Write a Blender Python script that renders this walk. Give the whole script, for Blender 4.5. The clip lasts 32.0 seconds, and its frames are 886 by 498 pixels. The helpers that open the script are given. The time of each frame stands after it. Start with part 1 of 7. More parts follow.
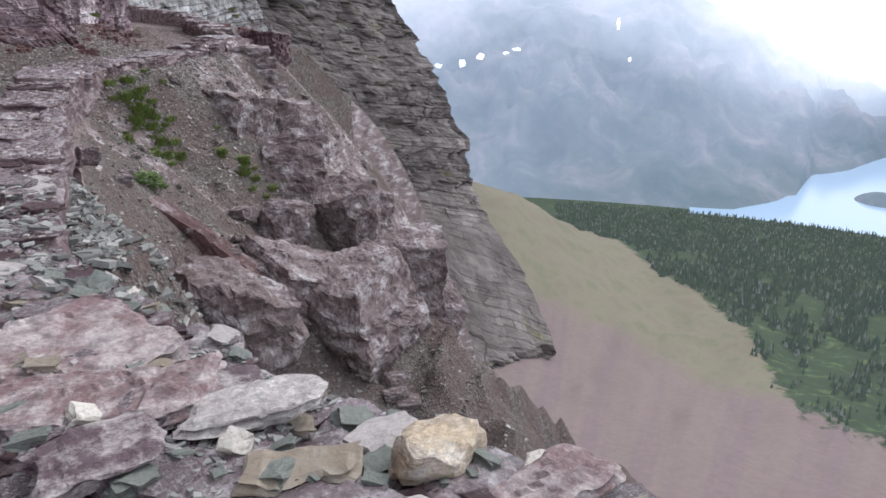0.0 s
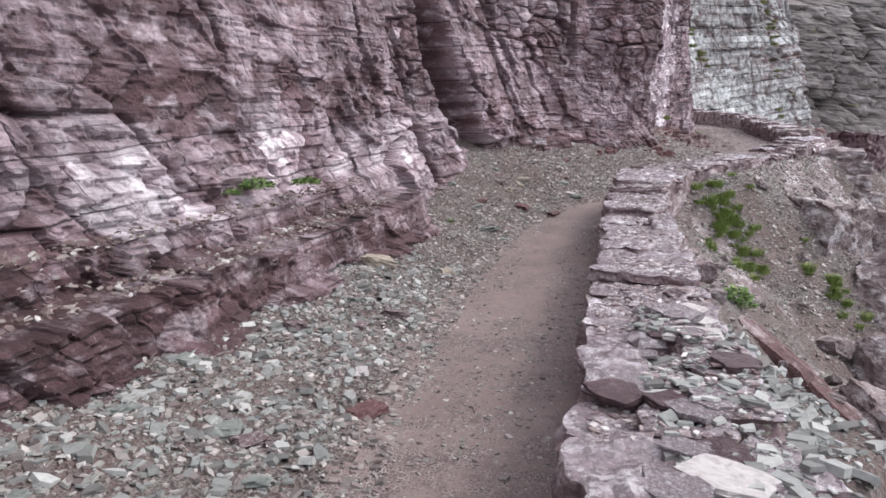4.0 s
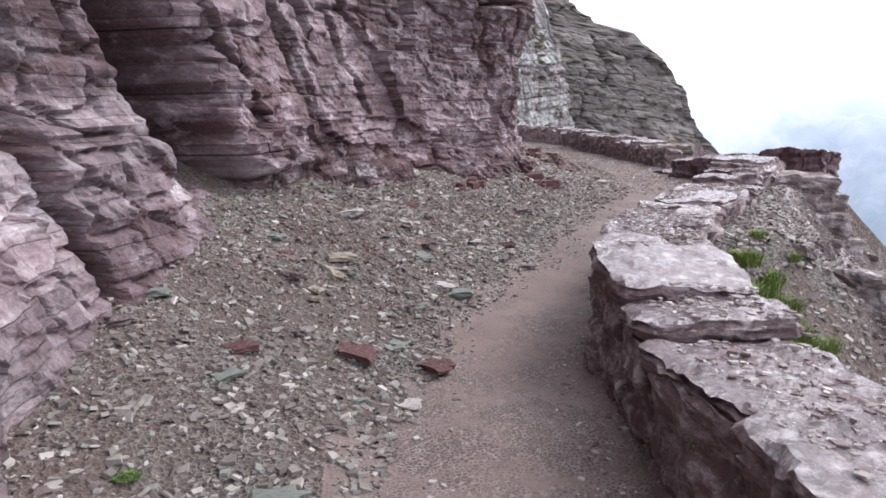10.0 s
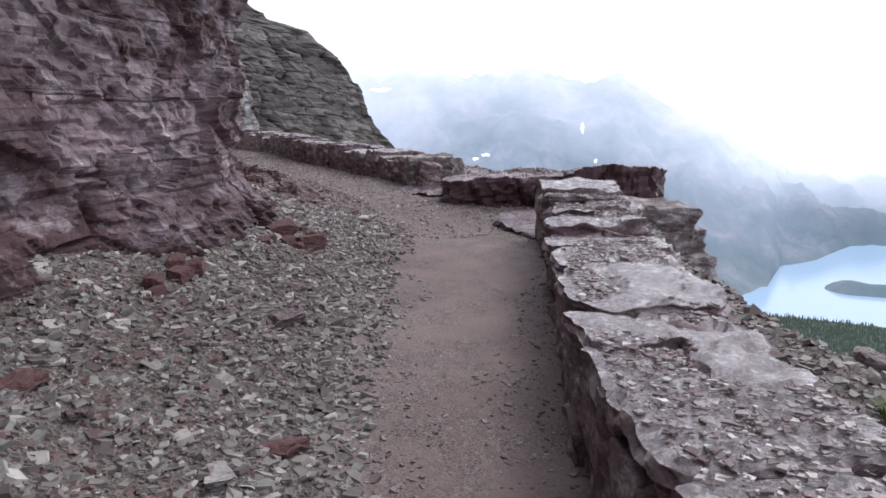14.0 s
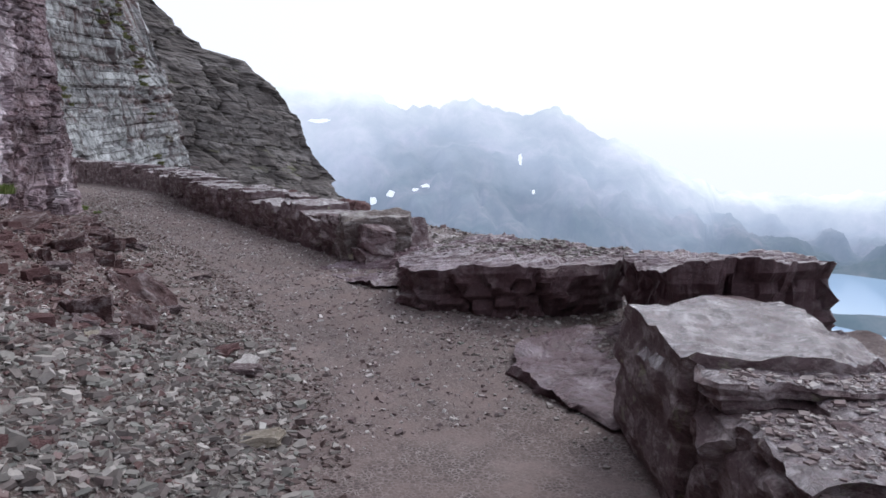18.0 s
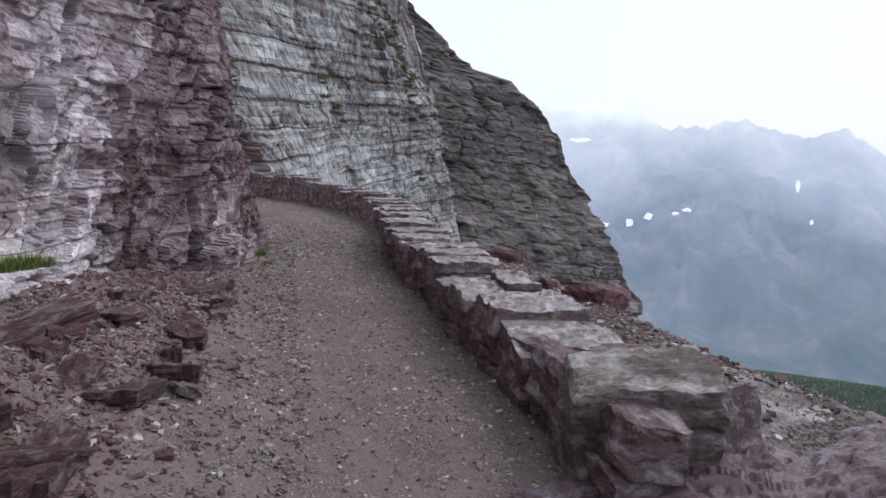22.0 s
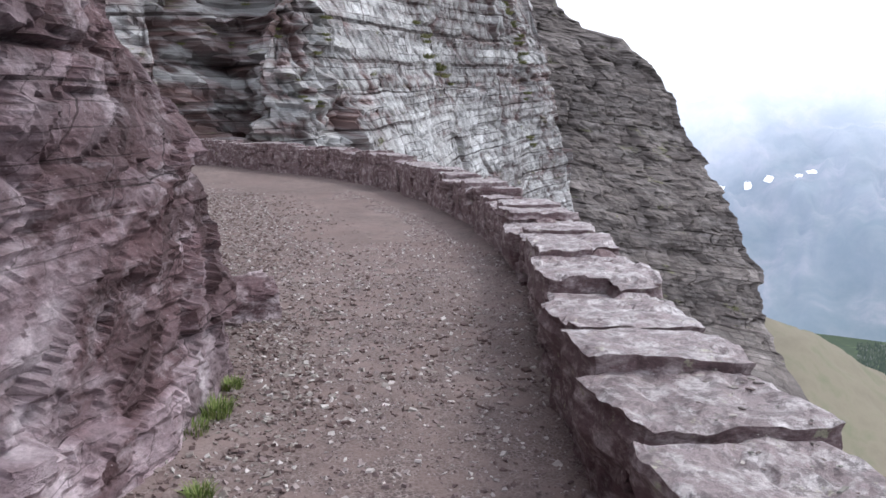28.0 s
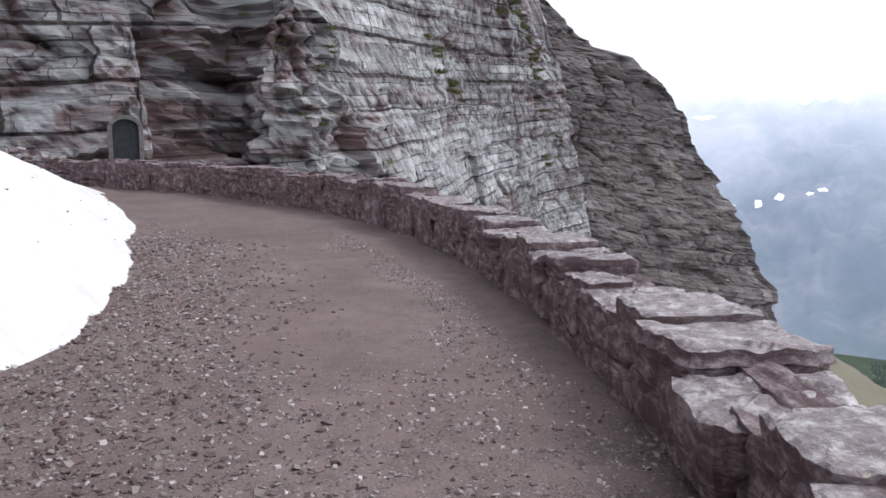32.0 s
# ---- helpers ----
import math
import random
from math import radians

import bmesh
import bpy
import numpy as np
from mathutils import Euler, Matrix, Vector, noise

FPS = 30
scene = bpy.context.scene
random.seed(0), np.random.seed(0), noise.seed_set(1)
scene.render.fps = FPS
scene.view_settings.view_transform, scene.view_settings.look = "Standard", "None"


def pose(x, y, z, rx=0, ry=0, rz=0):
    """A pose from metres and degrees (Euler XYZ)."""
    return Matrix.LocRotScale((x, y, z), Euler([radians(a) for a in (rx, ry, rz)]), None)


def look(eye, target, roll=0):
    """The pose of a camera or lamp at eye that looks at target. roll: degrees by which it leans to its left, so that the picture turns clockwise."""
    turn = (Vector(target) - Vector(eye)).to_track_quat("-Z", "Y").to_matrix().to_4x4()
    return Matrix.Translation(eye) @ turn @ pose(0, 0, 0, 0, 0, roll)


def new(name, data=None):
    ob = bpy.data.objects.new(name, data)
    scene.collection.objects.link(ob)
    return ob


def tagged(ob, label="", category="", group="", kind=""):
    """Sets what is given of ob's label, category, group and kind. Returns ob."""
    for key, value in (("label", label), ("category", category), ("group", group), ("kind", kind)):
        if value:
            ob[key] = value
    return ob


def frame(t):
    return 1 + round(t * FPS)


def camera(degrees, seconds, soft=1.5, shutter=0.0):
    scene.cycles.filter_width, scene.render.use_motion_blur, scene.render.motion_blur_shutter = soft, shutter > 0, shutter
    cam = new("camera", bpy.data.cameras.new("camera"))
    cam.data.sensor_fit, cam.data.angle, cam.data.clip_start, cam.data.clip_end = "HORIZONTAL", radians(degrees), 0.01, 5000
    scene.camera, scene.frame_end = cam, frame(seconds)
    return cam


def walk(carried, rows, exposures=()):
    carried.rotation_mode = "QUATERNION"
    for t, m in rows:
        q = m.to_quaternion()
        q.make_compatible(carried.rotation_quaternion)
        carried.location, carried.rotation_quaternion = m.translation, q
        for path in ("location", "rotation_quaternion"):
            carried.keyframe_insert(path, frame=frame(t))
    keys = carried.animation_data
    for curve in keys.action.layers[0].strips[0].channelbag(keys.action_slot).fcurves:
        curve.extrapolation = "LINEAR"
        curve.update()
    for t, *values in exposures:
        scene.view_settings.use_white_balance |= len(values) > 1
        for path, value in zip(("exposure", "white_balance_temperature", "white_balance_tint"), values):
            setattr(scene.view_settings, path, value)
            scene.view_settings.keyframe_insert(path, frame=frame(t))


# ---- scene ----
from mathutils.bvhtree import BVHTree

FOV = 61.2
cam = camera(FOV, 32.0, soft=1.6)
PATH = [
    (0, (-0.000, 0.001, 1.651), (0.896, 1.679, 1.035), 1.0),
    (0.5, (0.017, 0.037, 1.672), (0.808, 1.817, 1.218), -0.9),
    (1, (-0.046, 0.104, 1.686), (0.536, 1.996, 1.402), -1.1),
    (1.5, (-0.155, 0.130, 1.659), (0.073, 2.106, 1.448), -1.1),
    (2, (-0.304, 0.196, 1.617), (-0.434, 2.177, 1.377), -1.1),
    (2.5, (-0.415, 0.375, 1.562), (-0.820, 2.306, 1.234), -0.8),
    (4.5, (-0.823, 1.824, 1.645), (-1.135, 3.764, 1.272), -0.6),
    (5, (-0.973, 2.407, 1.605), (-1.122, 4.368, 1.239), -0.8),
    (5.5, (-1.113, 3.007, 1.545), (-1.242, 4.972, 1.195), -1.0),
    (6, (-1.202, 3.595, 1.505), (-1.360, 5.560, 1.167), -1.0),
    (6.5, (-1.289, 4.173, 1.500), (-1.345, 6.134, 1.111), -0.8),
    (7, (-1.333, 4.761, 1.494), (-1.364, 6.724, 1.113), -0.5),
    (7.5, (-1.384, 5.345, 1.463), (-1.384, 7.309, 1.085), -0.2),
    (8, (-1.426, 5.925, 1.451), (-1.344, 7.886, 1.065), -0.2),
    (8.5, (-1.443, 6.490, 1.455), (-1.349, 8.451, 1.072), -0.1),
    (9, (-1.500, 7.071, 1.479), (-1.385, 9.031, 1.100), -0.6),
    (9.5, (-1.511, 7.659, 1.464), (-1.367, 9.622, 1.107), -0.6),
    (10, (-1.530, 8.240, 1.439), (-1.312, 10.199, 1.104), -0.4),
    (10.5, (-1.540, 8.806, 1.451), (-1.149, 10.735, 1.094), -0.8),
    (11, (-1.496, 9.376, 1.468), (-1.041, 11.289, 1.105), -1.2),
    (11.5, (-1.501, 9.976, 1.492), (-0.933, 11.856, 1.115), -1.2),
    (12, (-1.402, 10.496, 1.490), (-0.739, 12.351, 1.149), -1.3),
    (12.5, (-1.317, 11.010, 1.498), (-0.572, 12.840, 1.185), -0.6),
    (13, (-1.262, 11.519, 1.547), (-0.438, 13.310, 1.211), -0.5),
    (13.5, (-1.155, 12.000, 1.578), (-0.253, 13.750, 1.225), -0.6),
    (14, (-1.014, 12.461, 1.575), (-0.027, 14.165, 1.226), -0.7),
    (14.5, (-0.816, 12.949, 1.619), (0.255, 14.595, 1.240), -1.3),
    (16.5, (0.202, 14.863, 1.613), (1.337, 16.471, 1.259), -0.6),
    (17, (0.449, 15.365, 1.660), (1.624, 16.942, 1.298), -0.6),
    (17.5, (0.735, 15.809, 1.657), (1.896, 17.407, 1.339), -1.1),
    (18, (1.033, 16.247, 1.643), (2.162, 17.876, 1.373), -0.4),
    (18.5, (1.318, 16.713, 1.689), (2.439, 18.349, 1.432), -0.0),
    (19, (1.622, 17.162, 1.716), (2.712, 18.817, 1.444), 0.7),
    (19.5, (1.887, 17.638, 1.710), (2.919, 19.329, 1.432), 1.1),
    (20, (2.151, 18.145, 1.752), (3.086, 19.892, 1.484), 0.2),
    (20.5, (2.431, 18.556, 1.829), (3.214, 20.380, 1.587), 0.4),
    (21, (2.653, 19.047, 1.885), (3.391, 20.892, 1.658), 0.7),
    (21.5, (2.846, 19.496, 1.904), (3.523, 21.366, 1.692), 0.7),
    (22, (3.032, 19.961, 1.923), (3.562, 21.876, 1.697), 1.3),
    (22.5, (3.119, 20.515, 1.969), (3.554, 22.453, 1.737), 1.3),
    (23, (3.185, 21.002, 1.979), (3.534, 22.960, 1.772), 0.9),
    (23.5, (3.259, 21.539, 1.962), (3.552, 23.507, 1.766), 0.5),
    (24, (3.313, 22.080, 1.980), (3.656, 24.033, 1.719), -0.3),
    (24.5, (3.422, 22.664, 1.968), (3.726, 24.622, 1.691), -0.5),
    (25, (3.473, 23.235, 1.963), (3.735, 25.197, 1.675), -0.3),
    (25.5, (3.543, 23.850, 1.990), (3.850, 25.808, 1.720), -0.4),
    (27.5, (3.975, 26.380, 1.995), (4.229, 28.342, 1.703), 0.5),
    (28, (4.023, 27.007, 2.034), (4.276, 28.965, 1.712), 0.2),
    (28.5, (4.070, 27.609, 2.059), (4.314, 29.567, 1.729), 0.8),
    (29, (4.061, 28.219, 2.047), (4.284, 30.178, 1.713), 0.8),
    (29.5, (4.088, 28.737, 2.060), (4.322, 30.697, 1.740), 0.2),
    (30, (4.144, 29.279, 2.067), (4.349, 31.245, 1.768), 0.1),
    (30.5, (4.156, 29.850, 2.057), (4.363, 31.817, 1.759), -0.0),
    (31, (4.200, 30.377, 2.049), (4.407, 32.344, 1.750), -0.0),
    (31.5, (4.235, 30.923, 2.056), (4.398, 32.895, 1.764), 0.2),
    (32, (4.246, 31.526, 2.077), (4.476, 33.494, 1.803), 0.1),
]
walk(cam, [(t, look(eye, target, roll)) for t, eye, target, roll in PATH],
     exposures=[(0, 0.45, 6450, 8.5), (1, 0.30, 6450, 9), (2, 0.45, 6550, 9.5), (5, 1.14, 6560, 9.5), (6, 1.12, 6560, 10), (10, 1.0, 6560, 10), (11, 0.98, 6520, 9.7), (13, 0.55, 6400, 9),
                (17, 0.28, 6300, 8.5), (19, 0.02, 6220, 8.5), (21, 0.0, 6250, 8.5), (22.5, 0.08, 6280, 8.8), (25, 0.55, 6400, 9.5), (29, 0.7, 6450, 9.5), (31, 0.4, 6450, 9.5), (32, 0.38, 6450, 9.5)])

# ---- world and light: bright overcast ----
SUN_EL, SUN_AZ = radians(48), radians(75)
world = bpy.data.worlds.new("sky")
scene.world = world
world.use_nodes = True
wt = world.node_tree
wt.nodes.clear()
w_out = wt.nodes.new("ShaderNodeOutputWorld")
w_bg = wt.nodes.new("ShaderNodeBackground")
w_sky = wt.nodes.new("ShaderNodeTexSky")
w_sky.sky_type, w_sky.sun_disc = "NISHITA", False
w_sky.sun_elevation, w_sky.sun_rotation = SUN_EL, SUN_AZ
w_sky.air_density, w_sky.dust_density = 1.0, 4.0
w_mix = wt.nodes.new("ShaderNodeMix")
w_mix.data_type = "RGBA"
w_mix.inputs[0].default_value = 0.8
w_mix.inputs[7].default_value = (10.1, 10.4, 11.6, 1)
w_bg.inputs[1].default_value = 0.106
wt.links.new(w_sky.outputs[0], w_mix.inputs[6])
wt.links.new(w_mix.outputs[2], w_bg.inputs[0])
wt.links.new(w_bg.outputs[0], w_out.inputs[0])
sun_data = bpy.data.lights.new("sun", "SUN")
sun_data.energy, sun_data.angle, sun_data.color = 1.0, radians(20), (1.0, 0.97, 0.955)
sun = new("sun", sun_data)
sun.matrix_world = look((20 * math.sin(SUN_AZ) * math.cos(SUN_EL), 20 * math.cos(SUN_AZ) * math.cos(SUN_EL), 20 * math.sin(SUN_EL)), (0, 0, 0))


# ---- materials ----
class Nodes:
    """A small builder for node materials."""

    def __init__(self, name):
        self.mat = bpy.data.materials.new(name)
        self.mat.use_nodes = True
        self.t = self.mat.node_tree
        self.t.nodes.clear()
        self.out = self.t.nodes.new("ShaderNodeOutputMaterial")
        self.bsdf = self.t.nodes.new("ShaderNodeBsdfPrincipled")
        self.t.links.new(self.bsdf.outputs[0], self.out.inputs[0])
        self.coord = self.t.nodes.new("ShaderNodeTexCoord").outputs["Object"]

    def put(self, socket, value):
        if hasattr(value, "is_output"):
            self.t.links.new(value, socket)
        else:
            socket.default_value = value

    def mapped(self, scale, shift=(0, 0, 0), turn=(0, 0, 0), source=None):
        n = self.t.nodes.new("ShaderNodeMapping")
        self.put(n.inputs[0], source or self.coord)
        n.inputs[1].default_value, n.inputs[2].default_value, n.inputs[3].default_value = shift, turn, scale
        return n.outputs[0]

    def noise(self, scale, detail=6.0, rough=0.6, vector=None, warp=0.0):
        n = self.t.nodes.new("ShaderNodeTexNoise")
        self.put(n.inputs["Vector"], vector or self.coord)
        n.inputs["Scale"].default_value, n.inputs["Detail"].default_value = scale, detail
        n.inputs["Roughness"].default_value, n.inputs["Distortion"].default_value = rough, warp
        return n.outputs[0]

    def cells(self, scale, vector=None, feature="F1", out="Color"):
        n = self.t.nodes.new("ShaderNodeTexVoronoi")
        n.feature = feature
        self.put(n.inputs["Vector"], vector or self.coord)
        n.inputs["Scale"].default_value = scale
        return n.outputs[out]

    def ramp(self, value, stops):
        n = self.t.nodes.new("ShaderNodeValToRGB")
        self.put(n.inputs[0], value)
        while len(n.color_ramp.elements) < len(stops):
            n.color_ramp.elements.new(0.5)
        for e, (p, c) in zip(n.color_ramp.elements, stops):
            e.position = p
            e.color = (*c, 1) if len(c) == 3 else c
        return n.outputs[0]

    def grey(self, value, a, b):
        return self.ramp(value, [(a, (0, 0, 0)), (b, (1, 1, 1))])

    def mix(self, fac, a, b, blend="MIX"):
        n = self.t.nodes.new("ShaderNodeMix")
        n.data_type, n.blend_type = "RGBA", blend
        self.put(n.inputs[0], fac)
        for k, v in ((6, a), (7, b)):
            self.put(n.inputs[k], (*v, 1) if isinstance(v, tuple) and len(v) == 3 else v)
        return n.outputs[2]

    def math(self, op, a, b=0.0):
        n = self.t.nodes.new("ShaderNodeMath")
        n.operation = op
        self.put(n.inputs[0], a)
        self.put(n.inputs[1], b)
        return n.outputs[0]

    def random(self):
        return self.t.nodes.new("ShaderNodeObjectInfo").outputs["Random"]

    def island(self):
        return self.t.nodes.new("ShaderNodeNewGeometry").outputs["Random Per Island"]

    def bump(self, height, strength=0.5, distance=0.02, under=None):
        n = self.t.nodes.new("ShaderNodeBump")
        n.inputs["Strength"].default_value, n.inputs["Distance"].default_value = strength, distance
        self.put(n.inputs["Height"], height)
        if under is not None:
            self.put(n.inputs["Normal"], under)
        return n.outputs[0]

    def done(self, colour, rough=0.85, normal=None, glow=None, power=0.0, spec=0.3):
        self.put(self.bsdf.inputs["Base Color"], (*colour, 1) if isinstance(colour, tuple) and len(colour) == 3 else colour)
        self.put(self.bsdf.inputs["Roughness"], rough)
        self.put(self.bsdf.inputs["Specular IOR Level"], spec)
        if normal is not None:
            self.put(self.bsdf.inputs["Normal"], normal)
        if glow is not None:
            self.put(self.bsdf.inputs["Emission Color"], (*glow, 1) if isinstance(glow, tuple) else glow)
            self.put(self.bsdf.inputs["Emission Strength"], power)
        return self.mat


def rock_material(name, stops, pale, pale_amount=0.45, band=5.0, grain=1.0, lichen=None, per_object=False, attribute=True, stain=0.45, gloss=(0.85, 0.55), joints=None, shine=0.3, flat=1.0, flecks=0.0, drawn=0.0):
    """Bedded rock: a tone for every bed and block, fine lamination, pale weathering in patches, water stains, grain. drawn: how far the grain follows the beds."""
    n = Nodes(name)
    base = n.coord
    if drawn:
        along_, rise_ = (n.t.nodes.new("ShaderNodeAttribute") for _ in range(2))
        along_.attribute_name, rise_.attribute_name = "along", "rise"
        sheeted = n.t.nodes.new("ShaderNodeCombineXYZ")
        n.put(sheeted.inputs[0], n.math("MULTIPLY", along_.outputs["Fac"], drawn))
        n.put(sheeted.inputs[2], rise_.outputs["Fac"])
        base = sheeted.outputs[0]
    if per_object:
        shift = n.t.nodes.new("ShaderNodeVectorMath")
        shift.operation = "ADD"
        n.put(shift.inputs[0], n.coord)
        n.put(shift.inputs[1], n.math("MULTIPLY", n.random(), 57.0))
        base = n.mapped((1, 1, flat), source=shift.outputs[0]) if flat != 1 else shift.outputs[0]
    bands = n.noise(1.0, 6, 0.7, n.mapped((2.6 * grain, 2.6 * grain, band), source=base))
    blotch = n.math("SUBTRACT", n.noise(2.6 * grain, 8, 0.7, n.mapped((1, 1, 1.5), (3, 8, 1), source=base)), 0.5)
    if attribute:
        at = n.t.nodes.new("ShaderNodeAttribute")
        at.attribute_name = "bed"
        tone = n.math("ADD", n.math("ADD", at.outputs["Fac"], n.math("MULTIPLY", blotch, 0.38)), n.math("MULTIPLY", n.math("SUBTRACT", bands, 0.5), 0.32))
    elif per_object:
        tone = n.math("ADD", n.math("ADD", n.math("MULTIPLY", n.random(), 0.5), 0.25), n.math("MULTIPLY", blotch, 1.1))
    else:
        tone = n.math("ADD", n.math("ADD", 0.5, n.math("MULTIPLY", blotch, 0.9)), n.math("MULTIPLY", n.math("SUBTRACT", bands, 0.5), 0.6))
    col = n.ramp(tone, [(k / (len(stops) - 1) * 0.9 + 0.05, c) for k, c in enumerate(stops)])
    patch = n.noise(1.6 * grain, 9, 0.72, n.mapped((1, 1, 1.9), source=base), warp=0.15)
    col = n.mix(n.math("MULTIPLY", n.grey(patch, 0.58 - pale_amount * 0.2, 0.72 - pale_amount * 0.18), 0.6), col, pale)
    wash = n.noise(0.9 * grain, 8, 0.7, n.mapped((2.2, 2.2, 0.75), (9, 2, 4), source=base), warp=0.1)
    col = n.mix(n.math("MULTIPLY", n.grey(wash, 0.52, 0.64), stain), col, n.mix(1.0, col, (0.34, 0.31, 0.32), "MULTIPLY"))
    if lichen is not None:
        col = n.mix(n.grey(n.noise(2.3 * grain, 8, 0.75, n.mapped((1, 1, 1), (5, 5, 5), source=base)), 0.60, 0.66), col, lichen)
    fine = n.noise(15 * grain, 8, 0.75, n.mapped((1, 1, 1.9), (1, 7, 3), source=base))
    col = n.mix(0.6, col, n.mix(1.0, col, n.ramp(fine, [(0.32, (0.40, 0.40, 0.40)), (0.5, (1.0, 1.0, 1.0)), (0.68, (1.6, 1.6, 1.6))]), "MULTIPLY"))
    if flecks:
        dark_ = n.noise(3.2 * grain, 7, 0.75, n.mapped((1, 1, 1), (12, 3, 7), source=base))
        col = n.mix(n.math("MULTIPLY", n.grey(dark_, 0.51, 0.56), flecks), col, (0.11, 0.085, 0.092))
    specks = n.grey(n.noise(34 * grain, 4, 0.6, n.mapped((1, 1, 1.5), (2, 2, 8), source=base)), 0.66, 0.71)
    col = n.mix(n.math("MULTIPLY", specks, 0.55), col, pale)
    lam = n.noise(1.0, 4, 0.6, n.mapped((6 * grain, 6 * grain, (8 if per_object else 24) * grain), source=base))
    facet = n.cells(5.5 * grain, n.mapped((1, 1, 2.2), (6, 1, 2), source=base), out="Distance")
    coarse = n.noise(6 * grain, 8, 0.7, n.mapped((1, 1, 2.0), (6, 1, 2), source=base))
    h = n.math("ADD", n.math("ADD", n.math("MULTIPLY", lam, 0.22), n.math("MULTIPLY", fine, 0.6)), n.math("ADD", n.math("MULTIPLY", coarse, 0.6), n.math("MULTIPLY", facet, 0.22)))
    if joints:
        col, h = jointed(n, col, h, joints)
    return n.done(col, n.ramp(patch, [(0.3, (gloss[0],) * 3), (0.7, (gloss[1],) * 3)]), n.bump(h, 0.9, 0.06 / grain), spec=shine)


def jointed(n, col, h, sets):
    """Fine bedding planes and cross joints, too thin for the mesh, along the beds of a face."""
    place = []
    for key in ("along", "rise"):
        at = n.t.nodes.new("ShaderNodeAttribute")
        at.attribute_name = key
        place.append(at.outputs["Fac"])
    for k, (width, row, gap, dark) in enumerate(sets):
        both = n.t.nodes.new("ShaderNodeCombineXYZ")
        n.put(both.inputs[0], place[0])
        n.put(both.inputs[1], place[1])
        v = both.outputs[0]
        uneven = n.noise(1.0, 2, 0.5, n.mapped((0.02 / width, 0.35 / row, 1), (k, 3, 0), source=v))
        wander = n.noise(1.0, 3, 0.6, n.mapped((0.5 / width, 1.2 / row, 1), (3, k, 0), source=v))
        n.put(both.inputs[2], 0.0)
        bent = n.t.nodes.new("ShaderNodeCombineXYZ")
        n.put(bent.inputs[0], n.math("ADD", place[0], n.math("MULTIPLY", wander, width * 0.3)))
        n.put(bent.inputs[1], n.math("ADD", place[1], n.math("ADD", n.math("MULTIPLY", uneven, row * 1.8), n.math("MULTIPLY", wander, row * 0.1))))
        br = n.t.nodes.new("ShaderNodeTexBrick")
        br.offset, br.squash, br.squash_frequency = 0.37, 1.6, 3
        n.put(br.inputs["Vector"], bent.outputs[0])
        for key, value in (("Scale", 1.0), ("Mortar Size", gap), ("Mortar Smooth", 0.3), ("Bias", 0.0), ("Brick Width", width), ("Row Height", row)):
            br.inputs[key].default_value = value
        br.inputs["Color1"].default_value, br.inputs["Color2"].default_value, br.inputs["Mortar"].default_value = (0.72, 0.72, 0.72, 1), (1.28, 1.28, 1.28, 1), (1, 1, 1, 1)
        gate = n.math("MULTIPLY", br.outputs["Fac"], n.grey(n.noise(1.0, 4, 0.6, n.mapped((0.4 / width, 0.3 / row, 1), (8, k, 0), source=v)), 0.42, 0.56))
        col = n.mix(0.7, col, n.mix(1.0, col, br.outputs["Color"], "MULTIPLY"))
        col = n.mix(n.math("MULTIPLY", gate, dark), col, n.mix(1.0, col, (0.22, 0.19, 0.19), "MULTIPLY"))
        h = n.math("SUBTRACT", h, n.math("MULTIPLY", gate, 1.2))
    return col, h


PURPLE_STOPS = [(0.080, 0.044, 0.048), (0.143, 0.090, 0.099), (0.218, 0.158, 0.175), (0.318, 0.248, 0.271), (0.51, 0.438, 0.470), (0.71, 0.652, 0.682)]
WALL_STOPS = [(0.15, 0.102, 0.108), (0.28, 0.205, 0.208), (0.41, 0.325, 0.325), (0.51, 0.44, 0.435), (0.60, 0.54, 0.505)]
CAP_STOPS = [(0.20, 0.15, 0.167), (0.39, 0.335, 0.357), (0.58, 0.54, 0.56), (0.72, 0.695, 0.712), (0.80, 0.79, 0.80)]
GREY_CAP_STOPS = [(0.24, 0.19, 0.20), (0.36, 0.315, 0.325), (0.50, 0.48, 0.485), (0.64, 0.63, 0.635), (0.52, 0.44, 0.47)]
PURPLE = rock_material("purple_argillite", PURPLE_STOPS, (0.60, 0.52, 0.56), 0.3, 7.0, grain=1.6, stain=0.42, joints=((0.28, 0.11, 0.0035, 0.6), (0.62, 0.42, 0.007, 0.9)))
PURPLE_SLOPE = rock_material("purple_slope_rock", [(0.055, 0.038, 0.037), (0.145, 0.105, 0.103), (0.26, 0.21, 0.21), (0.45, 0.405, 0.405)], (0.76, 0.73, 0.74), 0.38, 6.0, grain=1.6, attribute=False, lichen=(0.27, 0.26, 0.22), stain=0.7)
# Paler than the slab's sides: sky sheen on its wet top put into colour.
SLAB_TOP = rock_material("wet_sky_lit_slab_top", [(0.13, 0.075, 0.09), (0.23, 0.15, 0.175), (0.36, 0.265, 0.295), (0.50, 0.41, 0.45)], (0.52, 0.45, 0.50), 0.45, 6.0, grain=3.0, per_object=True, gloss=(0.4, 0.22), shine=0.6, flat=0.3)
SLAB_ROCK = rock_material("purple_slab_rock", [(0.12, 0.072, 0.08), (0.20, 0.122, 0.135), (0.29, 0.195, 0.212), (0.39, 0.29, 0.31)], (0.36, 0.29, 0.31), 0.28, 14.0, grain=1.7, stain=0.5, per_object=True, gloss=(0.5, 0.3), flat=0.7)
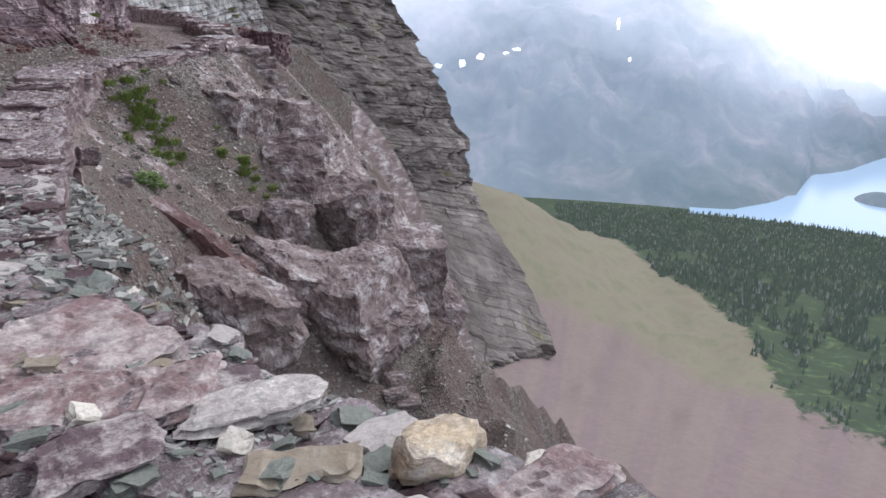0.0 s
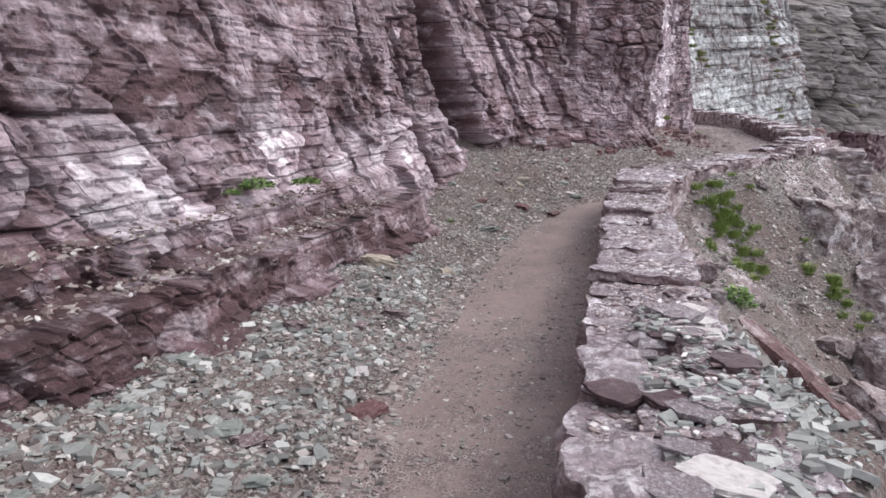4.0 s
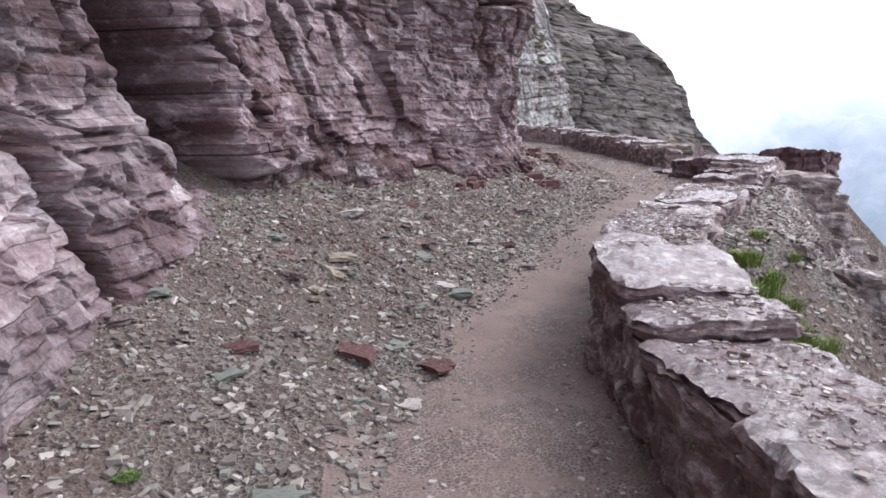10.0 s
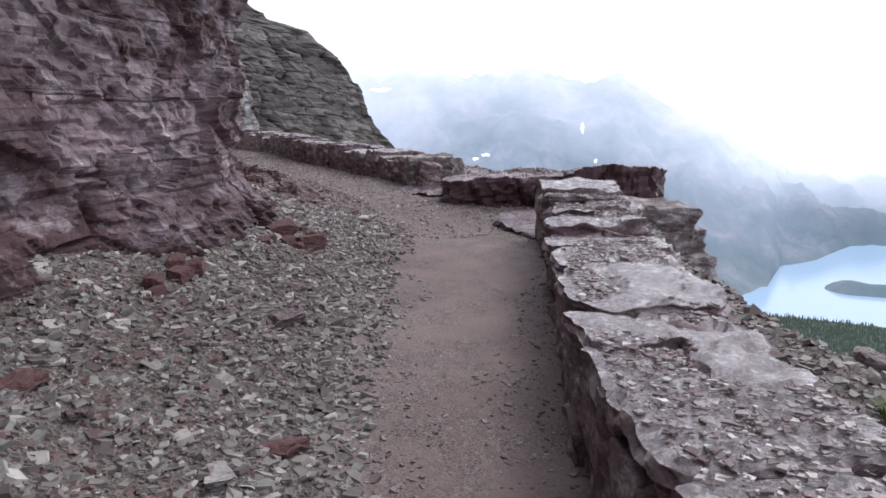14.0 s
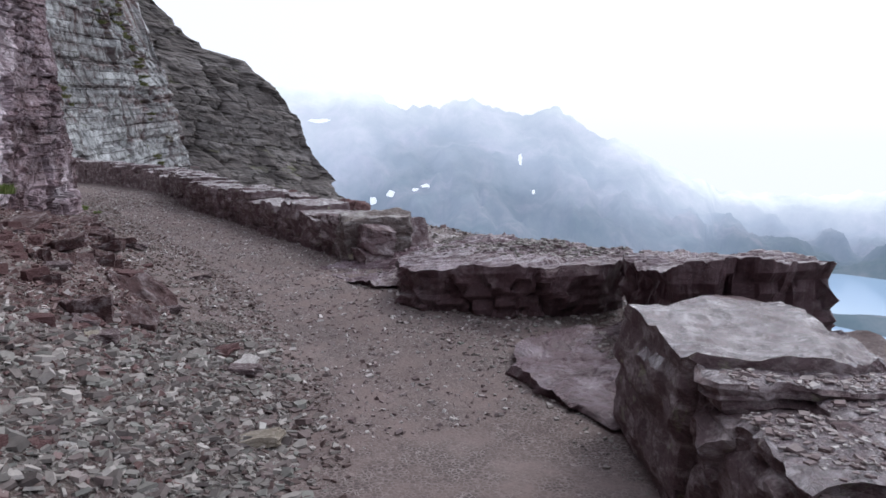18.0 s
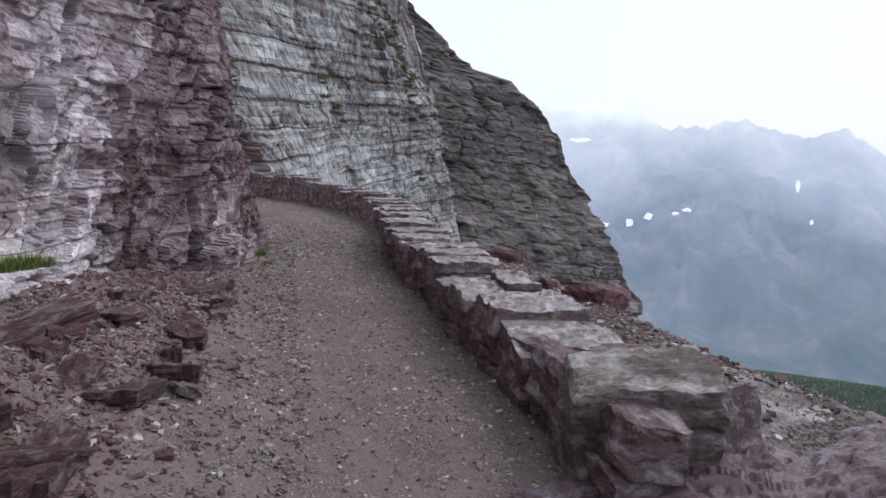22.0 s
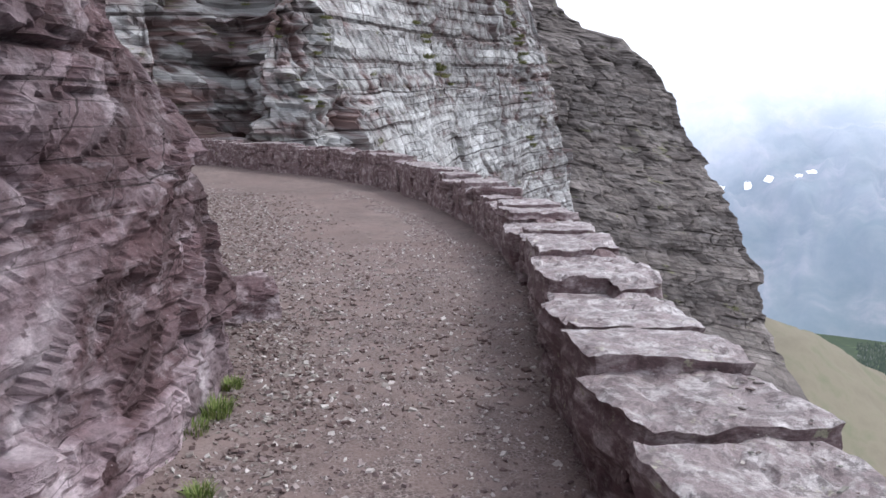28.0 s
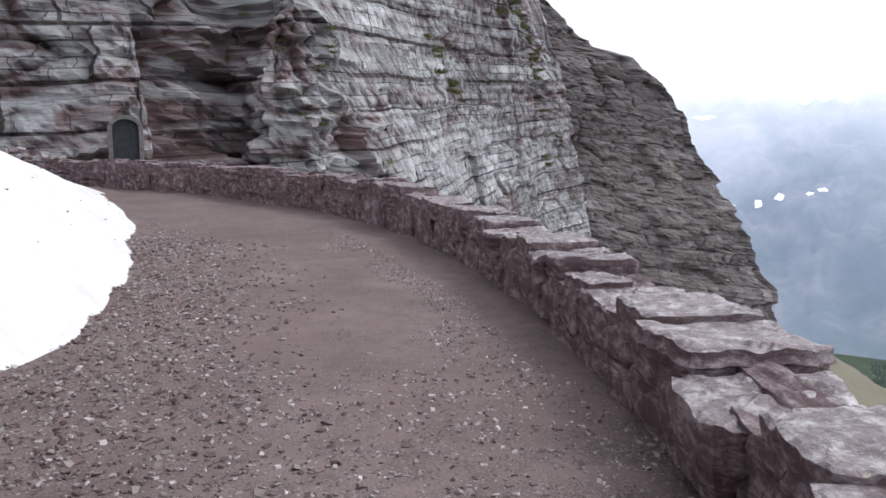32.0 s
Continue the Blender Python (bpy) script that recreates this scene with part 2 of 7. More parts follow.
WALL_ROCK = rock_material("parapet_rock", WALL_STOPS, (0.56, 0.50, 0.505), 0.5, 9.0, grain=4.0, lichen=(0.30, 0.29, 0.22), per_object=True)
# Coping colours raised towards white to stand for sky reflected on wet tops.
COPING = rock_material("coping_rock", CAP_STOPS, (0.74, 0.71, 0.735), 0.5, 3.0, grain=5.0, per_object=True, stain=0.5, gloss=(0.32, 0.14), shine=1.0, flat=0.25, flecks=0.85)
PINK_COPING = rock_material("pink_coping_rock", [(0.26, 0.17, 0.175), (0.44, 0.33, 0.33), (0.60, 0.50, 0.50), (0.70, 0.62, 0.62)], (0.76, 0.72, 0.70), 0.7, 3.0, grain=5.0, per_object=True, stain=0.4, gloss=(0.5, 0.3), shine=0.5, flecks=0.4)
PURPLE_FLAG = rock_material("purple_flag", [(0.13, 0.088, 0.105), (0.19, 0.135, 0.155), (0.25, 0.185, 0.205)], (0.74, 0.70, 0.68), 0.62, 3.0, grain=7.0, per_object=True, stain=0.2, gloss=(0.5, 0.3))
# Grey coping too carries sky brightness in its pale colour.
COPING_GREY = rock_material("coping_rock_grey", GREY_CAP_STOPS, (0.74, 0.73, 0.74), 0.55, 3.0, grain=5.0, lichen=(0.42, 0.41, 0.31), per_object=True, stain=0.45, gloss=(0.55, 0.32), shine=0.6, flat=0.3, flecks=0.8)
GREY_CLIFF = rock_material("grey_limestone", [(0.115, 0.072, 0.068), (0.175, 0.13, 0.13), (0.235, 0.22, 0.22), (0.34, 0.34, 0.34), (0.45, 0.455, 0.46), (0.52, 0.53, 0.54)], (0.50, 0.50, 0.51), 0.35, 0.9, grain=0.45, lichen=(0.14, 0.14, 0.08), stain=0.12, drawn=0.3, joints=((2.6, 0.75, 0.045, 0.85), (6.5, 2.6, 0.12, 1.0)))
LEDGE_ROCK = rock_material("ledge_rock", [(0.10, 0.053, 0.053), (0.18, 0.104, 0.104), (0.27, 0.175, 0.178), (0.37, 0.28, 0.28)], (0.45, 0.39, 0.40), 0.4, 5.0, grain=2.0, per_object=True, flat=0.4)
BOULDER_ROCK = rock_material("boulder_rock", PURPLE_STOPS[1:6], (0.74, 0.66, 0.69), 0.55, 5.0, grain=2.0, per_object=True)
END_ROCK = rock_material("end_block_rock", [(0.15, 0.118, 0.112), (0.25, 0.21, 0.197), (0.37, 0.33, 0.31), (0.50, 0.47, 0.45)], (0.66, 0.64, 0.63), 0.45, 3.0, grain=2.0, lichen=(0.36, 0.34, 0.24), per_object=True)
DARK_CLIFF = rock_material("dark_limestone", [(0.085, 0.072, 0.068), (0.130, 0.112, 0.106), (0.175, 0.155, 0.148), (0.23, 0.208, 0.20)], (0.25, 0.232, 0.226), 0.3, 0.16, grain=0.035, lichen=(0.15, 0.15, 0.08), stain=0.3, drawn=0.4, joints=((9, 2.6, 0.22, 0.6), (26, 8, 0.5, 0.75)))


def dirt_material():
    n = Nodes("trail_dirt")
    big = n.noise(0.8, 6, 0.6)
    col = n.ramp(big, [(0.3, (0.160, 0.117, 0.110)), (0.55, (0.220, 0.167, 0.157)), (0.75, (0.28, 0.225, 0.214))])
    v = n.mapped((1, 1, 0.3))
    peb = n.cells(46, v, out="Distance")
    stones = n.ramp(n.cells(46, v), [(0, (0.075, 0.057, 0.057)), (0.35, (0.16, 0.124, 0.122)), (0.6, (0.23, 0.19, 0.184)), (0.85, (0.33, 0.295, 0.285)), (1, (0.44, 0.41, 0.40))])
    stones = n.mix(n.grey(n.cells(46, v, "DISTANCE_TO_EDGE", "Distance"), 0.12, 0.03), stones, (0.055, 0.042, 0.04))
    loose = n.math("ADD", n.noise(3.5, 6, 0.7), n.math("MULTIPLY", n.noise(0.6, 3, 0.5), 0.5))
    col = n.mix(n.math("MULTIPLY", n.grey(loose, 0.62, 0.86), 0.7), col, stones)
    speck = n.noise(90, 3, 0.7)
    col = n.mix(n.math("MULTIPLY", n.grey(speck, 0.64, 0.72), 0.6), col, (0.32, 0.29, 0.28))
    col = n.mix(n.math("MULTIPLY", n.grey(n.noise(60, 4, 0.7, n.mapped((1, 1, 1), (4, 4, 4))), 0.62, 0.70), 0.6), col, (0.08, 0.06, 0.056))
    return n.done(col, 0.8, n.bump(n.math("ADD", n.math("MULTIPLY", peb, -0.5), n.math("MULTIPLY", speck, 0.6)), 0.5, 0.012), spec=0.3)


def chip_material(name, stops):
    n = Nodes(name)
    col = n.ramp(n.island(), stops)
    col = n.mix(0.4, col, n.mix(1.0, col, n.ramp(n.noise(30, 5, 0.7), [(0.3, (0.5,) * 3), (0.7, (1.5,) * 3)]), "MULTIPLY"))
    return n.done(col, 0.75, n.bump(n.noise(60, 4, 0.6), 0.3, 0.01))


CHIP_STOPS = [(0.0, (0.095, 0.077, 0.076)), (0.3, (0.224, 0.206, 0.191)), (0.5, (0.163, 0.120, 0.119)), (0.66, (0.224, 0.225, 0.206)), (0.85, (0.318, 0.288, 0.271)), (1.0, (0.464, 0.430, 0.408))]
def scree_bed():
    n = Nodes("scree_bed")
    v = n.mapped((1, 1, 0.5))
    col = n.ramp(n.cells(34, v), CHIP_STOPS)
    col = n.mix(n.math("MULTIPLY", n.grey(n.cells(34, v, "DISTANCE_TO_EDGE", "Distance"), 0.10, 0.02), 0.65), col, (0.058, 0.046, 0.042))
    col = n.mix(n.grey(n.noise(1.2, 6, 0.65), 0.40, 0.56), col, n.mix(0.65, col, (0.145, 0.102, 0.094)))
    h = n.math("ADD", n.cells(34, v, out="Distance"), n.noise(70, 3, 0.6))
    return n.done(col, 0.9, n.bump(h, 0.9, 0.03), spec=0.2)


DIRT = dirt_material()
SCREE_BED = scree_bed()
CHIPS = chip_material("shale_chips", CHIP_STOPS)
GREEN_CHIPS = chip_material("green_shale_chips", [(0.0, (0.13, 0.125, 0.12)), (0.4, (0.20, 0.207, 0.197)), (0.75, (0.27, 0.275, 0.265)), (1.0, (0.42, 0.42, 0.40))])
PURPLE_CHIPS = chip_material("purple_shale_chips", [(0.0, (0.13, 0.092, 0.092)), (0.35, (0.23, 0.178, 0.178)), (0.6, (0.31, 0.262, 0.258)), (0.85, (0.43, 0.395, 0.385)), (1.0, (0.64, 0.605, 0.59))])
BENCH_CHIPS = chip_material("bench_rubble", [(0.0, (0.085, 0.055, 0.052)), (0.4, (0.17, 0.125, 0.118)), (0.7, (0.235, 0.20, 0.185)), (0.92, (0.30, 0.275, 0.255)), (1.0, (0.52, 0.50, 0.48))])
RED_CHIPS = chip_material("red_shale_chips", [(0.0, (0.10, 0.055, 0.053)), (0.5, (0.17, 0.102, 0.098)), (0.88, (0.25, 0.185, 0.18)), (0.94, (0.36, 0.31, 0.30)), (1.0, (0.55, 0.51, 0.50))])


def plain_rock(name, a, b, c, grain=6.0):
    n = Nodes(name)
    col = n.ramp(n.noise(grain, 8, 0.7, n.mapped((1, 1, 2.0)), warp=0.5), [(0.3, a), (0.5, b), (0.72, c)])
    return n.done(col, 0.8, n.bump(n.noise(grain * 6, 6, 0.7), 0.5, 0.015))


TAN_ROCK = plain_rock("tan_rock", (0.20, 0.155, 0.115), (0.31, 0.27, 0.22), (0.42, 0.385, 0.345))
GREEN_ROCK = plain_rock("green_rock", (0.13, 0.142, 0.13), (0.20, 0.218, 0.20), (0.30, 0.31, 0.29))
RED_ROCK = plain_rock("red_rock", (0.068, 0.032, 0.033), (0.115, 0.056, 0.056), (0.21, 0.14, 0.14))
WHITE_ROCK = plain_rock("white_rock", (0.38, 0.26, 0.15), (0.72, 0.69, 0.63), (0.82, 0.81, 0.79), 9.0)
STAINED_WHITE = rock_material("stained_white_rock", [(0.58, 0.47, 0.34), (0.74, 0.70, 0.63), (0.82, 0.80, 0.76), (0.86, 0.85, 0.83)], (0.88, 0.87, 0.85), 0.6, 3.0, grain=4.0, per_object=True, stain=0.2, flecks=0.2)
WHITE_FLAG = rock_material("white_patched_flag", [(0.50, 0.46, 0.45), (0.70, 0.69, 0.65), (0.80, 0.80, 0.74), (0.82, 0.83, 0.76)], (0.86, 0.86, 0.82), 0.7, 3.0, grain=4.0, per_object=True, stain=0.2, flecks=0.3)
PALE_ROCK = plain_rock("pale_rock", (0.30, 0.26, 0.25), (0.46, 0.43, 0.42), (0.60, 0.57, 0.57))
GRASS = Nodes("grass")
GRASS = GRASS.done(GRASS.ramp(GRASS.island(), [(0, (0.09, 0.135, 0.035)), (0.6, (0.17, 0.24, 0.06)), (1, (0.30, 0.31, 0.13))]), 0.7)
DRY_GRASS = Nodes("dry_grass")
DRY_GRASS = DRY_GRASS.done(DRY_GRASS.ramp(DRY_GRASS.island(), [(0, (0.11, 0.13, 0.05)), (0.6, (0.19, 0.20, 0.08)), (1, (0.28, 0.26, 0.12))]), 0.8)
LEAF = Nodes("leaf")
LEAF = LEAF.done(LEAF.ramp(LEAF.island(), [(0, (0.05, 0.10, 0.025)), (0.6, (0.10, 0.18, 0.04)), (1, (0.20, 0.24, 0.09))]), 0.6)


def snow_material():
    n = Nodes("old_snow")
    col = n.ramp(n.noise(1.2, 8, 0.7), [(0.3, (0.70, 0.70, 0.72)), (0.5, (0.84, 0.84, 0.85)), (0.7, (0.9, 0.9, 0.9))])
    col = n.mix(n.grey(n.noise(9, 6, 0.8), 0.70, 0.76), col, (0.35, 0.31, 0.29))
    return n.done(col, 0.6, n.bump(n.noise(3, 7, 0.65), 0.7, 0.12))


SNOW = snow_material()


def valley_material():
    """Brown scree in downhill streaks, tan turf above it, dark forest floor with bright meadows, under a painted blue
    haze glow.
    """
    n = Nodes("valley_ground")

    def attr(name):
        at = n.t.nodes.new("ShaderNodeAttribute")
        at.attribute_name = name
        return at.outputs["Fac"]

    joined = n.t.nodes.new("ShaderNodeCombineXYZ")
    n.put(joined.inputs[0], attr("across"))
    n.put(joined.inputs[1], attr("along"))
    flow = joined.outputs[0]
    streak = n.noise(1.0, 7, 0.6, n.mapped((0.22, 0.07, 1), turn=(0, 0, 0.45), source=flow))
    scree = n.ramp(streak, [(0.3, (0.172, 0.128, 0.122)), (0.45, (0.190, 0.146, 0.133)), (0.56, (0.172, 0.128, 0.128)), (0.7, (0.202, 0.162, 0.146))])
    grain = n.noise(0.25, 6, 0.7)
    scree = n.mix(0.3, scree, n.mix(1.0, scree, n.ramp(grain, [(0.3, (0.6,) * 3), (0.7, (1.4,) * 3)]), "MULTIPLY"))
    turf = n.ramp(n.noise(1.0, 7, 0.65, n.mapped((0.5, 2.5, 1), source=flow)), [(0.3, (0.150, 0.130, 0.092)), (0.5, (0.178, 0.158, 0.112)), (0.7, (0.128, 0.132, 0.078))])
    wood = n.ramp(n.noise(1.0, 9, 0.65, n.mapped((0.6, 6, 1), source=flow), warp=0.5), [(0.3, (0.028, 0.042, 0.022)), (0.54, (0.038, 0.058, 0.027)), (0.63, (0.075, 0.11, 0.045)), (0.72, (0.15, 0.17, 0.085))])
    rag = n.math("MULTIPLY", n.math("SUBTRACT", n.noise(1.0, 9, 0.7, n.mapped((0.8, 7, 1), (4, 4, 0), source=flow)), 0.5), 0.55)
    col = n.mix(n.grey(n.math("ADD", attr("turf"), rag), 0.42, 0.58), scree, turf)
    col = n.mix(n.grey(n.math("ADD", attr("wood"), rag), 0.47, 0.53), col, wood)
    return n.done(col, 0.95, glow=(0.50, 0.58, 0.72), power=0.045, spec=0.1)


VALLEY = valley_material()
# conifer colour carries a faint blue glow as painted haze
CONIFER = Nodes("conifer")
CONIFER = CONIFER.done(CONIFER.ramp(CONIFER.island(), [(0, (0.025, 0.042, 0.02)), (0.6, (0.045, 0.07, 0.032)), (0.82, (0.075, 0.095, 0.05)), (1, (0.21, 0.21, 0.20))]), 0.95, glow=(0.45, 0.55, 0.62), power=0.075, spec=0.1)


def mountain_material():
    n = Nodes("painted_haze_mountain")
    sep = n.t.nodes.new("ShaderNodeSeparateXYZ")
    n.put(sep.inputs[0], n.coord)
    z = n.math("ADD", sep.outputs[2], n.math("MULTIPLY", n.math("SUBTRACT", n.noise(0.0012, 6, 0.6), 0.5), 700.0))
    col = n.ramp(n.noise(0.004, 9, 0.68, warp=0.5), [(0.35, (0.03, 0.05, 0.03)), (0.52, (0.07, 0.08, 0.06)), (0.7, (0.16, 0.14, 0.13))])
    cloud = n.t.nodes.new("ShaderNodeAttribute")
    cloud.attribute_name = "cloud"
    # haze and low cloud painted as a glow that pales with height
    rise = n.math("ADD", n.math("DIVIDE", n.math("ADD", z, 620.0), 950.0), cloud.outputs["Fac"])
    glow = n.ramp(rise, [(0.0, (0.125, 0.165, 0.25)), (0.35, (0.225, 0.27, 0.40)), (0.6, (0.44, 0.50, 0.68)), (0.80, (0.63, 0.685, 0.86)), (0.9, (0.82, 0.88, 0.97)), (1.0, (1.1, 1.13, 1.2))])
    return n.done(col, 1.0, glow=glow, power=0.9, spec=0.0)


MOUNTAIN = mountain_material()
# snow whitened by an added glow on top of its own colour
FAR_SNOW = Nodes("glowing_far_snow").done((0.85, 0.85, 0.87), 0.8, glow=(0.9, 0.95, 1.0), power=0.45)


def lake_material():
    n = Nodes("lake_water")
    # added blue glow stands in for part of the reflected sky
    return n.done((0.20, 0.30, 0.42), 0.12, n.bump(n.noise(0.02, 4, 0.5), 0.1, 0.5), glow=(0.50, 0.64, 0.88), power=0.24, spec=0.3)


LAKE = lake_material()
DOOR_PAINT = Nodes("door_paint")
DOOR_PAINT = DOOR_PAINT.done(DOOR_PAINT.ramp(DOOR_PAINT.noise(3, 6, 0.6), [(0.3, (0.028, 0.033, 0.038)), (0.7, (0.055, 0.062, 0.07))]), 0.5)
CONCRETE = plain_rock("portal_stone", (0.11, 0.10, 0.095), (0.19, 0.18, 0.17), (0.27, 0.26, 0.245), 3.0)


# ---- noise and mesh tools ----
def lattice(ix, iy, iz, seed):
    h = (ix.astype(np.int64) * 374761393 + iy.astype(np.int64) * 668265263 + iz.astype(np.int64) * 2147483647 + seed * 144665) & 0xFFFFFFFF
    h = ((h ^ (h >> 13)) * 1274126177) & 0xFFFFFFFF
    return ((h ^ (h >> 16)) & 0xFFFF) / 65535.0


def value_noise(x, y, z=0.0, seed=0):
    x, y, z = np.broadcast_arrays(np.asarray(x, float), np.asarray(y, float), np.asarray(z, float))
    fx, fy, fz = np.floor(x), np.floor(y), np.floor(z)
    u, v, w = x - fx, y - fy, z - fz
    u, v, w = u * u * (3 - 2 * u), v * v * (3 - 2 * v), w * w * (3 - 2 * w)
    total = 0.0
    for a in (0, 1):
        for b in (0, 1):
            for c in (0, 1):
                total = total + lattice(fx + a, fy + b, fz + c, seed) * (u if a else 1 - u) * (v if b else 1 - v) * (w if c else 1 - w)
    return total * 2 - 1


def fractal(x, y, z=0.0, octaves=4, seed=0, gain=0.5):
    total, amp, f = 0.0, 1.0, 1.0
    for k in range(octaves):
        total = total + amp * value_noise(np.asarray(x) * f, np.asarray(y) * f, np.asarray(z) * f, seed + 17 * k)
        amp, f = amp * gain, f * 2.03
    return total


def smooth(a, b, x):
    t = np.clip((np.asarray(x, float) - a) / (b - a), 0, 1)
    return t * t * (3 - 2 * t)


def mesh_from(name, verts, faces, material=None, shade=False):
    """faces: an (n, 3) or (n, 4) array."""
    me = bpy.data.meshes.new(name)
    verts, faces = np.asarray(verts, np.float32), np.asarray(faces, np.int32)
    n, k = faces.shape
    me.vertices.add(len(verts))
    me.vertices.foreach_set("co", verts.ravel())
    me.loops.add(n * k)
    me.loops.foreach_set("vertex_index", faces.ravel())
    me.polygons.add(n)
    me.polygons.foreach_set("loop_start", np.arange(0, n * k, k, dtype=np.int32))
    me.update(calc_edges=True)
    me.validate()
    me.shade_smooth() if shade else me.shade_flat()
    if material:
        me.materials.append(material)
    return me


def grid_faces(rows, cols):
    i, j = np.meshgrid(np.arange(rows - 1), np.arange(cols - 1), indexing="ij")
    a = (i * cols + j).ravel()
    return np.stack([a, a + 1, a + cols + 1, a + cols], 1)


def sheet(name, x, y, z, material, label="", category="", kind="structure", shade=False, flip=False):
    f = grid_faces(*x.shape)
    ob = new(name, mesh_from(name, np.stack([x, y, z], -1).reshape(-1, 3), f[:, ::-1] if flip else f, material, shade))
    return tagged(ob, label, category, kind=kind)


def thing(name, label, category, at=(0, 0, 0), group="", kind=""):
    ob = new(name)
    ob.location = at
    return tagged(ob, label, category, group, kind)


def part(name, data, parent, label="", at=(0, 0, 0), turn=(0, 0, 0), size=(1, 1, 1)):
    """Links mesh data under a thing."""
    ob = new(name, data)
    ob.parent = parent
    ob.location, ob.rotation_euler, ob.scale = at, turn, size
    return tagged(ob, label)


# ---- plan ----
FLOOR_Y = [-10, 0, 3, 6, 9, 12, 15, 18, 21, 24, 27, 30, 40, 60]
FLOOR_Z = [0.2, 0.12, 0.05, -0.02, -0.02, 0.05, 0.14, 0.29, 0.43, 0.49, 0.53, 0.56, 0.57, 0.6]
INNER = [(1.9, -2.0), (1.1, -0.7), (0.55, 0.0), (0.05, 0.8), (-0.35, 1.6), (-0.60, 2.6), (-0.70, 3.6), (-0.66, 5), (-0.55, 7), (-0.47, 9), (-0.38, 11), (-0.18, 12.3), (0.20, 13.4), (0.62, 14.2), (1.15, 15.0), (1.8, 15.9), (2.45, 16.8), (3.05, 17.6), (3.70, 18.42)]
OUTER = [(2.5, -1.5), (1.75, -0.2), (1.32, 0.5), (0.93, 1.15), (0.55, 2.0), (0.22, 2.8), (0.0, 3.8), (0.0, 5), (0.08, 7), (0.16, 9), (0.28, 11), (0.5, 12.2), (0.9, 13.3), (1.35, 14.1), (1.95, 15.0), (2.6, 15.9), (3.2, 16.7), (3.75, 17.4), (4.35, 18.15)]
INNER2 = [(4.56, 22.75), (4.66, 24), (4.74, 25.4), (4.84, 26.8), (4.92, 28.2), (5.0, 29.6), (5.18, 31), (5.42, 32.3), (5.66, 33.6), (5.80, 35), (5.86, 36.5), (5.85, 38.2), (5.70, 40.5), (5.28, 43.3), (4.36, 46.7), (2.9, 49.6), (1.3, 52.4), (-0.36, 55.1), (-4.0, 58.4), (-9.0, 61.0)]
OUTER2 = [(5.45, 22.95), (5.25, 24), (5.30, 25.4), (5.40, 26.8), (5.50, 28.2), (5.58, 29.6), (5.76, 31), (6.0, 32.2), (6.24, 33.5), (6.36, 35), (6.40, 36.5), (6.37, 38.3), (6.20, 40.7), (5.78, 43.6), (4.83, 47.0), (3.37, 49.9), (1.75, 52.7), (0.05, 55.5), (-3.7, 58.9), (-8.8, 61.6)]
EDGE = [(-1.9, -3), (-1.6, 0), (-1.5, 3.2), (-1.75, 5), (-1.8, 8), (-1.72, 10), (-1.5, 11.4), (-0.9, 13.2), (-0.3, 14.4), (0.2, 15.6), (0.95, 16.8), (1.5, 17.9), (2.1, 19), (2.5, 20.2), (2.85, 22.2), (3.1, 24.3), (3.25, 27), (3.35, 29), (3.5, 31), (3.4, 32.2), (2.9, 34), (2.1, 36.5), (2.0, 38.5), (0.9, 43.5), (-1.2, 50), (-3.6, 56)]
CLIFF = [(-4.3, -8), (-4.1, -3), (-3.9, 1), (-3.7, 4), (-3.52, 6), (-3.42, 7.8), (-3.25, 9.4), (-3.12, 11.6), (-2.78, 13.2), (-2.35, 14.2), (-1.8, 15.2), (-1.2, 16.1), (-0.45, 17.0), (0.25, 17.7), (0.72, 18.5), (0.82, 19.6), (0.95, 21.2), (1.2, 23), (1.5, 25), (1.9, 27), (2.4, 28.3), (3.02, 29.35), (3.20, 30.3), (3.27, 31.45), (2.85, 32.2), (2.2, 32.9), (0.6, 33.8), (-1.5, 35.0), (-4.5, 38), (-8.0, 45), (-11.5, 53), (-16.0, 60)]


def floor_z(y):
    return np.interp(y, FLOOR_Y, FLOOR_Z)


def line_x(line, y):
    return np.interp(y, [p[1] for p in line], [p[0] for p in line])


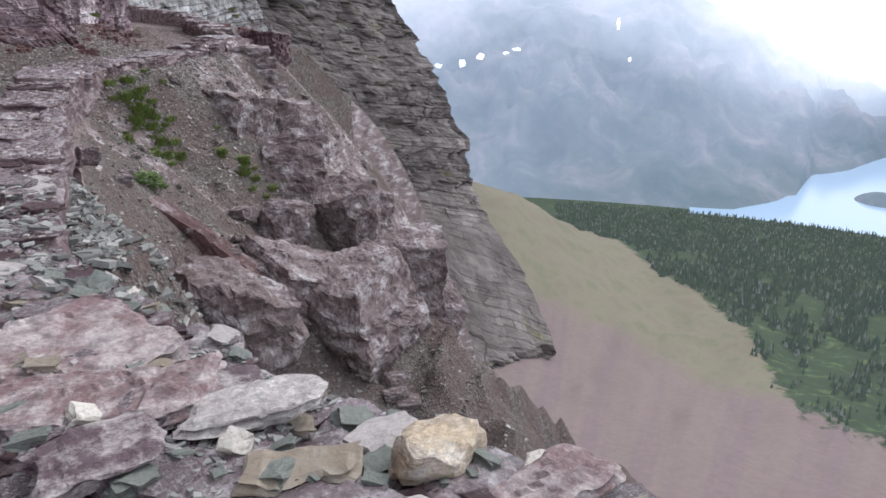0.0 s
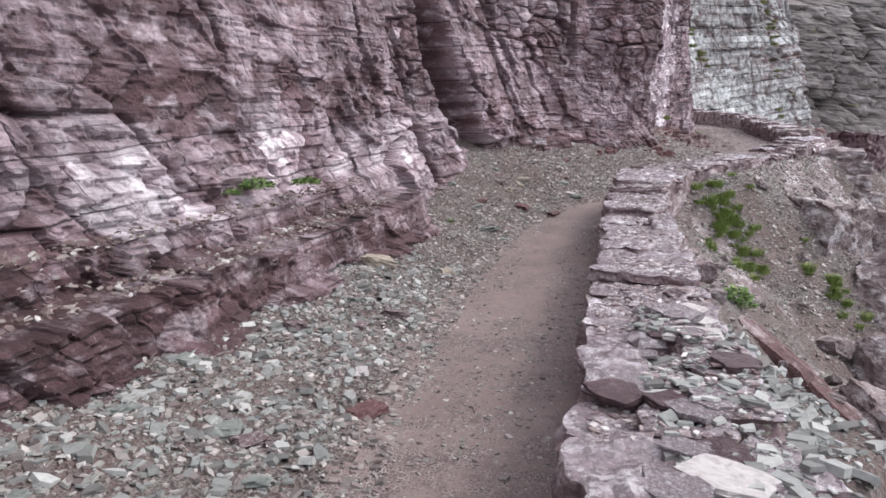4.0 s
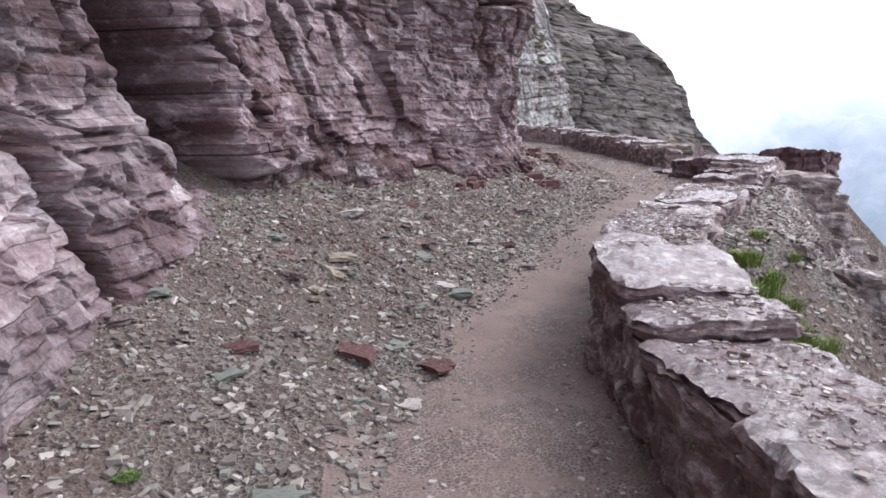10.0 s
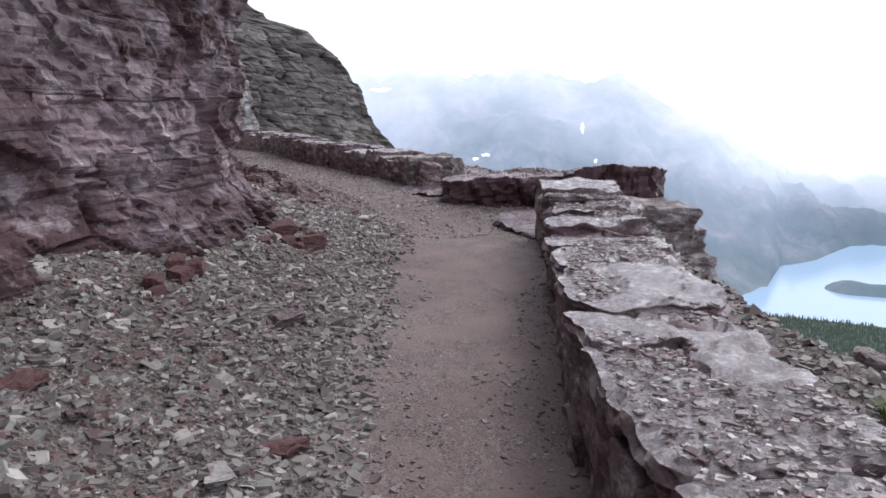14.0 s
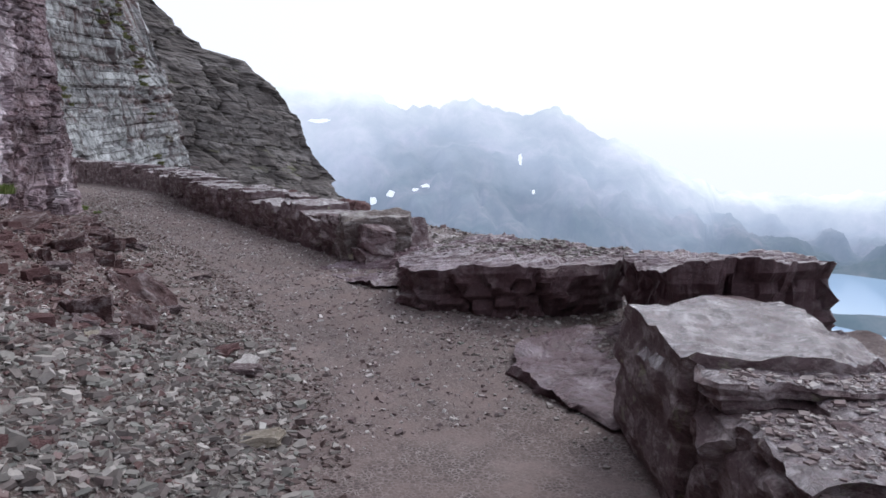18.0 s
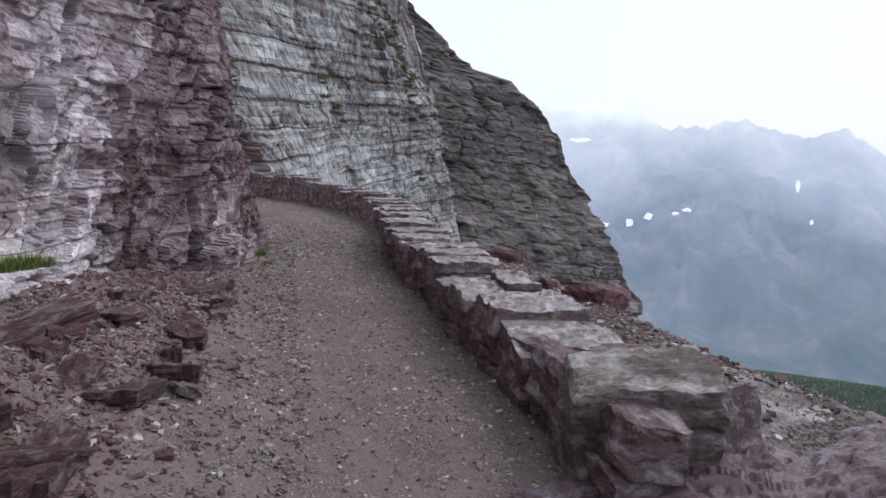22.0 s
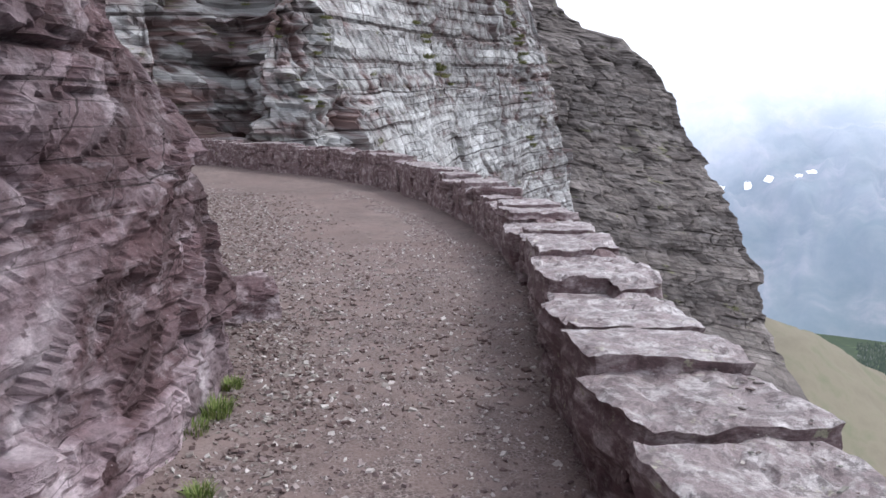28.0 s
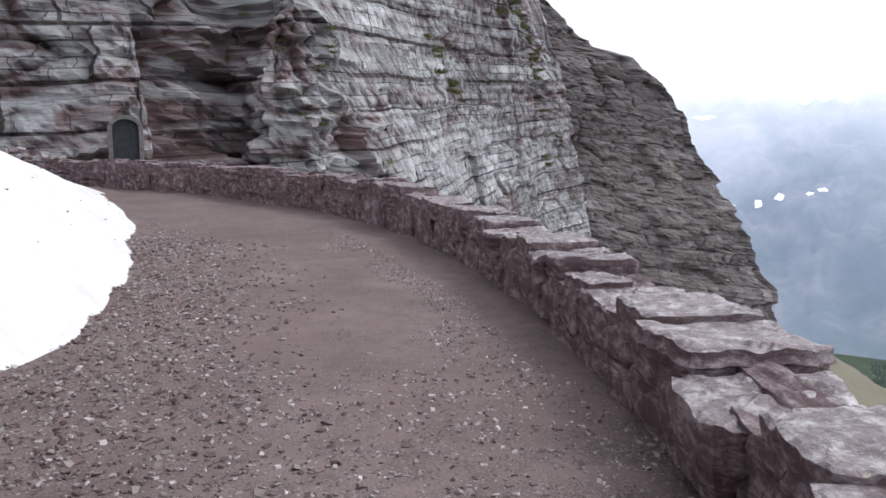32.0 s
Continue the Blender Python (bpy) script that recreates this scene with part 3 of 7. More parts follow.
def ground_z(x, y):
    """Height of the trail, the scree at its inner side and the slope below the parapet."""
    x, y = np.asarray(x, float), np.asarray(y, float)
    z = floor_z(y)
    inside = line_x(EDGE, y) - x
    steep = np.interp(y, [0, 10, 12, 14, 18, 20, 22, 24, 26.5, 29, 30, 34], [0.20, 0.24, 0.32, 0.5, 0.52, 0.42, 0.40, 0.40, 0.34, 0.14, 0.12, 0.05])
    d = np.maximum(inside + 0.15, 0)
    z = z + steep * 0.82 * d * d / (d + 0.25)
    out = np.where(y < 20.3, line_x(OUTER, y), line_x(OUTER2, y)) - 0.25
    o = np.maximum(x - out, 0) * np.interp(y, [-2, 2, 8, 13, 17, 20, 30, 44, 56], [0.65, 0.8, 1, 0.85, 0.8, 1, 1, 0.9, 0.62])
    shelf = np.interp(y, [1, 3.0, 4.2, 9, 12.5, 14, 17, 18.6, 22, 24, 29, 31], [0.0, 0.0, 0.6, 0.1, 0.1, 0.75, 0.3, 1.0, 1.5, 1.0, 0.9, 0.1])
    raise_ = np.interp(y, [1, 3.0, 4.0, 9, 12.4, 13.8, 17.2, 18.4, 22.3, 24, 28, 30.5], [0.0, 0.0, 0.36, 0.1, 0.05, 0.40, 0.34, 0.04, 0.05, 0.26, 0.26, 0.0])
    fall = np.maximum(o - shelf, 0)
    k = np.interp(y, [-2, 3.4, 5, 7.6, 8.5, 9.5, 12, 14.5, 18, 20, 28, 32], [3.0, 3.0, 2.0, 1.75, 1.5, 0.86, 0.8, 1.0, 1.25, 1.0, 1.3, 1.9])
    z = z + raise_ * smooth(0.05, 0.3, o) - k * fall + (1 - smooth(9.0, 10.5, y)) * (k - 0.35) * np.maximum(fall - 1.65, 0) - 0.40 * np.maximum(fall - np.interp(y, [4, 9, 10.5], [5.0, 4.6, 1.9]), 0) ** 1.8
    return z


def ground_detail(x, y):
    onpath = smooth(-0.1, 0.4, x - line_x(EDGE, y))
    out = np.where(y < 20.3, line_x(OUTER, y), line_x(OUTER2, y)) - 0.1
    rough = smooth(0.5, 1.8, x - out) * np.interp(y, [10, 14, 18, 29, 33], [1, 0.7, 0.25, 0.3, 0.8])
    bed = fractal(x * 0.7, y * 0.7, 0, 4, 31)
    u, v = x * 0.8 + y * 0.6, y * 0.8 - x * 0.6
    crag = 0.5 * smooth(-0.1, 0.25, bed) * (lattice(np.floor(u * 1.1 + 0.4 * value_noise(u, v, 0, 4)), np.floor(v * 0.8 + 0.4 * value_noise(u, v, 2, 4)), np.zeros_like(u), 9) - 0.35)
    return 0.02 * fractal(x * 1.3, y * 1.3, 0, 4, 5) + (1 - onpath) * 0.035 * fractal(x * 2.2, y * 2.2, 0, 4, 8) + rough * (1 + 1.2 * smooth(3, 8, x - out)) * (0.20 * bed + 0.5 * crag + 0.07 * fractal(x * 4, y * 4, 0, 4, 12))


# ---- trail and the slope below it ----
gx, gy = np.meshgrid(np.r_[np.arange(-6, -3.6, 0.25), np.arange(-3.6, 7.2, 0.095), np.arange(7.2, 22, 0.3)], np.r_[np.arange(-6, 34, 0.095), np.arange(34, 64, 0.22)])
gz = ground_z(gx, gy) + ground_detail(gx, gy)
trail = sheet("trail_ground", gx, gy, gz, DIRT, "brown packed-dirt mountain trail with gravel, falling off steeply beyond the parapet", "trail", shade=True)
slope_faces = trail.data
slope_faces.materials.append(PURPLE_SLOPE)
slope_faces.materials.append(SCREE_BED)
centre = np.empty(len(slope_faces.polygons) * 3, np.float32)
slope_faces.polygons.foreach_get("center", centre)
centre = centre.reshape(-1, 3)
beyond = centre[:, 0] - np.where(centre[:, 1] < 20.3, line_x(OUTER, centre[:, 1]), line_x(OUTER2, centre[:, 1]))
patchy = fractal(centre[:, 0] * 0.9, centre[:, 1] * 0.9, 0, 4, 91)
inner_side = line_x(EDGE, centre[:, 1]) - centre[:, 0] + 0.12 * fractal(centre[:, 0] * 3, centre[:, 1] * 3, 0, 3, 6)
which = np.where(beyond > 0.1, np.where(((patchy > np.interp(centre[:, 1], [10.5, 11.5, 14], [9, -0.1, 0.12])) | (beyond > 4.0)) & (centre[:, 1] > 9.5 + patchy), 1, 2), np.where((inner_side > 0.05) & (centre[:, 1] < 20.5 + patchy), 2, 0))
slope_faces.polygons.foreach_set("material_index", which.astype(np.int32))


# ---- cliffs ----
def resample(line, step):
    p = np.array(line, float)
    s = np.r_[0, np.cumsum(np.hypot(*np.diff(p, axis=0).T))]
    t = np.arange(0, s[-1], step)
    return np.stack([np.interp(t, s, p[:, 0]), np.interp(t, s, p[:, 1])], 1), t


def blocks(S, Z, seed, beds, widths, amp, tilt, crack, gap):
    """Relief of one system of beds cut into blocks by joints: offset, and a tone of its own for every block."""
    rng = np.random.default_rng(seed)
    bounds = np.cumsum(rng.uniform(*beds, 6000) * rng.choice([0.45, 0.8, 1, 1.7], 6000)) + Z.min() - 2 * beds[1]
    bounds = bounds[bounds < Z.max() + 4 * beds[1]]
    k = np.clip(np.searchsorted(bounds, Z), 1, len(bounds) - 1)
    lo, hi = bounds[k - 1], bounds[k]
    width = rng.uniform(*widths, len(bounds) + 2)
    shift = rng.uniform(0, 50 * widths[1], len(bounds) + 2)
    lean_ = rng.normal(0, 0.25, len(bounds) + 2)
    q = (S + shift[k] + lean_[k] * (Z - lo)) / width[k]
    q = q + 0.10 * value_noise(q * 0.8, k * 3.7, 0, seed + 3)
    c = np.floor(q)
    zero = np.zeros_like(k)
    rand = lambda n: lattice(c, k, zero, seed + n) - 0.5
    off = 2 * amp * rand(7) + tilt * (rand(8) * (q - c - 0.5) * width[k] + 1.2 * rand(9) * (Z - (lo + hi) / 2))
    edge = np.minimum(np.minimum(Z - lo, hi - Z), np.minimum(q - c, 1 - (q - c)) * width[k])
    off = off - crack * np.exp(-(edge / gap) ** 2)
    return off, rand(11) + 0.7 * (rng.uniform(0, 1, len(bounds) + 2)[k] - 0.5), edge


def facets(S, Z, seed, width, height, amp, tilt, rake=0.0):
    """Relief of angular fracture faces: every cell of a jittered, raked lattice is a plane of its own. Offset, tone, distance to the next face."""
    u, v = (S + rake * Z) / width, Z / height
    fu, fv = np.floor(u), np.floor(v)
    best, second = np.full(S.shape, 9.0), np.full(S.shape, 9.0)
    off, tone_ = np.zeros(S.shape), np.zeros(S.shape)
    zero = np.zeros(S.shape)
    for a in (-1, 0, 1):
        for b in (-1, 0, 1):
            cu, cv = fu + a, fv + b
            r = [lattice(cu, cv, zero, seed + k) for k in range(6)]
            du, dv = u - (cu + 0.1 + 0.8 * r[0]), v - (cv + 0.1 + 0.8 * r[1])
            d = np.maximum(np.abs(du), np.abs(dv)) + 0.18 * (np.abs(du) + np.abs(dv))
            near = d < best
            second = np.where(near, best, np.minimum(second, d))
            off = np.where(near, amp * (2 * r[2] - 1) + tilt * ((2 * r[3] - 1) * du * width + (2 * r[4] - 1) * dv * height), off)
            tone_ = np.where(near, r[5] - 0.5, tone_)
            best = np.minimum(best, d)
    return off, tone_, 0.5 * (second - best) * min(width, height)


def near_relief(S, Z, H, y, seed):
    """Broken argillite: raked joints, angular fracture faces and thin beds. Offset, tone, and place across the joints."""
    rake = np.interp(y, [0, 19, 22.5, 40], [0.5, 0.5, -0.75, -0.75])
    S = S + 0.025 * fractal(S / 0.9, Z / 0.6, 0, 3, seed) + 0.008 * fractal(S / 0.2, Z / 0.12, 0, 3, seed + 5)
    Z = Z + 0.03 * fractal(S / 1.6, Z / 1.2, 3, 3, seed + 6)
    big, tone_a, edge_a = facets(S, Z, seed + 10, 1.15, 0.85, 0.055, 0.16, rake)
    mid, tone_b, edge_b = facets(S, Z, seed + 20, 0.40, 0.24, 0.026, 0.26, rake)
    small, tone_c, edge_c = facets(S, Z, seed + 30, 0.13, 0.085, 0.011, 0.36, rake)
    beds, tone_d, edge_d = blocks(S, Z, seed + 40, (0.02, 0.11), (0.5, 2.4), 0.015, 0.10, 0.012, 0.006)
    broken = smooth(-0.3, 0.35, fractal(S / 1.3, Z / 0.8, 3, 3, seed + 7)) * (1 - 0.55 * smooth(1.7, 2.0, H) * (1 - smooth(17, 18, y)))
    gate = smooth(-0.05, 0.3, value_noise(S / 1.1, Z / 1.3, 7, seed + 8))
    calm_ = 0.45 + 0.55 * smooth(10.2, 11.4, y)
    gate = gate * calm_
    coarse = 1 + 0.4 * smooth(21.5, 23.5, y)
    off = big * calm_ + coarse * (mid * (0.35 + 0.9 * broken) + small * (0.35 + 0.9 * broken)) + beds * (0.75 - 0.25 * broken)
    off = off - 0.20 * gate * np.exp(-(edge_a / 0.020) ** 2) - 0.07 * coarse * gate * np.exp(-(edge_b / 0.014) ** 2)
    off = off + 0.03 * fractal(S / 3, Z / 2, 0, 3, seed + 9) + 0.006 * fractal(S / 0.12, Z / 0.05, 0, 4, seed + 11, 0.6)
    streak = smooth(0.15, 0.6, fractal((S + rake * 0.4 * Z) / 0.22, Z / 1.1, 5, 4, seed + 12))
    tone_ = 0.44 - 0.05 * smooth(1.2, 1.6, H) + 0.34 * tone_a + 0.34 * tone_b * (0.4 + 0.6 * broken) + 0.20 * tone_c + 0.10 * tone_d + 0.16 * streak
    # tone drops along the edges of the fracture faces
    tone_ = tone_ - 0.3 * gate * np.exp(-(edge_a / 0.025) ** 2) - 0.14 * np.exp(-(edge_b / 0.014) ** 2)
    off = off * (1 - 0.45 * smooth(28.8, 29.8, y)) - 0.05 * smooth(28.8, 29.8, y)
    return off, tone_, S + rake * Z


def grey_relief(S, Z, H, y, seed):
    """Bedded limestone: a broken, blocky buttress beside the gully and clean jointed slabs beyond it."""
    S, Z = 4.5 * S, 4.5 * Z
    S = S + 0.25 * fractal(S / 6, Z / 4, 0, 3, seed)
    wild = smooth(46, 49, S) * (1 - smooth(62, 67, S + 0.12 * H)) + 0.55 * (1 - smooth(44, 47, S)) + 0.5 * smooth(38, 46, H)
    rake = np.interp(S, [45, 50, 64, 70], [0.0, 0.35, 0.35, 0.12])
    big, tone_a, edge_a = facets(S, Z, seed + 10, 7.5, 5.0, 0.45, 0.16, rake)
    mid, tone_b, edge_b = facets(S, Z, seed + 20, 2.6, 1.3, 0.20, 0.24, rake)
    small, tone_c, edge_c = facets(S, Z, seed + 30, 1.0, 0.5, 0.09, 0.30, rake)
    beds, tone_d, edge_d = blocks(S, Z, seed + 40, (0.25, 1.3), (2.0, 9.0), 0.13, 0.04, 0.10, 0.07)
    off = big * (0.35 + 1.5 * wild) + mid * (0.22 + 1.8 * wild) + small * (0.2 + 1.4 * wild) + beds * (1.1 + 0.5 * wild)
    off = off - (0.35 + 0.6 * wild) * smooth(-0.1, 0.4, value_noise(S / 7, Z / 6, 2, seed)) * np.exp(-(edge_a / 0.16) ** 2) - 0.15 * np.exp(-(edge_b / 0.10) ** 2)
    tone_ = 0.52 + 0.20 * tone_a + 0.26 * tone_b * (0.4 + 0.6 * wild) + (0.10 + 0.14 * wild) * tone_c + 0.26 * tone_d
    tone_ = tone_ - 0.24 * np.exp(-(edge_a / 0.18) ** 2) - 0.16 * np.exp(-(edge_b / 0.13) ** 2) - 0.30 * np.exp(-(edge_d / 0.08) ** 2)
    rust = wild * smooth(0.25, 0.5, fractal(S / 3.5, Z / 2.2, 6, 3, seed + 3))
    return off, tone_ - 0.22 * rust, (S + rake * Z) / 4.5


def rock_face(name, line, foot, heights, step, seed, material, label, lean=0.03, scale=1.0, dip=0.03, profile=None, swell=0.10, side=1, relief=1.0, tone=None, special=None):
    """A bedded, jointed rock face swept along a plan line; its outside lies to the right of the line."""
    rng = np.random.default_rng(seed)
    pts, s = resample(line, step)
    span = max(3, int(0.7 * scale / step))
    kernel = np.ones(span) / span
    tang = np.gradient(pts, axis=0)
    tang = np.stack([np.convolve(np.pad(tang[:, k], span, "edge"), kernel, "same")[span:-span] for k in (0, 1)], 1)
    tang /= np.linalg.norm(tang, axis=1)[:, None]
    normal = np.stack([tang[:, 1], -tang[:, 0]], 1) * side
    S, H = np.meshgrid(s, heights, indexing="ij")
    base = np.broadcast_to(foot(pts[:, 1])[:, None], S.shape)
    z = base + H
    zz = (z - dip * S) / scale + 0.045 * fractal(S / (2.5 * scale), z / (6 * scale), 0, 3, seed)
    zz = zz + 0.012 * fractal(S / (0.5 * scale), z / (0.35 * scale), 0, 3, seed + 1)
    ss = S / scale + 0.04 * fractal(S / (0.8 * scale), z / (0.5 * scale), 0, 4, seed + 3)
    big, tone_a, edge_a = blocks(ss, zz, seed + 40, (0.22, 0.80), (0.35, 1.5), 0.12, 0.40, 0.07, 0.016)
    mid, tone_b, edge_b = blocks(ss, zz, seed + 50, (0.07, 0.26), (0.10, 0.48), 0.055, 0.65, 0.03, 0.012)
    small, tone_c, edge_c = blocks(ss, zz, seed + 60, (0.03, 0.09), (0.04, 0.20), 0.016, 0.7, 0.010, 0.008)
    broken = smooth(-0.35, 0.35, fractal(ss / 1.3, zz / 0.9, 3, 3, seed + 5))
    # columns between upright master joints
    mj = np.cumsum(rng.uniform(0.5, 1.9, 4000))
    mj = mj[mj < ss.max() + 5]
    sw = ss + 0.10 * fractal(zz / 0.8, ss / 9, 2, 3, seed + 11) + 0.07 * H / scale
    m = np.clip(np.searchsorted(mj, sw), 1, len(mj) - 1)
    e_col = np.minimum(sw - mj[m - 1], mj[m] - sw)
    depth = rng.uniform(0, 1, len(mj) + 2)[m] ** 2
    off = rng.normal(0, 0.055, len(mj) + 2)[m] + rng.normal(0, 0.09, len(mj) + 2)[m] * (sw - (mj[m - 1] + mj[m]) / 2)
    off = off - 0.55 * depth * np.exp(-(e_col / 0.035) ** 2) * smooth(-0.3, 0.2, value_noise(ss / 2, zz / 1.2, 4, seed + 2))
    off = off + big + mid * (0.25 + 0.85 * broken) + small * (0.4 + 0.9 * broken)
    off = off + swell * fractal(ss / 4, zz / 2.5, 0, 3, seed + 21) + 0.008 * fractal(ss / 0.16, zz / 0.10, 0, 4, seed + 29, 0.6)
    off = off * scale * relief
    shade_ = 0.46 + 0.32 * tone_a + 0.38 * tone_b * (0.5 + 0.5 * broken) + 0.26 * tone_c
    shade_ = shade_ - 0.12 * (np.exp(-(edge_a / 0.03) ** 2) + 0.6 * np.exp(-(edge_b / 0.02) ** 2) + 1.5 * depth * np.exp(-(e_col / 0.04) ** 2))
    joint = ss
    if special is not None:
        off, shade_, joint = special(ss, zz, H, pts[:, 1][:, None] + 0 * H, seed)
    if profile is not None:
        off = off + profile(pts[:, 1][:, None], H, S)
    off = off - lean * H
    x, y = pts[:, 0][:, None] + normal[:, 0][:, None] * off, pts[:, 1][:, None] + normal[:, 1][:, None] * off
    ob = sheet(name, x, y, z, material, label, "cliff", flip=side > 0)
    if tone is not None:
        shade_ = shade_ + tone(pts[:, 1][:, None], H, S)
    put_tone(ob, shade_)
    put_value(ob, "along", joint * scale)
    put_value(ob, "rise", zz * scale)
    return ob


def put_tone(ob, value):
    """The tone of every point, by lithology and darker along cracks, cleft shade painted in: 0 dark red mudstone, 1
    pale quartzite.
    """
    at = ob.data.attributes.new("bed", "FLOAT", "POINT")
    at.data.foreach_set("value", np.clip(value, 0, 1).astype(np.float32).ravel())


def put_value(ob, key, value):
    ob.data.attributes.new(key, "FLOAT", "POINT").data.foreach_set("value", np.asarray(value, np.float32).ravel())


CLEFTS = ((14.74, -0.62, 0.12, 1.4, 1.0, 9), (14.34, -0.60, 0.10, 1.2, 1.15, 9), (14.5, -0.61, 0.34, 0.5, 1.1, 9), (15.9, -0.5, 0.035, 0.3, 1.5, 2.6), (16.75, -0.5, 0.035, 0.3, 1.6, 2.5), (11.5, -0.45, 0.05, 0.4, 1.75, 9), (13.05, -0.5, 0.04, 0.35, 1.9, 9), (8.3, -0.5, 0.04, 0.3, 2.3, 9), (10.1, -0.50, 0.045, 0.30, 1.0, 1.75), (8.95, -0.9, 0.05, 0.22, 1.3, 1.8), (16.6, -0.62, 0.08, 0.45, 2.3, 9), (16.57, 0.0, 0.06, 0.4, 2.6, 9), (24.05, 0.95, 0.06, 0.4, 1.0, 9), (27.6, 0.1, 0.04, 0.25, 0.5, 1.2), (28.6, 0.05, 0.05, 0.25, 0.4, 1.2))


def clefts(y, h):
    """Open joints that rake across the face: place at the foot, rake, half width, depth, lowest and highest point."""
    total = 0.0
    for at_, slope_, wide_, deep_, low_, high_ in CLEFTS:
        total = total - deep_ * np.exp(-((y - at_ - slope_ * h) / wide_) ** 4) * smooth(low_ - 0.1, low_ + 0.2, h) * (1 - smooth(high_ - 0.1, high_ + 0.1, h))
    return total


def near_profile(y, h, s):
    """The low bench under the first wall, the rubbly foot of the first nose and its overhang."""
    first = 1 - smooth(10.3, 11.2, y)
    flat = np.zeros_like(y + h)
    wave = 0.13 * (lattice(np.floor((y + 0.5 * h) * 1.3), flat, flat, 3) - 0.5) + 0.07 * (lattice(np.floor((y + 0.5 * h) * 3.7), flat, flat, 4) - 0.5)
    bench = 0.40 * (1 - smooth(0.84, 0.89, h + 0.5 * wave)) * first + 0.16 * (1 - smooth(0.42, 0.47, h - wave)) * first
    ledge = 0.10 * (1 - smooth(1.12, 1.18, h + 0.5 * wave)) * first
    reach = np.interp(y, [4, 9.2, 11.3, 13.4], [0.25, 0.4, 0.85, 1.0]) * (1 - smooth(13.70, 13.76, y + 0.25 * h))
    base = reach * (0.20 * np.clip(1 - h / 2.3, 0, 1) + 0.03 * (1 - smooth(0.9, 0.95, h - 1.5 * wave)) + 0.07 * (1 - smooth(1.60, 1.66, h + wave)))
    base = base + 0.10 * (1 - smooth(1.05, 1.12, h)) * smooth(14.9, 15.2, y) * (1 - smooth(16.4, 16.8, y))
    nose = 0.45 * np.clip(1 - h / 1.1, 0, 1) * smooth(15.8, 17.2, y) * (1 - smooth(19.5, 21, y))
    over = 0.28 * smooth(2.2, 2.9, h) * smooth(16.6, 17.6, y) * (1 - smooth(19, 20, y))
    cleft = clefts(y, h)
    jut = 0.14 * smooth(0.1, 0.2, y - (14.65 - 0.62 * h)) * (1 - smooth(0.6, 2.4, y - (14.65 - 0.62 * h))) * smooth(0.95, 1.3, h)
    prow = (0.02 + 0.14 * np.clip(1 - h / 1.9, 0, 1)) * smooth(29.2, 30.4, y) * (1 - smooth(32.3, 33.2, y))
    back = -0.55 * np.clip(h - 1.7, 0, 9) * smooth(30.0, 31.2, y)
    second = smooth(23.5, 25, y) * (1 - smooth(29.6, 30.4, y))
    recess = second * (-0.03 * smooth(0.95, 1.1, h + wave) * (1 - smooth(1.55, 1.75, h - wave)) + 0.05 * smooth(1.6, 1.8, h - wave) * (1 - smooth(2.3, 3.4, h)))
    return bench + ledge + nose + over + cleft + jut + prow + back + recess + base


def cliff_foot(y):
    return floor_z(y) - 0.25


def near_tone(y, h, s):
    """Dark red thin beds low down, a pale band above the bench, purple rock higher up; cleft shade painted dark."""
    pale = 0.20 * smooth(1.12, 1.2, h) * (1 - smooth(1.6, 1.95, h + 0.1 * np.sin(y * 1.3))) * (1 - smooth(12.8, 14, y)) * smooth(1, 4, y)
    red = -0.36 * (1 - smooth(0.86, 1.02, h)) * (1 - smooth(9.8, 11, y)) - 0.34 * (1 - smooth(0.5, 1.1, h)) * smooth(15, 16.5, y) * (1 - smooth(21, 23, y))
    nose = -0.04 * smooth(22, 24, y) - 0.12 * smooth(0.7, 1.1, h) * smooth(28.5, 30, y)
    second = smooth(21.8, 23.2, y) * (1 - smooth(29.6, 30.4, y))
    nose = nose + second * (0.16 * (1 - 1.4 * smooth(26.3, 27.5, y)) * smooth(0.35, 0.5, h) * (1 - smooth(0.95, 1.1, h)) - 0.06 * smooth(1.0, 1.1, h) * (1 - smooth(1.6, 1.9, h)))
    nose = nose - 0.22 * smooth(16.7, 17.6, y) * (1 - smooth(20, 21, y)) * smooth(1.7, 2.2, h)
    upper = -0.12 * smooth(1.7, 1.95, h + 0.1 * np.sin(y * 2.1)) * (1 - smooth(13.4, 14.2, y + 0.5 * h))
    lift = second * (1 - smooth(26.6, 27.8, y)) * (0.24 * (1 - smooth(1.0, 1.3, h)) + 0.26) - 0.17 * smooth(14.9, 15.3, y) * (1 - smooth(17.2, 17.8, y)) * (1 - smooth(1.9, 2.2, h))
    lift = lift + 0.16 * smooth(25.4, 26.6, y) * (1 - smooth(29.2, 30.2, y))
    # clefts darkened by depth: their shade put into the rock tone
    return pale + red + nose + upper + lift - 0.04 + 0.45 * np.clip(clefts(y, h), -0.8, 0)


near_line = [p for p in CLIFF if 1 <= p[1] <= 34]
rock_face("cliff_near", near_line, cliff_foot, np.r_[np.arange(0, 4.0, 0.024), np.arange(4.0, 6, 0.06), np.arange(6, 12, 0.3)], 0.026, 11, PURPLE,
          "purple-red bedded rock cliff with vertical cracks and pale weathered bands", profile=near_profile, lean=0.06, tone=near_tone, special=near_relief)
# coarse cliff out of view, added to keep sky light from leaking in
rock_face("cliff_start", [(-6.5, -14)] + [p for p in CLIFF if p[1] <= 1], cliff_foot, np.arange(0, 12, 0.2), 0.2, 13, PURPLE, "unseen purple-red rock cliff added behind the trail's start to block sky light", lean=0.06, profile=near_profile)
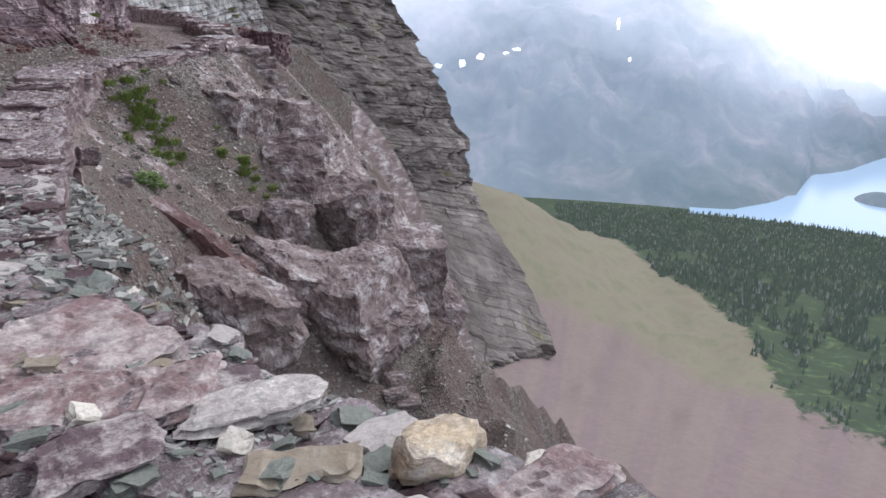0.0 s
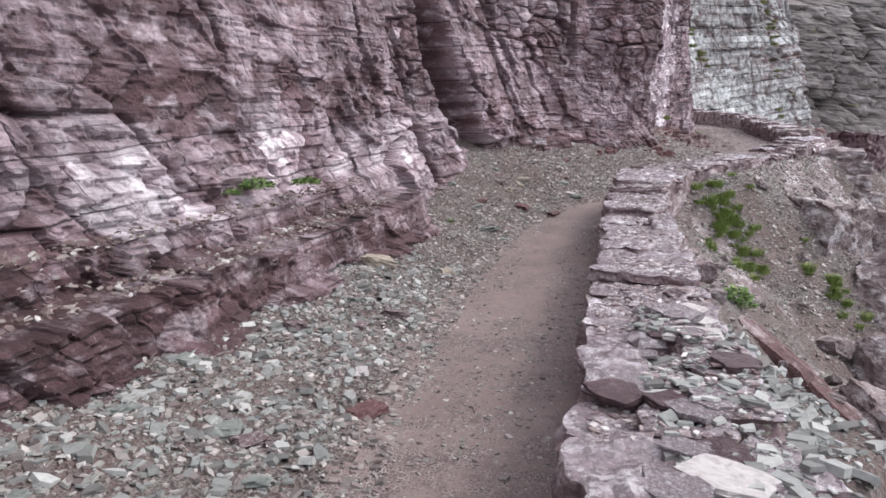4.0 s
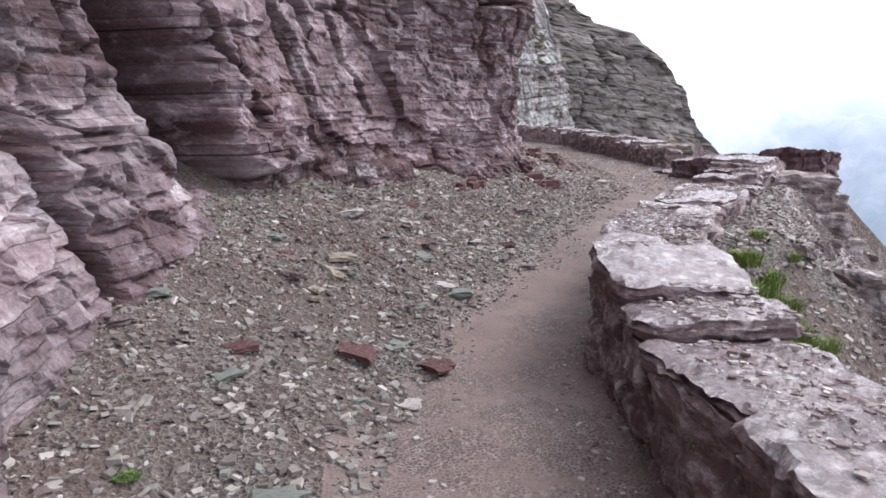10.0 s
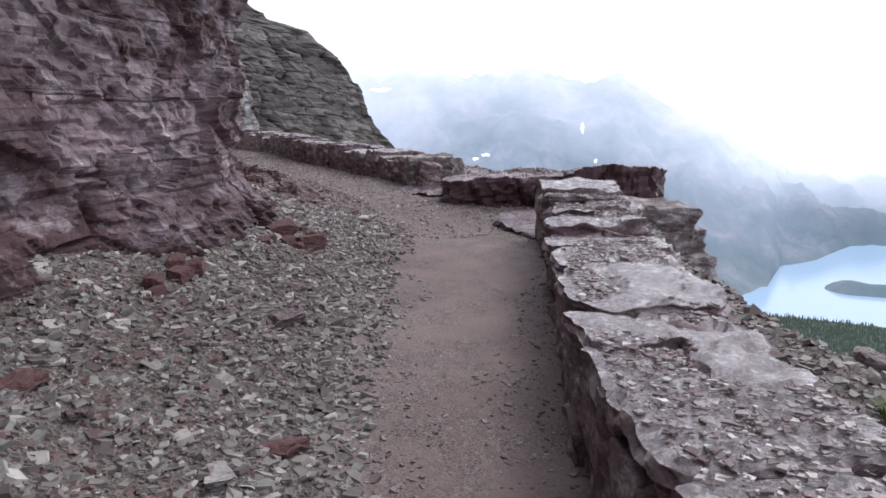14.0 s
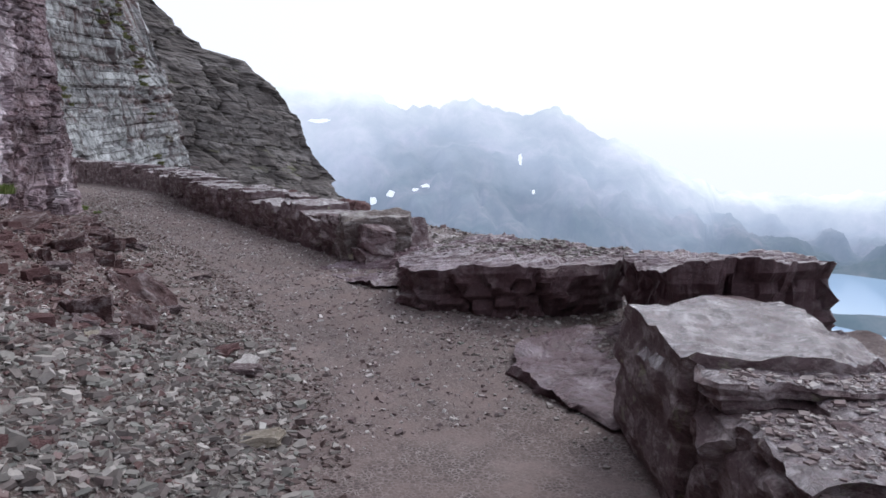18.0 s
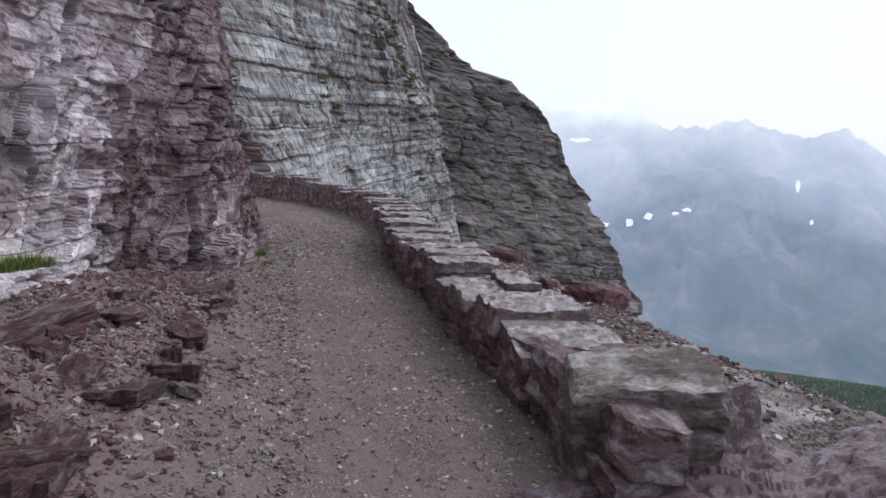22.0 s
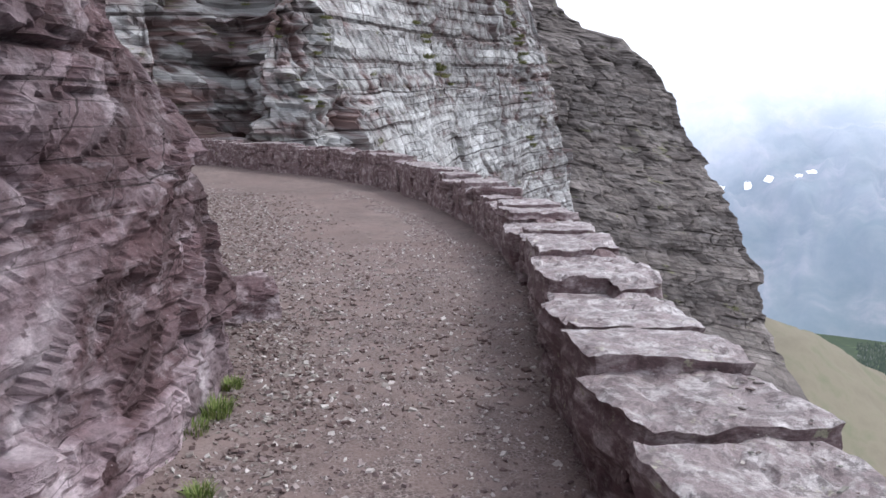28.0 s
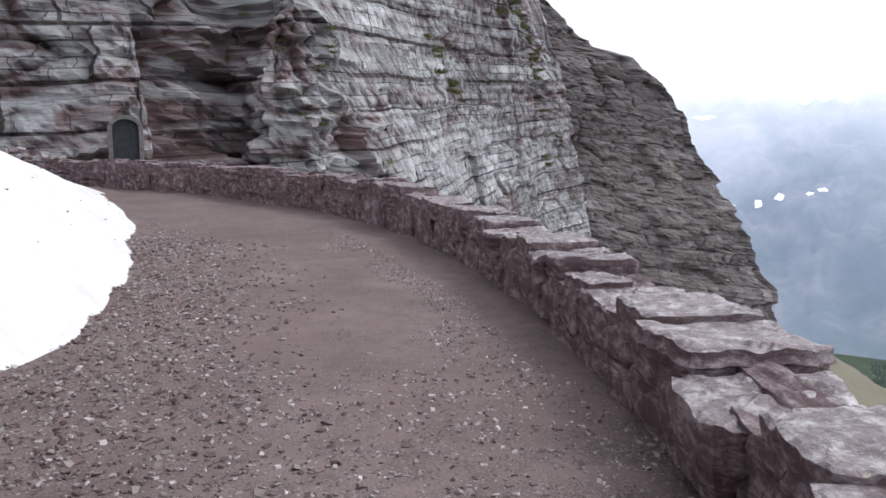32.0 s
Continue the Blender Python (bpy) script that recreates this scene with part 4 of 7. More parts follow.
far_line = [p for p in CLIFF if p[1] >= 33]
rock_face("cliff_behind_snow", far_line, cliff_foot, np.r_[np.arange(0, 14, 0.12)], 0.15, 12, PURPLE, "purple-red bedded rock cliff behind the snowbank", lean=0.1, scale=2.0)

# mountainside above the near cliffs
ridge_line, _ = resample([(-6.5, -14)] + [p for p in CLIFF if p[1] <= 37], 0.8)
hu, hv = np.meshgrid(np.arange(len(ridge_line)), np.r_[0, np.geomspace(0.6, 75, 46)], indexing="ij")
hx_, hy_ = ridge_line[hu, 0] - 0.9 - hv, ridge_line[hu, 1] + 0.02 * hv
sheet("mountainside", hx_, hy_, floor_z(ridge_line[hu, 1]) + 9.5 + 0.95 * hv + (0.3 + 0.05 * hv) * fractal(hx_ / 3, hy_ / 3, 0, 5, 33), PURPLE_SLOPE, "steep purple-grey mountainside above the cliffs", "mountain")

# grey cliff across the gully, with the tunnel door in its red end
SLAB = [(-46, 52), (-30, 62), (-16, 68.5), (-9, 71.2), (-5.6, 72.2), (-4.2, 75), (-3.0, 78.5), (-1.2, 76), (2, 77), (6, 83), (11, 94), (18, 107), (26, 120), (34, 131), (39, 136.5), (43, 150), (44, 175), (40, 210)]


def slab_foot(y):
    return np.interp(y, [50, 70, 80, 90, 110, 136, 210], [0.2, 0.2, -1, -8, -22, -45, -60])


def slab_profile(y, h, s):
    """Lean and swell of the far cliff; its left part is broken by a gully."""
    gully = -3.0 * np.exp(-((s - 47.5 - 0.05 * h) / 2.2) ** 2)
    wild = 0.7 * smooth(47, 50, s) * (1 - smooth(60, 66, s + 0.1 * h)) * (np.round(2 * fractal(s / 4.5, h / 3.5, 0, 3, 7)) / 2 + 0.5 * fractal(s / 1.5, h / 1.2, 4, 3, 9))
    return wild + 1.8 * fractal(s / 30, h / 24, 3, 2, 5) + gully - 0.2 * slab_foot(y) * (1 - 0.45 * smooth(95, 136, y))


def slab_tone(y, h, s):
    """Red mudstone by the tunnel, darker broken rock beside the gully, pale slabs beyond."""
    return 0.08 * (1 - smooth(44, 50, s)) + 0.07 * smooth(48, 50, s) * (1 - smooth(62, 68, s + 0.12 * h)) + 0.16 * smooth(66, 72, s + 0.1 * h) * (1 - smooth(26, 40, h - 0.2 * (s - 70)))


grey = rock_face("grey_cliff", SLAB, slab_foot, np.r_[np.arange(0, 60, 0.27), np.arange(60, 100, 2)], 0.30, 21, GREY_CLIFF, "pale grey bedded limestone cliff with dark cracks and mossy ledges", lean=0.20,
          dip=0.07, scale=4.5, profile=slab_profile, swell=0.05, relief=0.5, tone=slab_tone, special=grey_relief)

# dark arete beyond it
ARETE = [(14.4, 9.8, 760), (17.4, 7.0, 740), (20.2, 6.2, 730), (22.4, 4.2, 720), (23.9, 1.9, 710), (24.5, -0.3, 700), (26.3, -2.6, 690), (28.2, -5.8, 660), (28.9, -8.4, 650), (30.3, -9.9, 640), (30.8, -13.4, 620), (32.2, -16.2, 580), (35.1, -19.6, 500), (38.5, -25.3, 420)]


def arete_cliff():
    a = np.array(ARETE)
    az, el, r = np.radians(a[:, 0]), np.radians(a[:, 1]), a[:, 2]
    px, py, pz = 2 + r * np.sin(az), 14 + r * np.cos(az), 1.6 + r * np.tan(el)
    order = np.argsort(pz)
    zz = np.linspace(pz.min() - 110, 200, 290)
    ax = np.interp(zz, pz[order], px[order])
    ay = np.interp(zz, pz[order], py[order])
    top = zz > pz.max()
    ax[top] -= (zz[top] - pz.max()) * 1.1
    u = np.r_[-np.arange(0, 420, 2.8)[::-1], np.arange(3, 200, 8)]
    U, Z = np.meshgrid(u, zz, indexing="ij")
    X, Y = np.broadcast_to(ax, U.shape), np.broadcast_to(ay, U.shape)
    sc = 26.0
    us, zs = U / sc + 0.05 * fractal(Z / 9, U / 20, 0, 3, 4), (Z + 0.16 * U + 3 * fractal(U / 90, Z / 90, 0, 3, 3)) / sc
    wall, ta, ea = facets(U, Z, 71, 26, 46, 3.4, 0.14, -0.12)
    block, tb, eb = facets(U, Z, 72, 9, 13, 1.3, 0.20, -0.12)
    beds, tc, ec = blocks(us, zs, 73, (0.05, 0.22), (0.7, 3.6), 0.014, 0.04, 0.022, 0.022)
    open_ = smooth(0.0, 0.4, value_noise(U / 55, Z / 50, 2, 8))
    off = wall + block + sc * beds - 7 * open_ * np.exp(-(ea / 1.8) ** 2) - 2.2 * np.exp(-(eb / 0.9) ** 2) + 0.9 * fractal(U / 6, Z / 4, 0, 4, 19, 0.6)
    tone_ = 0.48 + 0.26 * ta + 0.30 * tb + 0.24 * tc - 0.35 * open_ * np.exp(-(ea / 1.6) ** 2) - 0.12 * np.exp(-(ec / 0.022) ** 2)
    left = U < 0
    x = X + np.where(left, U * 0.93, U * 0.12) + np.where(left, 0.36, 0.15) * off * smooth(-2, 3, np.abs(U))
    y = Y + np.where(left, U * 0.05, U) - np.where(left, 0.93, 0.1) * off
    flat = np.zeros_like(Z)
    tooth = lambda step, seed: lattice(np.floor(Z / step + 0.5 * value_noise(Z / 30, U / 40, 0, seed)), flat, flat, seed) - 0.5
    x = x + 2.0 * fractal(Z / 7, Z / 9, 0, 4, 41) + 2.6 * tooth(4.5, 43) + 6.0 * tooth(19, 44)
    face = sheet("dark_arete", x, y, Z, DARK_CLIFF, "dark grey layered rock arete falling steeply to the valley", "cliff", flip=True)
    put_tone(face, tone_)
    put_value(face, "along", us * sc)
    put_value(face, "rise", zs * sc)


arete_cliff()

# ---- valley, lake and mountains ----
VALLEY_R = [20, 40, 60, 120, 200, 500, 1000, 1600, 2300, 2420, 5000]
VALLEY_Z = [-40, -62, -84, -118, -150, -234, -344, -472, -592, -603, -606]


def valley_z(az, r):
    z = np.interp(r, VALLEY_R, VALLEY_Z)
    hill = (1 - smooth(30, 47, az)) * smooth(350, 900, r) * (1 - smooth(1000, 1900, r))
    return z + 112 * hill + smooth(150, 400, r) * (1 - smooth(2200, 2400, r)) * (3 + 7 * smooth(500, 1100, r)) * fractal(az / 3, np.log(r) * 6, 0, 5, 3)


def polar(az, r):
    a = np.radians(az)
    return 2 + r * np.sin(a), 14 + r * np.cos(a)


def zone_edge(az):
    """Distance at which the bare slope gives way to forest."""
    return np.interp(az, [30, 39.7, 45.7, 51.4, 55, 58, 62, 75], [1500, 1500, 1020, 720, 520, 400, 390, 380])


va, vr = np.meshgrid(np.r_[np.arange(-180, 20, 4), np.arange(20, 80, 0.5), np.arange(80, 181, 5)], np.geomspace(3, 4950, 250), indexing="ij")
vx, vy = polar(va, vr)
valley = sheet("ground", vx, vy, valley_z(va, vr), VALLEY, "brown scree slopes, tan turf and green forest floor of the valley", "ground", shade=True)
split = np.interp(va, [30, 34.3, 42.6, 51], [520, 560, 560, 430])
for key, value in (("across", va), ("along", np.log(vr) * 4), ("turf", 0.5 + 1.6 * np.log(vr / split)), ("wood", 0.5 + 1.5 * np.log(vr / zone_edge(va)))):
    at = valley.data.attributes.new(key, "FLOAT", "POINT")
    at.data.foreach_set("value", np.asarray(value, np.float32).ravel())

SHORE = [(-60, 2450), (48, 2440), (50, 2460), (54, 2720), (54.8, 3120), (57, 3370), (59, 3790), (63, 3900), (70, 3700), (80, 3300), (120, 3000), (180, 2600)]
SKYLINE = [(-60, 3), (15, 4.6), (27, 4.6), (30, 4.0), (31.4, 2.9), (34, 3.0), (37.1, 3.5), (40.7, 2.3), (43.4, 2.8), (46.3, 0.7), (48.6, 0.3), (51, -1.2), (55, -3.2), (60, -3.5), (66, -3.0), (80, 0.5), (180, 1)]
ma, mt = np.meshgrid(np.r_[np.arange(-180, 18, 3), np.arange(18, 84, 0.25), np.arange(84, 181, 4)], np.r_[-0.06, np.linspace(0, 1, 90), 1.1, 1.2], indexing="ij")
shore = np.interp(ma, [p[0] for p in SHORE], [p[1] for p in SHORE])
crest_r = np.minimum(shore + 1500, 4600)
crest_z = crest_r * np.tan(np.radians(np.interp(ma, [p[0] for p in SKYLINE], [p[1] for p in SKYLINE])))
mr = shore + (crest_r - shore) * mt
rise = np.clip(mt, -0.05, 1)
ridge = fractal(ma / 3.2 + mt * 1.3, mt * 3.5, 0, 5, 61)
mz = -606 + (crest_z + 606) * (0.75 * rise + 0.25 * rise ** 2) + 85 * ridge * np.sin(np.pi * np.clip(mt, 0, 1)) + 14 * fractal(ma * 1.6, mt * 9, 0, 4, 71) * smooth(0.02, 0.2, mt)
mz = np.where(mt > 1.05, crest_z - 700 * (mt - 1), mz)
mx, my = polar(ma, mr)
range_ = sheet("mountain_backdrop", mx, my, mz, MOUNTAIN, "blue mountain range with haze and low cloud painted as glow", "mountains", shade=True)

# painted cloud: whitens the glow towards the lower right-hand crests
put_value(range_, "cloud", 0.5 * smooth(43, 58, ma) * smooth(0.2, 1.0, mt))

la, lr = np.meshgrid(np.linspace(47, 75, 60), np.linspace(2380, 4000, 30), indexing="ij")
lx, ly = polar(la, lr)
sheet("lake_water", lx, ly, 0 * lx - 599.0, LAKE, "pale blue lake, the bright sky's reflection partly painted as glow", "lake")


# wooded tongue of land in the lake
ta_, tr_ = np.meshgrid(np.linspace(0, 1, 40), np.linspace(0, 1, 14), indexing="ij")
tx, ty = polar(57.0 + 22 * ta_, 2860 - 60 * ta_ + (tr_ - 0.5) * 520 * (0.25 + ta_) * (1 + 0.25 * np.sin(ta_ * 19)))
# shares the range's painted blue haze
tongue = sheet("peninsula", tx, ty, -612 + 40 * np.sin(np.pi * tr_) * smooth(0, 0.08, ta_) + 4 * fractal(tx / 60, ty / 60, 0, 3, 5), MOUNTAIN, "dark wooded tongue of land in the lake", "ground", shade=True)
put_value(tongue, "wood", 1 + 0 * tx)
put_value(tongue, "along", ty / 60)
put_value(tongue, "across", tx / 60)


# snow patches on the far range
def snow_patch(az, el, width, height):
    a = np.linspace(0, 2 * np.pi, 14, endpoint=False)
    r = np.random.default_rng(int(az * 100))
    k = r.uniform(0.6, 1.1, 14)
    d = np.interp(az, [p[0] for p in SHORE], [p[1] for p in SHORE]) + 120
    for _ in range(12):
        i = np.argmin(np.abs(ma[:, 0] - az))
        d = np.interp(np.tan(np.radians(el)), mz[i, 1:91] / mr[i, 1:91], mr[i, 1:91])
    d -= 25
    aa, ee = az + width / 2 * k * np.cos(a), el + height / 2 * k * np.sin(a)
    x, y = polar(aa, d)
    v = np.c_[x, y, d * np.tan(np.radians(ee))]
    bm = bmesh.new()
    front = [bm.verts.new(p) for p in v]
    back = [bm.verts.new(p + np.array([p[0], p[1], 0]) / d * 12) for p in v]
    bm.faces.new(front)
    for q in range(14):
        m = (q + 1) % 14
        bm.faces.new((front[q], back[q], back[m], front[m]))
    bmesh.ops.recalc_face_normals(bm, faces=bm.faces)
    me = bpy.data.meshes.new("snow_patch")
    bm.to_mesh(me)
    bm.free()
    me.materials.append(FAR_SNOW)
    tagged(new("snow_patch", me), "small white snow patch on the hazy mountainside", "snow", "snow patches on the range")


for spot in ((25.5, 2.0, 1.9, 0.35), (27.6, -4.2, 0.6, 0.35), (29.4, -4.0, 0.7, 0.75), (30.7, -3.5, 0.75, 0.6), (32.6, -3.2, 0.6, 0.3), (33.4, -2.9, 0.8, 0.3), (40.6, -1.0, 0.35, 1.1), (41.6, -3.4, 0.3, 0.4)):
    snow_patch(*spot)


def conifers(n):
    """Forest on the valley floor: slim tapering trees of two stacked tiers, and bare grey snags."""
    r = np.random.default_rng(8)
    az = r.uniform(37, 68, n * 4)
    d = r.uniform(380 ** 1.5, 2380 ** 1.5, n * 4) ** (1 / 1.5)
    clump = fractal(az / 1.5, np.log(d) * 9, 0, 4, 14)
    keep = (d * (1 + 0.1 * clump) > zone_edge(az) * 1.02) & (clump > np.interp(d, [400, 900, 1500], [-0.1, -0.4, -0.9]))
    az, d = az[keep][:n], d[keep][:n]
    x, y = polar(az, d)
    z = valley_z(az, d)
    m = len(x)
    h = r.uniform(7, 17, m) * np.interp(d, [400, 800], [0.5, 1])
    w = h * r.uniform(0.14, 0.22, m)
    k = np.arange(5) / 5 * 2 * np.pi
    turn = r.uniform(0, 6, (m, 1))
    cx, cy = np.cos(k + turn), np.sin(k + turn)
    low = np.stack([x[:, None] + w[:, None] * cx, y[:, None] + w[:, None] * cy, np.broadcast_to((z + 0.06 * h)[:, None], cx.shape)], -1)
    mid = np.stack([x[:, None] + 0.62 * w[:, None] * cx, y[:, None] + 0.62 * w[:, None] * cy, np.broadcast_to((z + 0.45 * h)[:, None], cx.shape)], -1)
    tops = np.stack([np.c_[x, y, z + 0.62 * h], np.c_[x, y, z + h], np.c_[x, y, z - 1]], 1)
    v = np.concatenate([low, mid, tops], 1)
    f = []
    for q in range(5):
        p = (q + 1) % 5
        f += [(q, p, 10), (5 + q, 5 + p, 11)]
    f = (np.arange(m)[:, None, None] * 13 + np.array(f)[None]).reshape(-1, 3)
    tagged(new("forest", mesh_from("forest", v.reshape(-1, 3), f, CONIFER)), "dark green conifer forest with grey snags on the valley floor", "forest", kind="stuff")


conifers(14000)


# ---- stones ----
def stone_mesh(name, seed, material, cuts=3, rough=0.10, flat=0.0, layers=0, top_material=None):
    """An angular, chipped stone in a unit box, with its own bedding steps."""
    rng = np.random.default_rng(seed)
    n = cuts + 1
    bm = bmesh.new()
    bmesh.ops.create_cube(bm, size=1.0)
    bmesh.ops.subdivide_edges(bm, edges=bm.edges[:], cuts=cuts, use_grid_fill=True)
    co = np.array([v.co[:] for v in bm.verts])
    r = np.abs(co).max(1, keepdims=True)
    corner = (np.abs(co) > 0.49).sum(1)
    co = co * np.where(corner >= 3, rng.uniform(0.84, 0.97, (len(co), 1)), np.where(corner == 2, rng.uniform(0.92, 1.0, (len(co), 1)), 1))[:, :1]
    skew = rng.uniform(-0.08, 0.08, (3, 3))
    np.fill_diagonal(skew, 0)
    co = co @ (np.eye(3) + skew)
    co += rough * np.stack([fractal(co[:, 0] * 2.2 + 9 * k, co[:, 1] * 2.2, co[:, 2] * 2.2 + seed, 3, seed + k) for k in range(3)], 1) * np.array([1, 1, 1 - flat])
    if layers:
        side = 1 - smooth(0.30, 0.47, np.abs(co[:, 2]))
        step = (lattice(np.floor((co[:, 2] + 0.5) * layers), np.zeros(len(co)), np.zeros(len(co)), seed) - 0.5) * 0.05
        co[:, :2] *= 1 + (side * step)[:, None]
    for v, p in zip(bm.verts, co):
        v.co = p
    me = bpy.data.meshes.new(name)
    bm.to_mesh(me)
    bm.free()
    me.shade_flat()
    me.materials.append(material)
    if top_material:
        me.materials.append(top_material)
        for q in me.polygons:
            q.material_index = int(q.center.z > 0.36 and q.normal.z > 0.2)
    return me


def hewn(name, seed, size, material, planes=13, cut=(0.66, 0.96), rough=0.008, cuts=7, beds=0.0, top_material=None):
    """An angular broken stone of true size: a block whose corners are split off along random planes, with rough faces."""
    r = np.random.default_rng(seed)
    bm = bmesh.new()
    bmesh.ops.create_cube(bm, size=1.0)
    bmesh.ops.subdivide_edges(bm, edges=bm.edges[:], cuts=cuts, use_grid_fill=True)
    co = np.array([v.co[:] for v in bm.verts])
    for _ in range(planes):
        nrm = r.normal(0, 1, 3)
        nrm /= np.linalg.norm(nrm)
        lim = np.abs(nrm).sum() * 0.5 * r.uniform(*cut)
        co = co - np.maximum(co @ nrm - lim, 0)[:, None] * nrm
    size = np.array(size)
    co = co * size
    d = co / (np.linalg.norm(co / size, axis=1)[:, None] + 1e-6) / size
    n = [fractal(co[:, 0] / 0.16 + 7 * k + seed, co[:, 1] / 0.16, co[:, 2] / 0.11, 4, seed + k, 0.6) for k in range(3)]
    co = co + rough * np.stack(n, 1)
    if beds:
        k = np.floor(co[:, 2] / beds + 0.4 * value_noise(co[:, 0] / 0.2, co[:, 1] / 0.2, 0, seed))
        co[:, :2] += d[:, :2] * ((lattice(k, k * 0, k * 0, seed) - 0.5) * 0.05 * size[:2].min())[:, None]
    for v, p in zip(bm.verts, co):
        v.co = p
    me = bpy.data.meshes.new(name)
    bm.to_mesh(me)
    bm.free()
    me.shade_flat()
    me.materials.append(material)
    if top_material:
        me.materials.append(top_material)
        # upward faces take the paler colour that stands for sky light
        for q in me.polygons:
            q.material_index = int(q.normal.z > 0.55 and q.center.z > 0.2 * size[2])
    return me


def terrace(f, step):
    """Flaked surface: flat treads between sharp little risers."""
    k = np.floor(f)
    return (k + smooth(0.75, 1.0, f - k)) * step


def cap_stone(seed, length, width, thick, material, top_material, grid=0.032, flake=0.012, ragged=0.030):
    """A rough coping slab of true size: flaked top, ragged rim, bedded sides."""
    r = np.random.default_rng(seed)
    nu, nv = max(8, int(length / grid)), max(7, int(width / grid))
    u, v = np.meshgrid(np.linspace(-1, 1, nu), np.linspace(-1, 1, nv), indexing="ij")
    c = r.uniform(-0.09, 0.09, (2, 2, 2)) * min(length, width)
    wu, wv = (u + 1) / 2, (v + 1) / 2
    x = u * length / 2 + c[0, 0, 0] * (1 - wu) * (1 - wv) + c[0, 0, 1] * wu * (1 - wv) + c[0, 1, 0] * (1 - wu) * wv + c[0, 1, 1] * wu * wv
    y = v * width / 2 + c[1, 0, 0] * (1 - wu) * (1 - wv) + c[1, 0, 1] * wu * (1 - wv) + c[1, 1, 0] * (1 - wu) * wv + c[1, 1, 1] * wu * wv
    clip = np.clip(np.abs(u) + np.abs(v) - r.uniform(1.62, 1.9), 0, 1)
    x, y = x - np.sign(u) * clip * 7.3 * ragged * length, y - np.sign(v) * clip * 7.3 * ragged * width
    x = x + ragged * np.abs(u) ** 4 * fractal(x / 0.16 + seed, y / 0.16, 0, 4, seed)
    y = y + ragged * np.abs(v) ** 4 * fractal(x / 0.16 + seed, y / 0.16, 5, 4, seed + 2)
    edge = np.maximum(np.abs(u), np.abs(v))
    lay_ = r.uniform(0, 3.1)
    p, q = x * math.cos(lay_) + y * math.sin(lay_), y * math.cos(lay_) - x * math.sin(lay_)
    chip_, tone_, _ = facets(p, q, seed + 3, 0.26, 0.11, 0, 0, 0.3)
    f = 0.9 * fractal(p / 0.4 + seed * 1.7, q / 0.2, 0, 3, seed + 1, 0.5) + 2.6 * tone_ * smooth(-0.2, 0.3, fractal(p / 0.5, q / 0.3, seed, 2, seed + 5)) + r.normal(0, 2.0) * p + r.normal(0, 1.2) * q
    f = f - 1.3 * smooth(0.86, 1.0, edge) * (0.5 + value_noise(x / 0.12, y / 0.12, seed, seed + 4))
    z = thick / 2 + terrace(f, flake) + 0.0025 * fractal(x / 0.05, y / 0.05, 0, 3, seed + 6)
    loop = np.r_[np.arange(nu) * nv, (nu - 1) * nv + np.arange(1, nv), np.arange(nu - 2, -1, -1) * nv + nv - 1, np.arange(nv - 2, 0, -1)]
    top = np.stack([x, y, z], -1).reshape(-1, 3)
    faces = [tuple(k) for k in grid_faces(nu, nv)[:, ::-1]]
    rim, verts = top[loop], [top]
    m, base, prev = len(loop), len(top), loop
    outw = rim[:, :2] / (np.linalg.norm(rim[:, :2], axis=1)[:, None] + 1e-6)
    levels = np.sort(np.r_[np.linspace(0.12, 1, 6), r.uniform(0.2, 0.9, 1)])
    for k, lev in enumerate(levels):
        push = r.normal(0, 0.012) + 0.93 * ragged * fractal(rim[:, 0] / 0.18, rim[:, 1] / 0.18, lev * 4 + seed, 4, seed + 9) - 0.04 * lev ** 3
        ring = np.c_[rim[:, :2] + outw * push[:, None], rim[:, 2] * (1 - lev) - thick / 2 * lev]
        verts.append(ring)
        cur = base + np.arange(m)
        faces += [(int(prev[a]), int(prev[(a + 1) % m]), int(cur[(a + 1) % m]), int(cur[a])) for a in range(m)]
        prev, base = cur, base + m
    faces.append(tuple(int(k) for k in prev))
    me = bpy.data.meshes.new("coping_stone")
    me.from_pydata([tuple(k) for k in np.concatenate(verts)], [], faces)
    me.update()
    me.shade_flat()
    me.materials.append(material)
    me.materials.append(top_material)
    # top faces take their own material; on the parapets its paleness is painted sky light
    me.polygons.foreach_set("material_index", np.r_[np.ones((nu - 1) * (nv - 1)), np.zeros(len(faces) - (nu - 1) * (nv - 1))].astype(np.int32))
    return me


